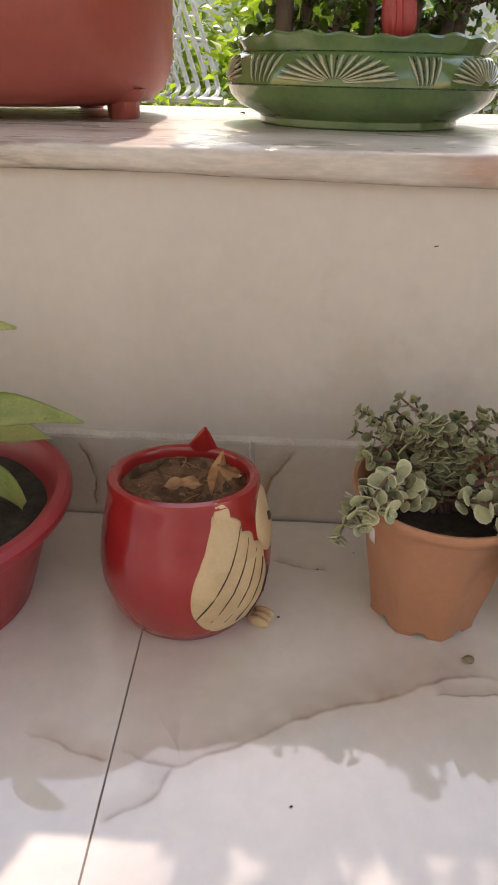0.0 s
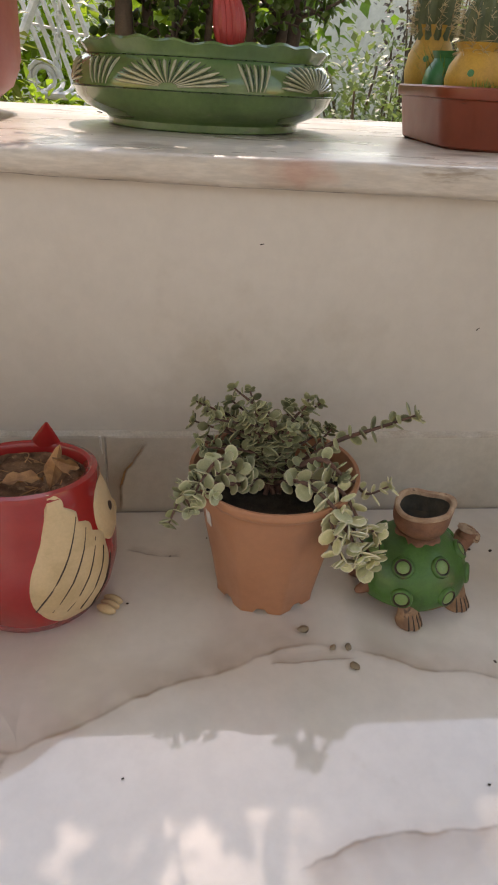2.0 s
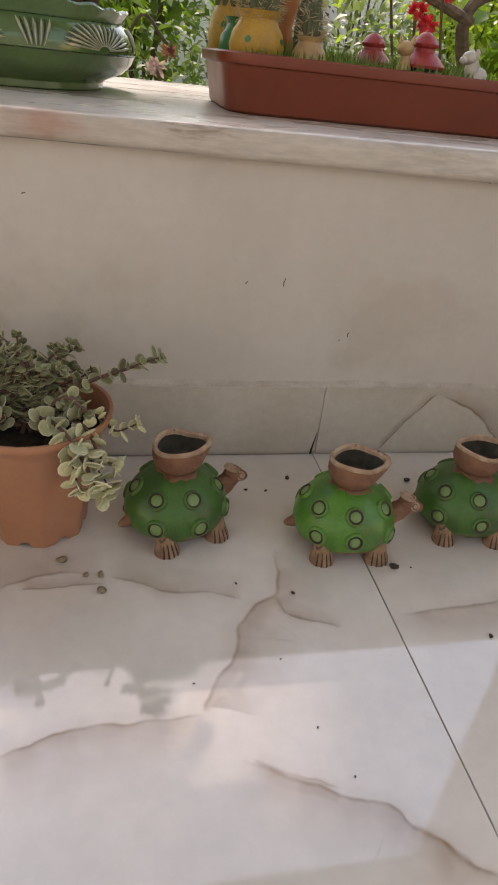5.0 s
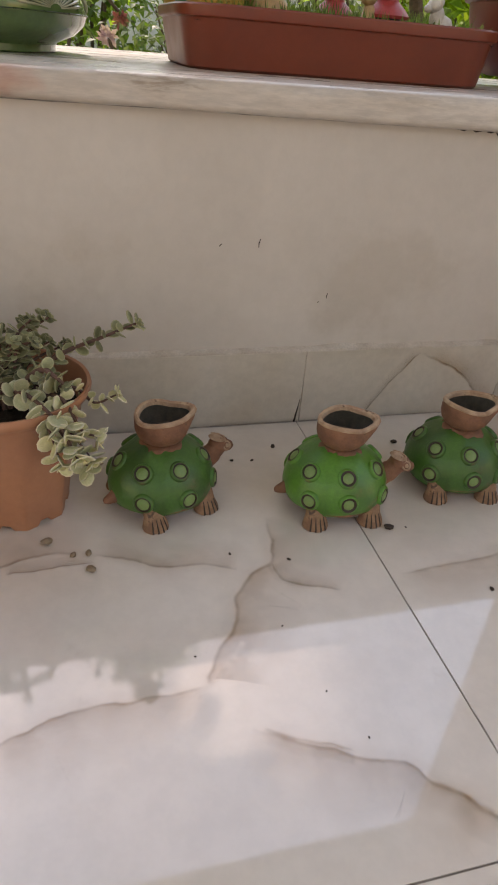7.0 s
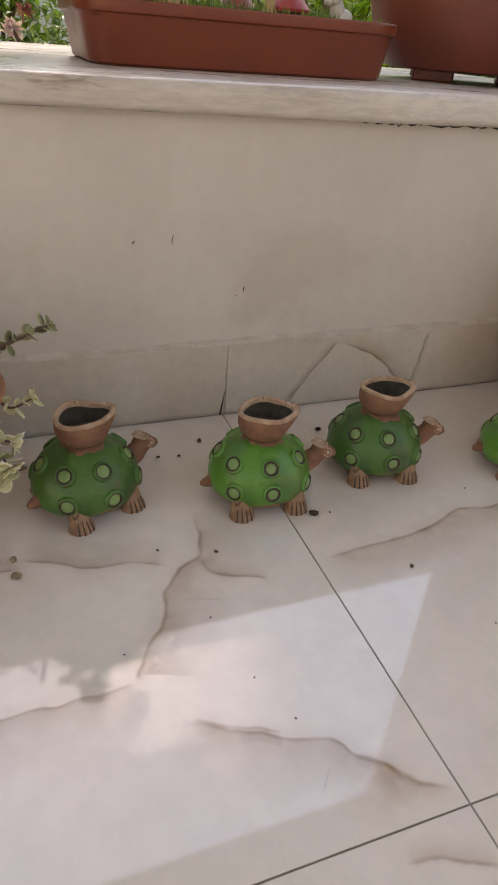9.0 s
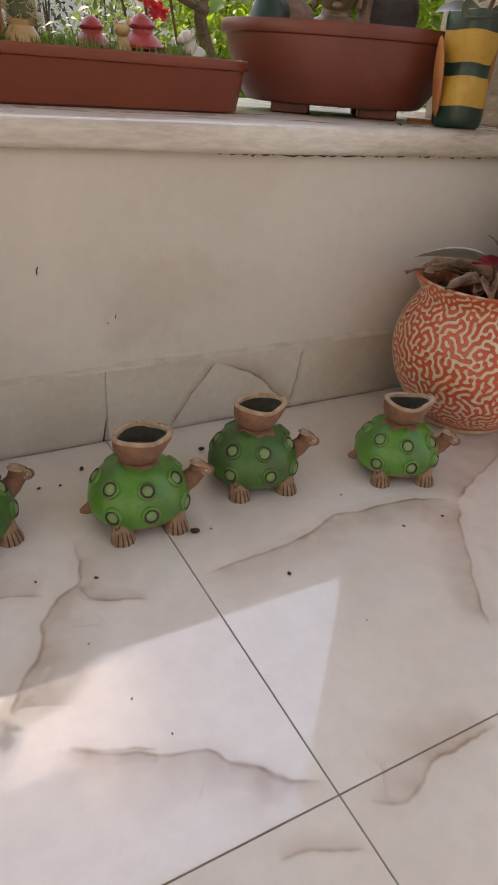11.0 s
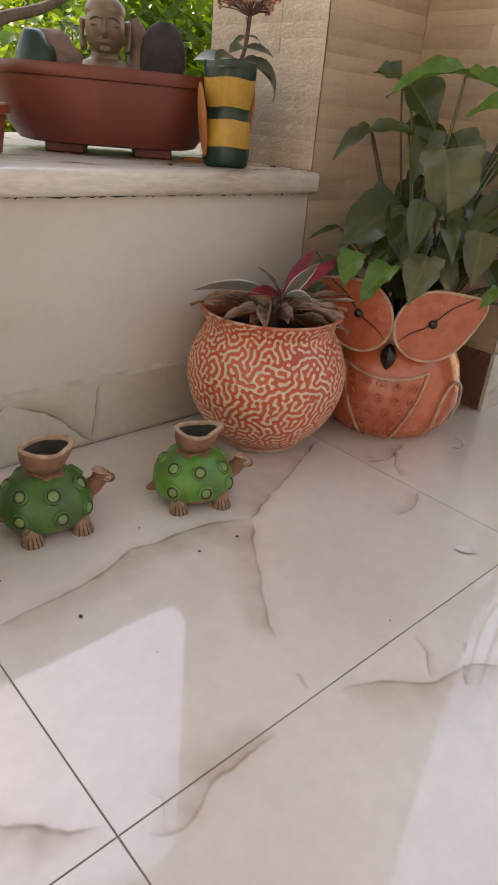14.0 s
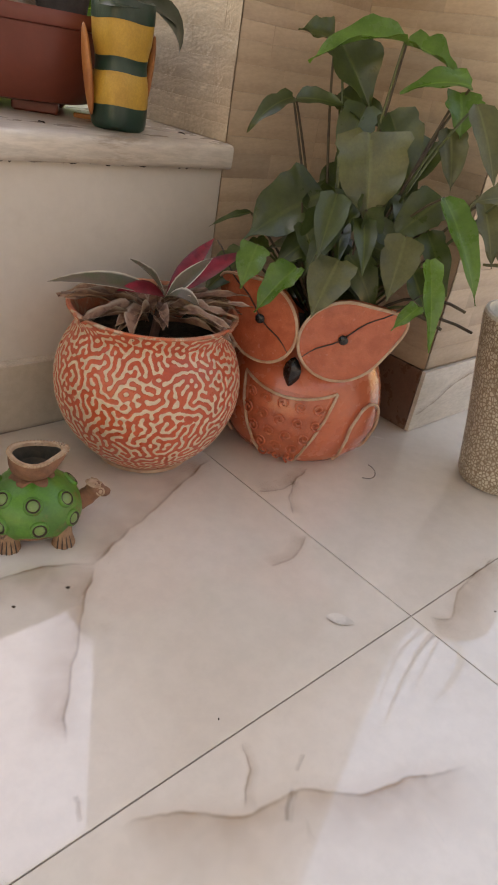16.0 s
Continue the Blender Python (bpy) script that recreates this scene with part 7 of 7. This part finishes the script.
def bee_pot():
    root = thing("striped_pot", pose(1.566, 0.054, SILL_Z, 0, 0, -38) @ Matrix.Diagonal((0.78, 0.78, 1.02, 1)), "small bottle-green and ochre striped clay pot with orange wings", "pot")
    prof = [(0.036, 0.0), (0.0415, 0.004), (0.0435, 0.012), (0.0440, 0.028), (0.0442, 0.042), (0.0428, 0.056), (0.0395, 0.068), (0.0388, 0.076), (0.0405, 0.084), (0.0445, 0.098), (0.0462, 0.11), (0.0468, 0.122), (0.047, 0.132), (0.046, 0.141)]

    def sq(a, r, z):
        return r * (1 + 0.06 * math.cos(4 * a)), z + 0.0012 * math.sin(3 * a)

    def band(z0, z1, grow=0.0):
        n = 7
        return [(on_lathe(prof, z0 + (z1 - z0) * i / n) + grow, z0 + (z1 - z0) * i / n) for i in range(n + 1)]
    part("base_band", Soup().lathe([(0.0, 0.0), (0.034, 0.0)] + band(0.0, 0.0285, 0.0004), 48, wob=sq), M_DKGREEN, root, "bottle-green base")
    part("ochre_band", Soup().lathe(band(0.0285, 0.0665), 48, wob=sq), M_YELLOW, root, "ochre band")
    part("waist_band", Soup().lathe(band(0.0655, 0.0815, 0.0006), 48, wob=sq), M_DKGREEN, root, "bottle-green waist band")
    part("ochre_band", Soup().lathe(band(0.0815, 0.1205), 48, wob=sq), M_YELLOW, root, "ochre band")
    part("rim_band", Soup().lathe(band(0.1195, 0.141, 0.0006) + [(0.043, 0.1425), (0.039, 0.14), (0.038, 0.125), (0.0, 0.12)], 48, wob=sq), M_DKGREEN, root, "bottle-green rim")
    for sg in (1, -1):
        w = Soup().ball((0.0, sg * 0.052, 0.062), (0.014, 0.0065, 0.05), Matrix.Rotation(radians(sg * -10), 3, "X"), 12, 14)
        part("wing", w, M_TAN_ORANGE, root, "orange-brown folded wing").matrix_basis = pose(-0.004, 0, 0, 0, 0, -60)
    part("soil", soil_disc(0.038, 0.128, 0.003), M_DARKSOIL, root)
    pl_ = thing("kalanchoe_plant", pose(1.568, 0.058, SILL_Z + 0.128), "potted plant with dark fleshy leaves and a faded red flower head", "plant")
    st, lv, fl = Soup(), Soup(), Soup()
    top = V3(0.022, -0.012, 0.075)
    ln = spline([(0.008, -0.004, 0), (0.018, -0.01, 0.035), top], 6)
    st.tube(ln, 0.0032, 7)
    for k, (p, d, L_, W_, b_) in enumerate((((0.012, -0.01, 0.012), (-0.85, -0.45, 0.35), 0.058, 0.036, 0.9), ((0.014, -0.008, 0.016), (0.85, -0.5, 0.25), 0.058, 0.03, 1.2), ((0.022, -0.006, 0.02), (0.62, -0.72, 0.12), 0.08, 0.034, 1.9), ((0.018, -0.01, 0.035), (-0.75, -0.5, 0.3), 0.042, 0.016, 1.1),
                                         ((0.018, -0.01, 0.036), (0.8, -0.5, 0.2), 0.046, 0.017, 0.8), ((0.02, -0.01, 0.05), (0.75, -0.4, 0.35), 0.04, 0.007, 1.9), ((0.02, -0.01, 0.05), (-0.8, -0.4, 0.1), 0.035, 0.007, 1.2), ((0.02, -0.01, 0.055), (-0.3, -0.3, 0.8), 0.02, 0.008, 0.2), ((0.0, 0.01, 0.015), (-0.6, 0.6, 0.4), 0.05, 0.03, 0.9), ((0.01, 0.01, 0.012), (0.5, 0.8, 0.3), 0.05, 0.028, 1.0))):
        lv.leaf(p, d, (-0.2, -0.6, 1), L_ * 1.1, W_ * 1.35, b_, 0.18, 8, 0.7)
    for i in range(60):
        d = V3(random.gauss(0, 0.8), random.gauss(0, 0.8), rnd(0.35, 1.1))
        e = top + d.normalized() * rnd(0.028, 0.05)
        st.tube([top, (top + e) / 2 + V3(0, 0, 0.003), e], 0.0008, 4)
        fl.ball(e, (0.0024, 0.0024, 0.0045), rings=4, seg=6)
        if i % 3 == 0:
            for q in range(3):
                fl.mini(e, V3(rnd(-1, 1), rnd(-1, 1), 0.8).normalized(), V3(0, 0, 1), 0.007, 0.004)
    part("stem", st, M_STEM_RED, pl_)
    part("leaves", lv, mat("fleshy_dark_leaf", (0.075, 0.095, 0.055), (0.05, 0.065, 0.04), 40, 0.38, island=0.2), pl_, "dark fleshy leaves")
    part("flower_head", fl, M_FLOWER_DRY, pl_, "faded red and brown flower cluster")
    pg = Soup().box((-0.008, -0.004, 0), (0.008, 0.004, 0.075), 0.002)
    solid("plant_marker", pg, M_BLACK, "dark flat plant marker stuck behind the pot", "plant marker", pose(1.572, 0.118, SILL_Z + 0.09, 0, 28, -40))


big_red_pot()
green_bowl()
tray()
oval_bowl()
bee_pot()

# ---- small things on the floor and sill ----
for i, (x, y, r, h) in enumerate(((0.686, -0.202, 0.0065, 0.0032), (0.709, -0.225, 0.004, 0.0026), (0.723, -0.225, 0.0045, 0.0028), (0.724, -0.246, 0.006, 0.002), (0.74, -0.075, 0.006, 0.003))):
    solid("pebble", Soup().ball((0, 0, h * 0.9), (r * 0.88, r * 0.62, h * 0.85), rings=6, seg=10, rough=0.5, freq=90 + i * 7), M_PEBBLE_STONE, "small brown pebble lying on the tiles", "pebble", pose(x, y, 0.0004, 0, 0, 40 * i), group="pebbles by the pots")
for i, (x, y, r) in enumerate(((0.892, -0.088, 0.0026), (0.916, -0.091, 0.0024), (0.949, -0.065, 0.004), (0.854, -0.246, 0.0018), (0.908, -0.263, 0.0024), (1.106, -0.075, 0.0048), (0.878, -0.342, 0.0013), (1.086, -0.335, 0.003), (1.250, -0.318, 0.0022), (1.306, -0.321, 0.0024),
                               (1.219, -0.237, 0.0014), (0.893, -0.411, 0.0011), (0.91, -0.454, 0.0012), (1.045, -0.236, 0.0014), (1.026, -0.234, 0.006), (0.52, -0.16, 0.0016), (0.56, -0.09, 0.0013), (0.60, -0.06, 0.0012), (1.69, -0.60, 0.0016), (0.80, -0.36, 0.0012), (0.53, -0.34, 0.0012), (1.34, -0.53, 0.0012), (1.12, -0.42, 0.001))):
    solid("crumb", Soup().ball((0, 0, r * 0.35), (r, r * 0.6, r * 0.4), rings=5, seg=7, rough=0.5, freq=70 + i * 5), M_CRUMB, "tiny dark crumb of dirt on the tiles", "crumb", pose(x, y, 0.0004, 0, 0, 37 * i), group="crumbs on the floor")
hr = Soup().tube([(0.016 * math.cos(a), 0.021 * math.sin(a), 0.0008) for a in [-1.9 + k * 0.16 for k in range(20)]], 0.0004, 4)
solid("dry_fibre", hr, M_CRUMB, "thin curled dry fibre lying on the tiles", "fibre", pose(1.781, -0.325, 0.0004, 0, 0, -45))
fk = Soup().leaf((0, 0, 0.001), (1, 0, 0.05), (0, 0, 1), 0.024, 0.006, 0.2, 0.3, 5)
solid("petal", fk, M_FLAKE, "thin white dried petal on the tiles", "petal", pose(1.873, -0.262, 0.0006, 0, 0, -40))
fk = Soup().leaf((0, 0, 0.001), (1, 0, 0.03), (0, 0, 1), 0.034, 0.016, 0.15, 0.12, 6)
solid("petal", fk, M_FLAKE, "thin white dried petal on the tiles", "petal", pose(1.512, -0.497, 0.0006, 0, 0, -50))
for x, y, a in ((1.452, 0.05, 20), (1.664, 0.055, -10), (0.44, 0.52, 50)):
    solid("leaf_scrap", Soup().leaf((0, 0, 0.0015), (1, 0, 0.1), (0, 0, 1), 0.014, 0.007, 0.5, 0.5, 4), M_CRUMB, "dark dry leaf scrap on the sill", "leaf scrap", pose(x, y, SILL_Z, 0, 0, a))
solid("orange_stick", Soup().box((0, 0, 0), (0.05, 0.008, 0.006), 0.001), M_TAN_ORANGE, "small orange stick lying on the sill", "stick", pose(1.545, 0.135, SILL_Z, 0, 0, -20))

# ---- pieces: tiles, skirting, stone strips ----
def slab_mesh(name, sx, sy, sz, bevel, material):
    s = Soup().box((-sx / 2, -sy / 2, -sz), (sx / 2, sy / 2, 0), bevel)
    me = bpy.data.meshes.new(name)
    me.from_pydata(s.v, [], s.f)
    me.materials.append(material)
    return me


def piece(name, me, parent, loc):
    ob = new(name, me)
    ob.parent = parent
    ob.location = loc
    return ob


J = 0.0015
joints = [-2.61, -2.01, -1.41, -0.81, -0.21, 0.397, 0.998, 1.597, 2.197, 2.797, 3.397, 3.997, 4.597, 5.0]
for a, b in zip(joints, joints[1:]):
    w, x = b - a - J, (a + b) / 2
    cut, full = slab_mesh("floor_tile", w, 0.549 - J, 0.01, 0.0002, M_TILE), slab_mesh("floor_tile", w, 0.6 - J, 0.01, 0.0002, M_TILE)
    piece("tile", cut, floor, (x, -0.549 / 2, 0))
    if x > 2.2:
        piece("tile", slab_mesh("floor_tile", w, 0.3 - J, 0.01, 0.0002, M_TILE), floor, (x, 0.15, 0))
    for j in range(7):
        piece("tile", full, floor, (x, -0.549 - 0.6 * j - 0.3, 0))

skirting = structure("baseboard", Soup().box((-3, -0.0065, 0.0), (WALL_END, 0.0, 0.0985), 0), M_PLASTER, "marble skirting of long cut pieces with brown veins", "skirting")
xs_ = [-1.56, -1.05, -0.54, -0.025, 0.489, 1.0, 1.51, WALL_END]
for a, b in zip(xs_, xs_[1:]):
    s = Soup().box((a + 0.0009, -0.0082, 0.0006), (b - 0.0009, -0.0021, 0.0995), 0.0006)
    part("skirting_piece", s, M_SKIRT, skirting)
skirt_col = structure("baseboard_column", Soup().box((CX + 0.002, CY - 0.001, 0.0), (CE, CY + 0.004, 0.108), 0), M_GROUT, "pale marble skirting on the front of the column", "skirting")
part("skirting_piece", Soup().box((CX - 0.006, CY - 0.009, 0.0006), (CE, CY - 0.0012, 0.11), 0.0006), M_SKIRT2, skirt_col)
part("skirting_piece", Soup().box((CX - 0.007, CY - 0.0005, 0.0006), (CX - 0.0005, -0.001, 0.11), 0.0006), M_SKIRT_SHADE, skirt_col, "side skirting piece, browned for shade and the owl's reflected red")
part("skirting_piece", Soup().box((PX + 0.001, -0.007, 0.0006), (CX - 0.0075, -0.0005, 0.11), 0.0006), M_SKIRT_SHADE, skirt_col, "side skirting piece, browned for shade and the owl's reflected red")
sv2 = Soup()
vein(sv2, ((1.95, 0.03), (2.0, 0.045), (2.06, 0.075), (2.13, 0.088)), 0.0022, CY - 0.0094, 0.002, "xz")
tagged(mesh_object("column_skirting_veins", sv2, M_VEIN), "grey-brown veins in the column skirting", "veins", kind="structure")

random.seed(21)
STRIP = {}
STRIP_ROUGH = {}
for L_ in (0.06, 0.09, 0.13, 0.18):
    for H_ in (0.022, 0.028, 0.034):
        s = Soup()
        n = 6
        rows_ = []
        for i in range(n + 1):
            x = -L_ / 2 + L_ * i / n
            rows_.append([(x, 0.004, -H_ / 2), (x, -0.0016, -H_ / 2 + 0.0001), (x, -0.0017 + 0.0003 * noise.noise(V3(x * 40, H_ * 90, 0)), -H_ / 2 + 0.004), (x, -0.0017 + 0.0004 * noise.noise(V3(x * 40, 3, H_ * 99)), 0.001), (x, -0.0017, H_ / 2 - 0.003), (x, -0.0016, H_ / 2 - 0.0001), (x, 0.004, H_ / 2)])
        s.grid(rows_)
        me = bpy.data.meshes.new("stone_strip")
        me.from_pydata(s.v, [], s.f)
        me.shade_smooth()
        me.set_sharp_from_angle(angle=radians(35))
        me.materials.append(M_STONE)
        STRIP[(L_, H_)] = me
        me = me.copy()
        me.materials[0] = M_STONE_ROUGH
        STRIP_ROUGH[(L_, H_)] = me


def clad(parent, origin, along, length, z0, z1, turn, kind=None):
    """Rows of stone strips over a face; the last strip of a row is narrowed to fit."""
    z = z0
    while z < z1 - 0.01:
        H_ = random.choice((0.022, 0.028, 0.034))
        u = 0.0
        while u < length - 0.004:
            L_ = random.choice((0.06, 0.09, 0.13, 0.18))
            k = 1.0
            if u + L_ > length - 0.03:
                k = (length - u) / L_
            ob = new("stone_strip", (kind or STRIP)[(L_, H_)])
            ob.parent = parent
            c = Vector(origin) + Vector(along) * (u + L_ * k / 2)
            ob.matrix_basis = Matrix.Translation((c.x, c.y, z + H_ / 2)) @ pose(0, rnd(-0.0004, 0.0003), 0, 0, 0, turn) @ Matrix.Diagonal((k * (1 - 0.001 / (L_ * k)), 1, 1, 1))
            u += L_ * k
        z += H_


clad(pillar, (PX, 0.28, 0), (0, -1, 0), 0.2817, SILL_Z + 0.001, 1.0, -90, STRIP_ROUGH)
clad(pillar, (PX, 0, 0), (1, 0, 0), CX - PX - 0.001, 0.112, 1.0, 0)
clad(column, (CX, -0.002, 0), (0, -1, 0), 0.2697, 0.112, 1.0, -90)
clad(column, (CX + 0.001, CY, 0), (1, 0, 0), CE - CX - 0.001, 0.112, 1.0, 0)
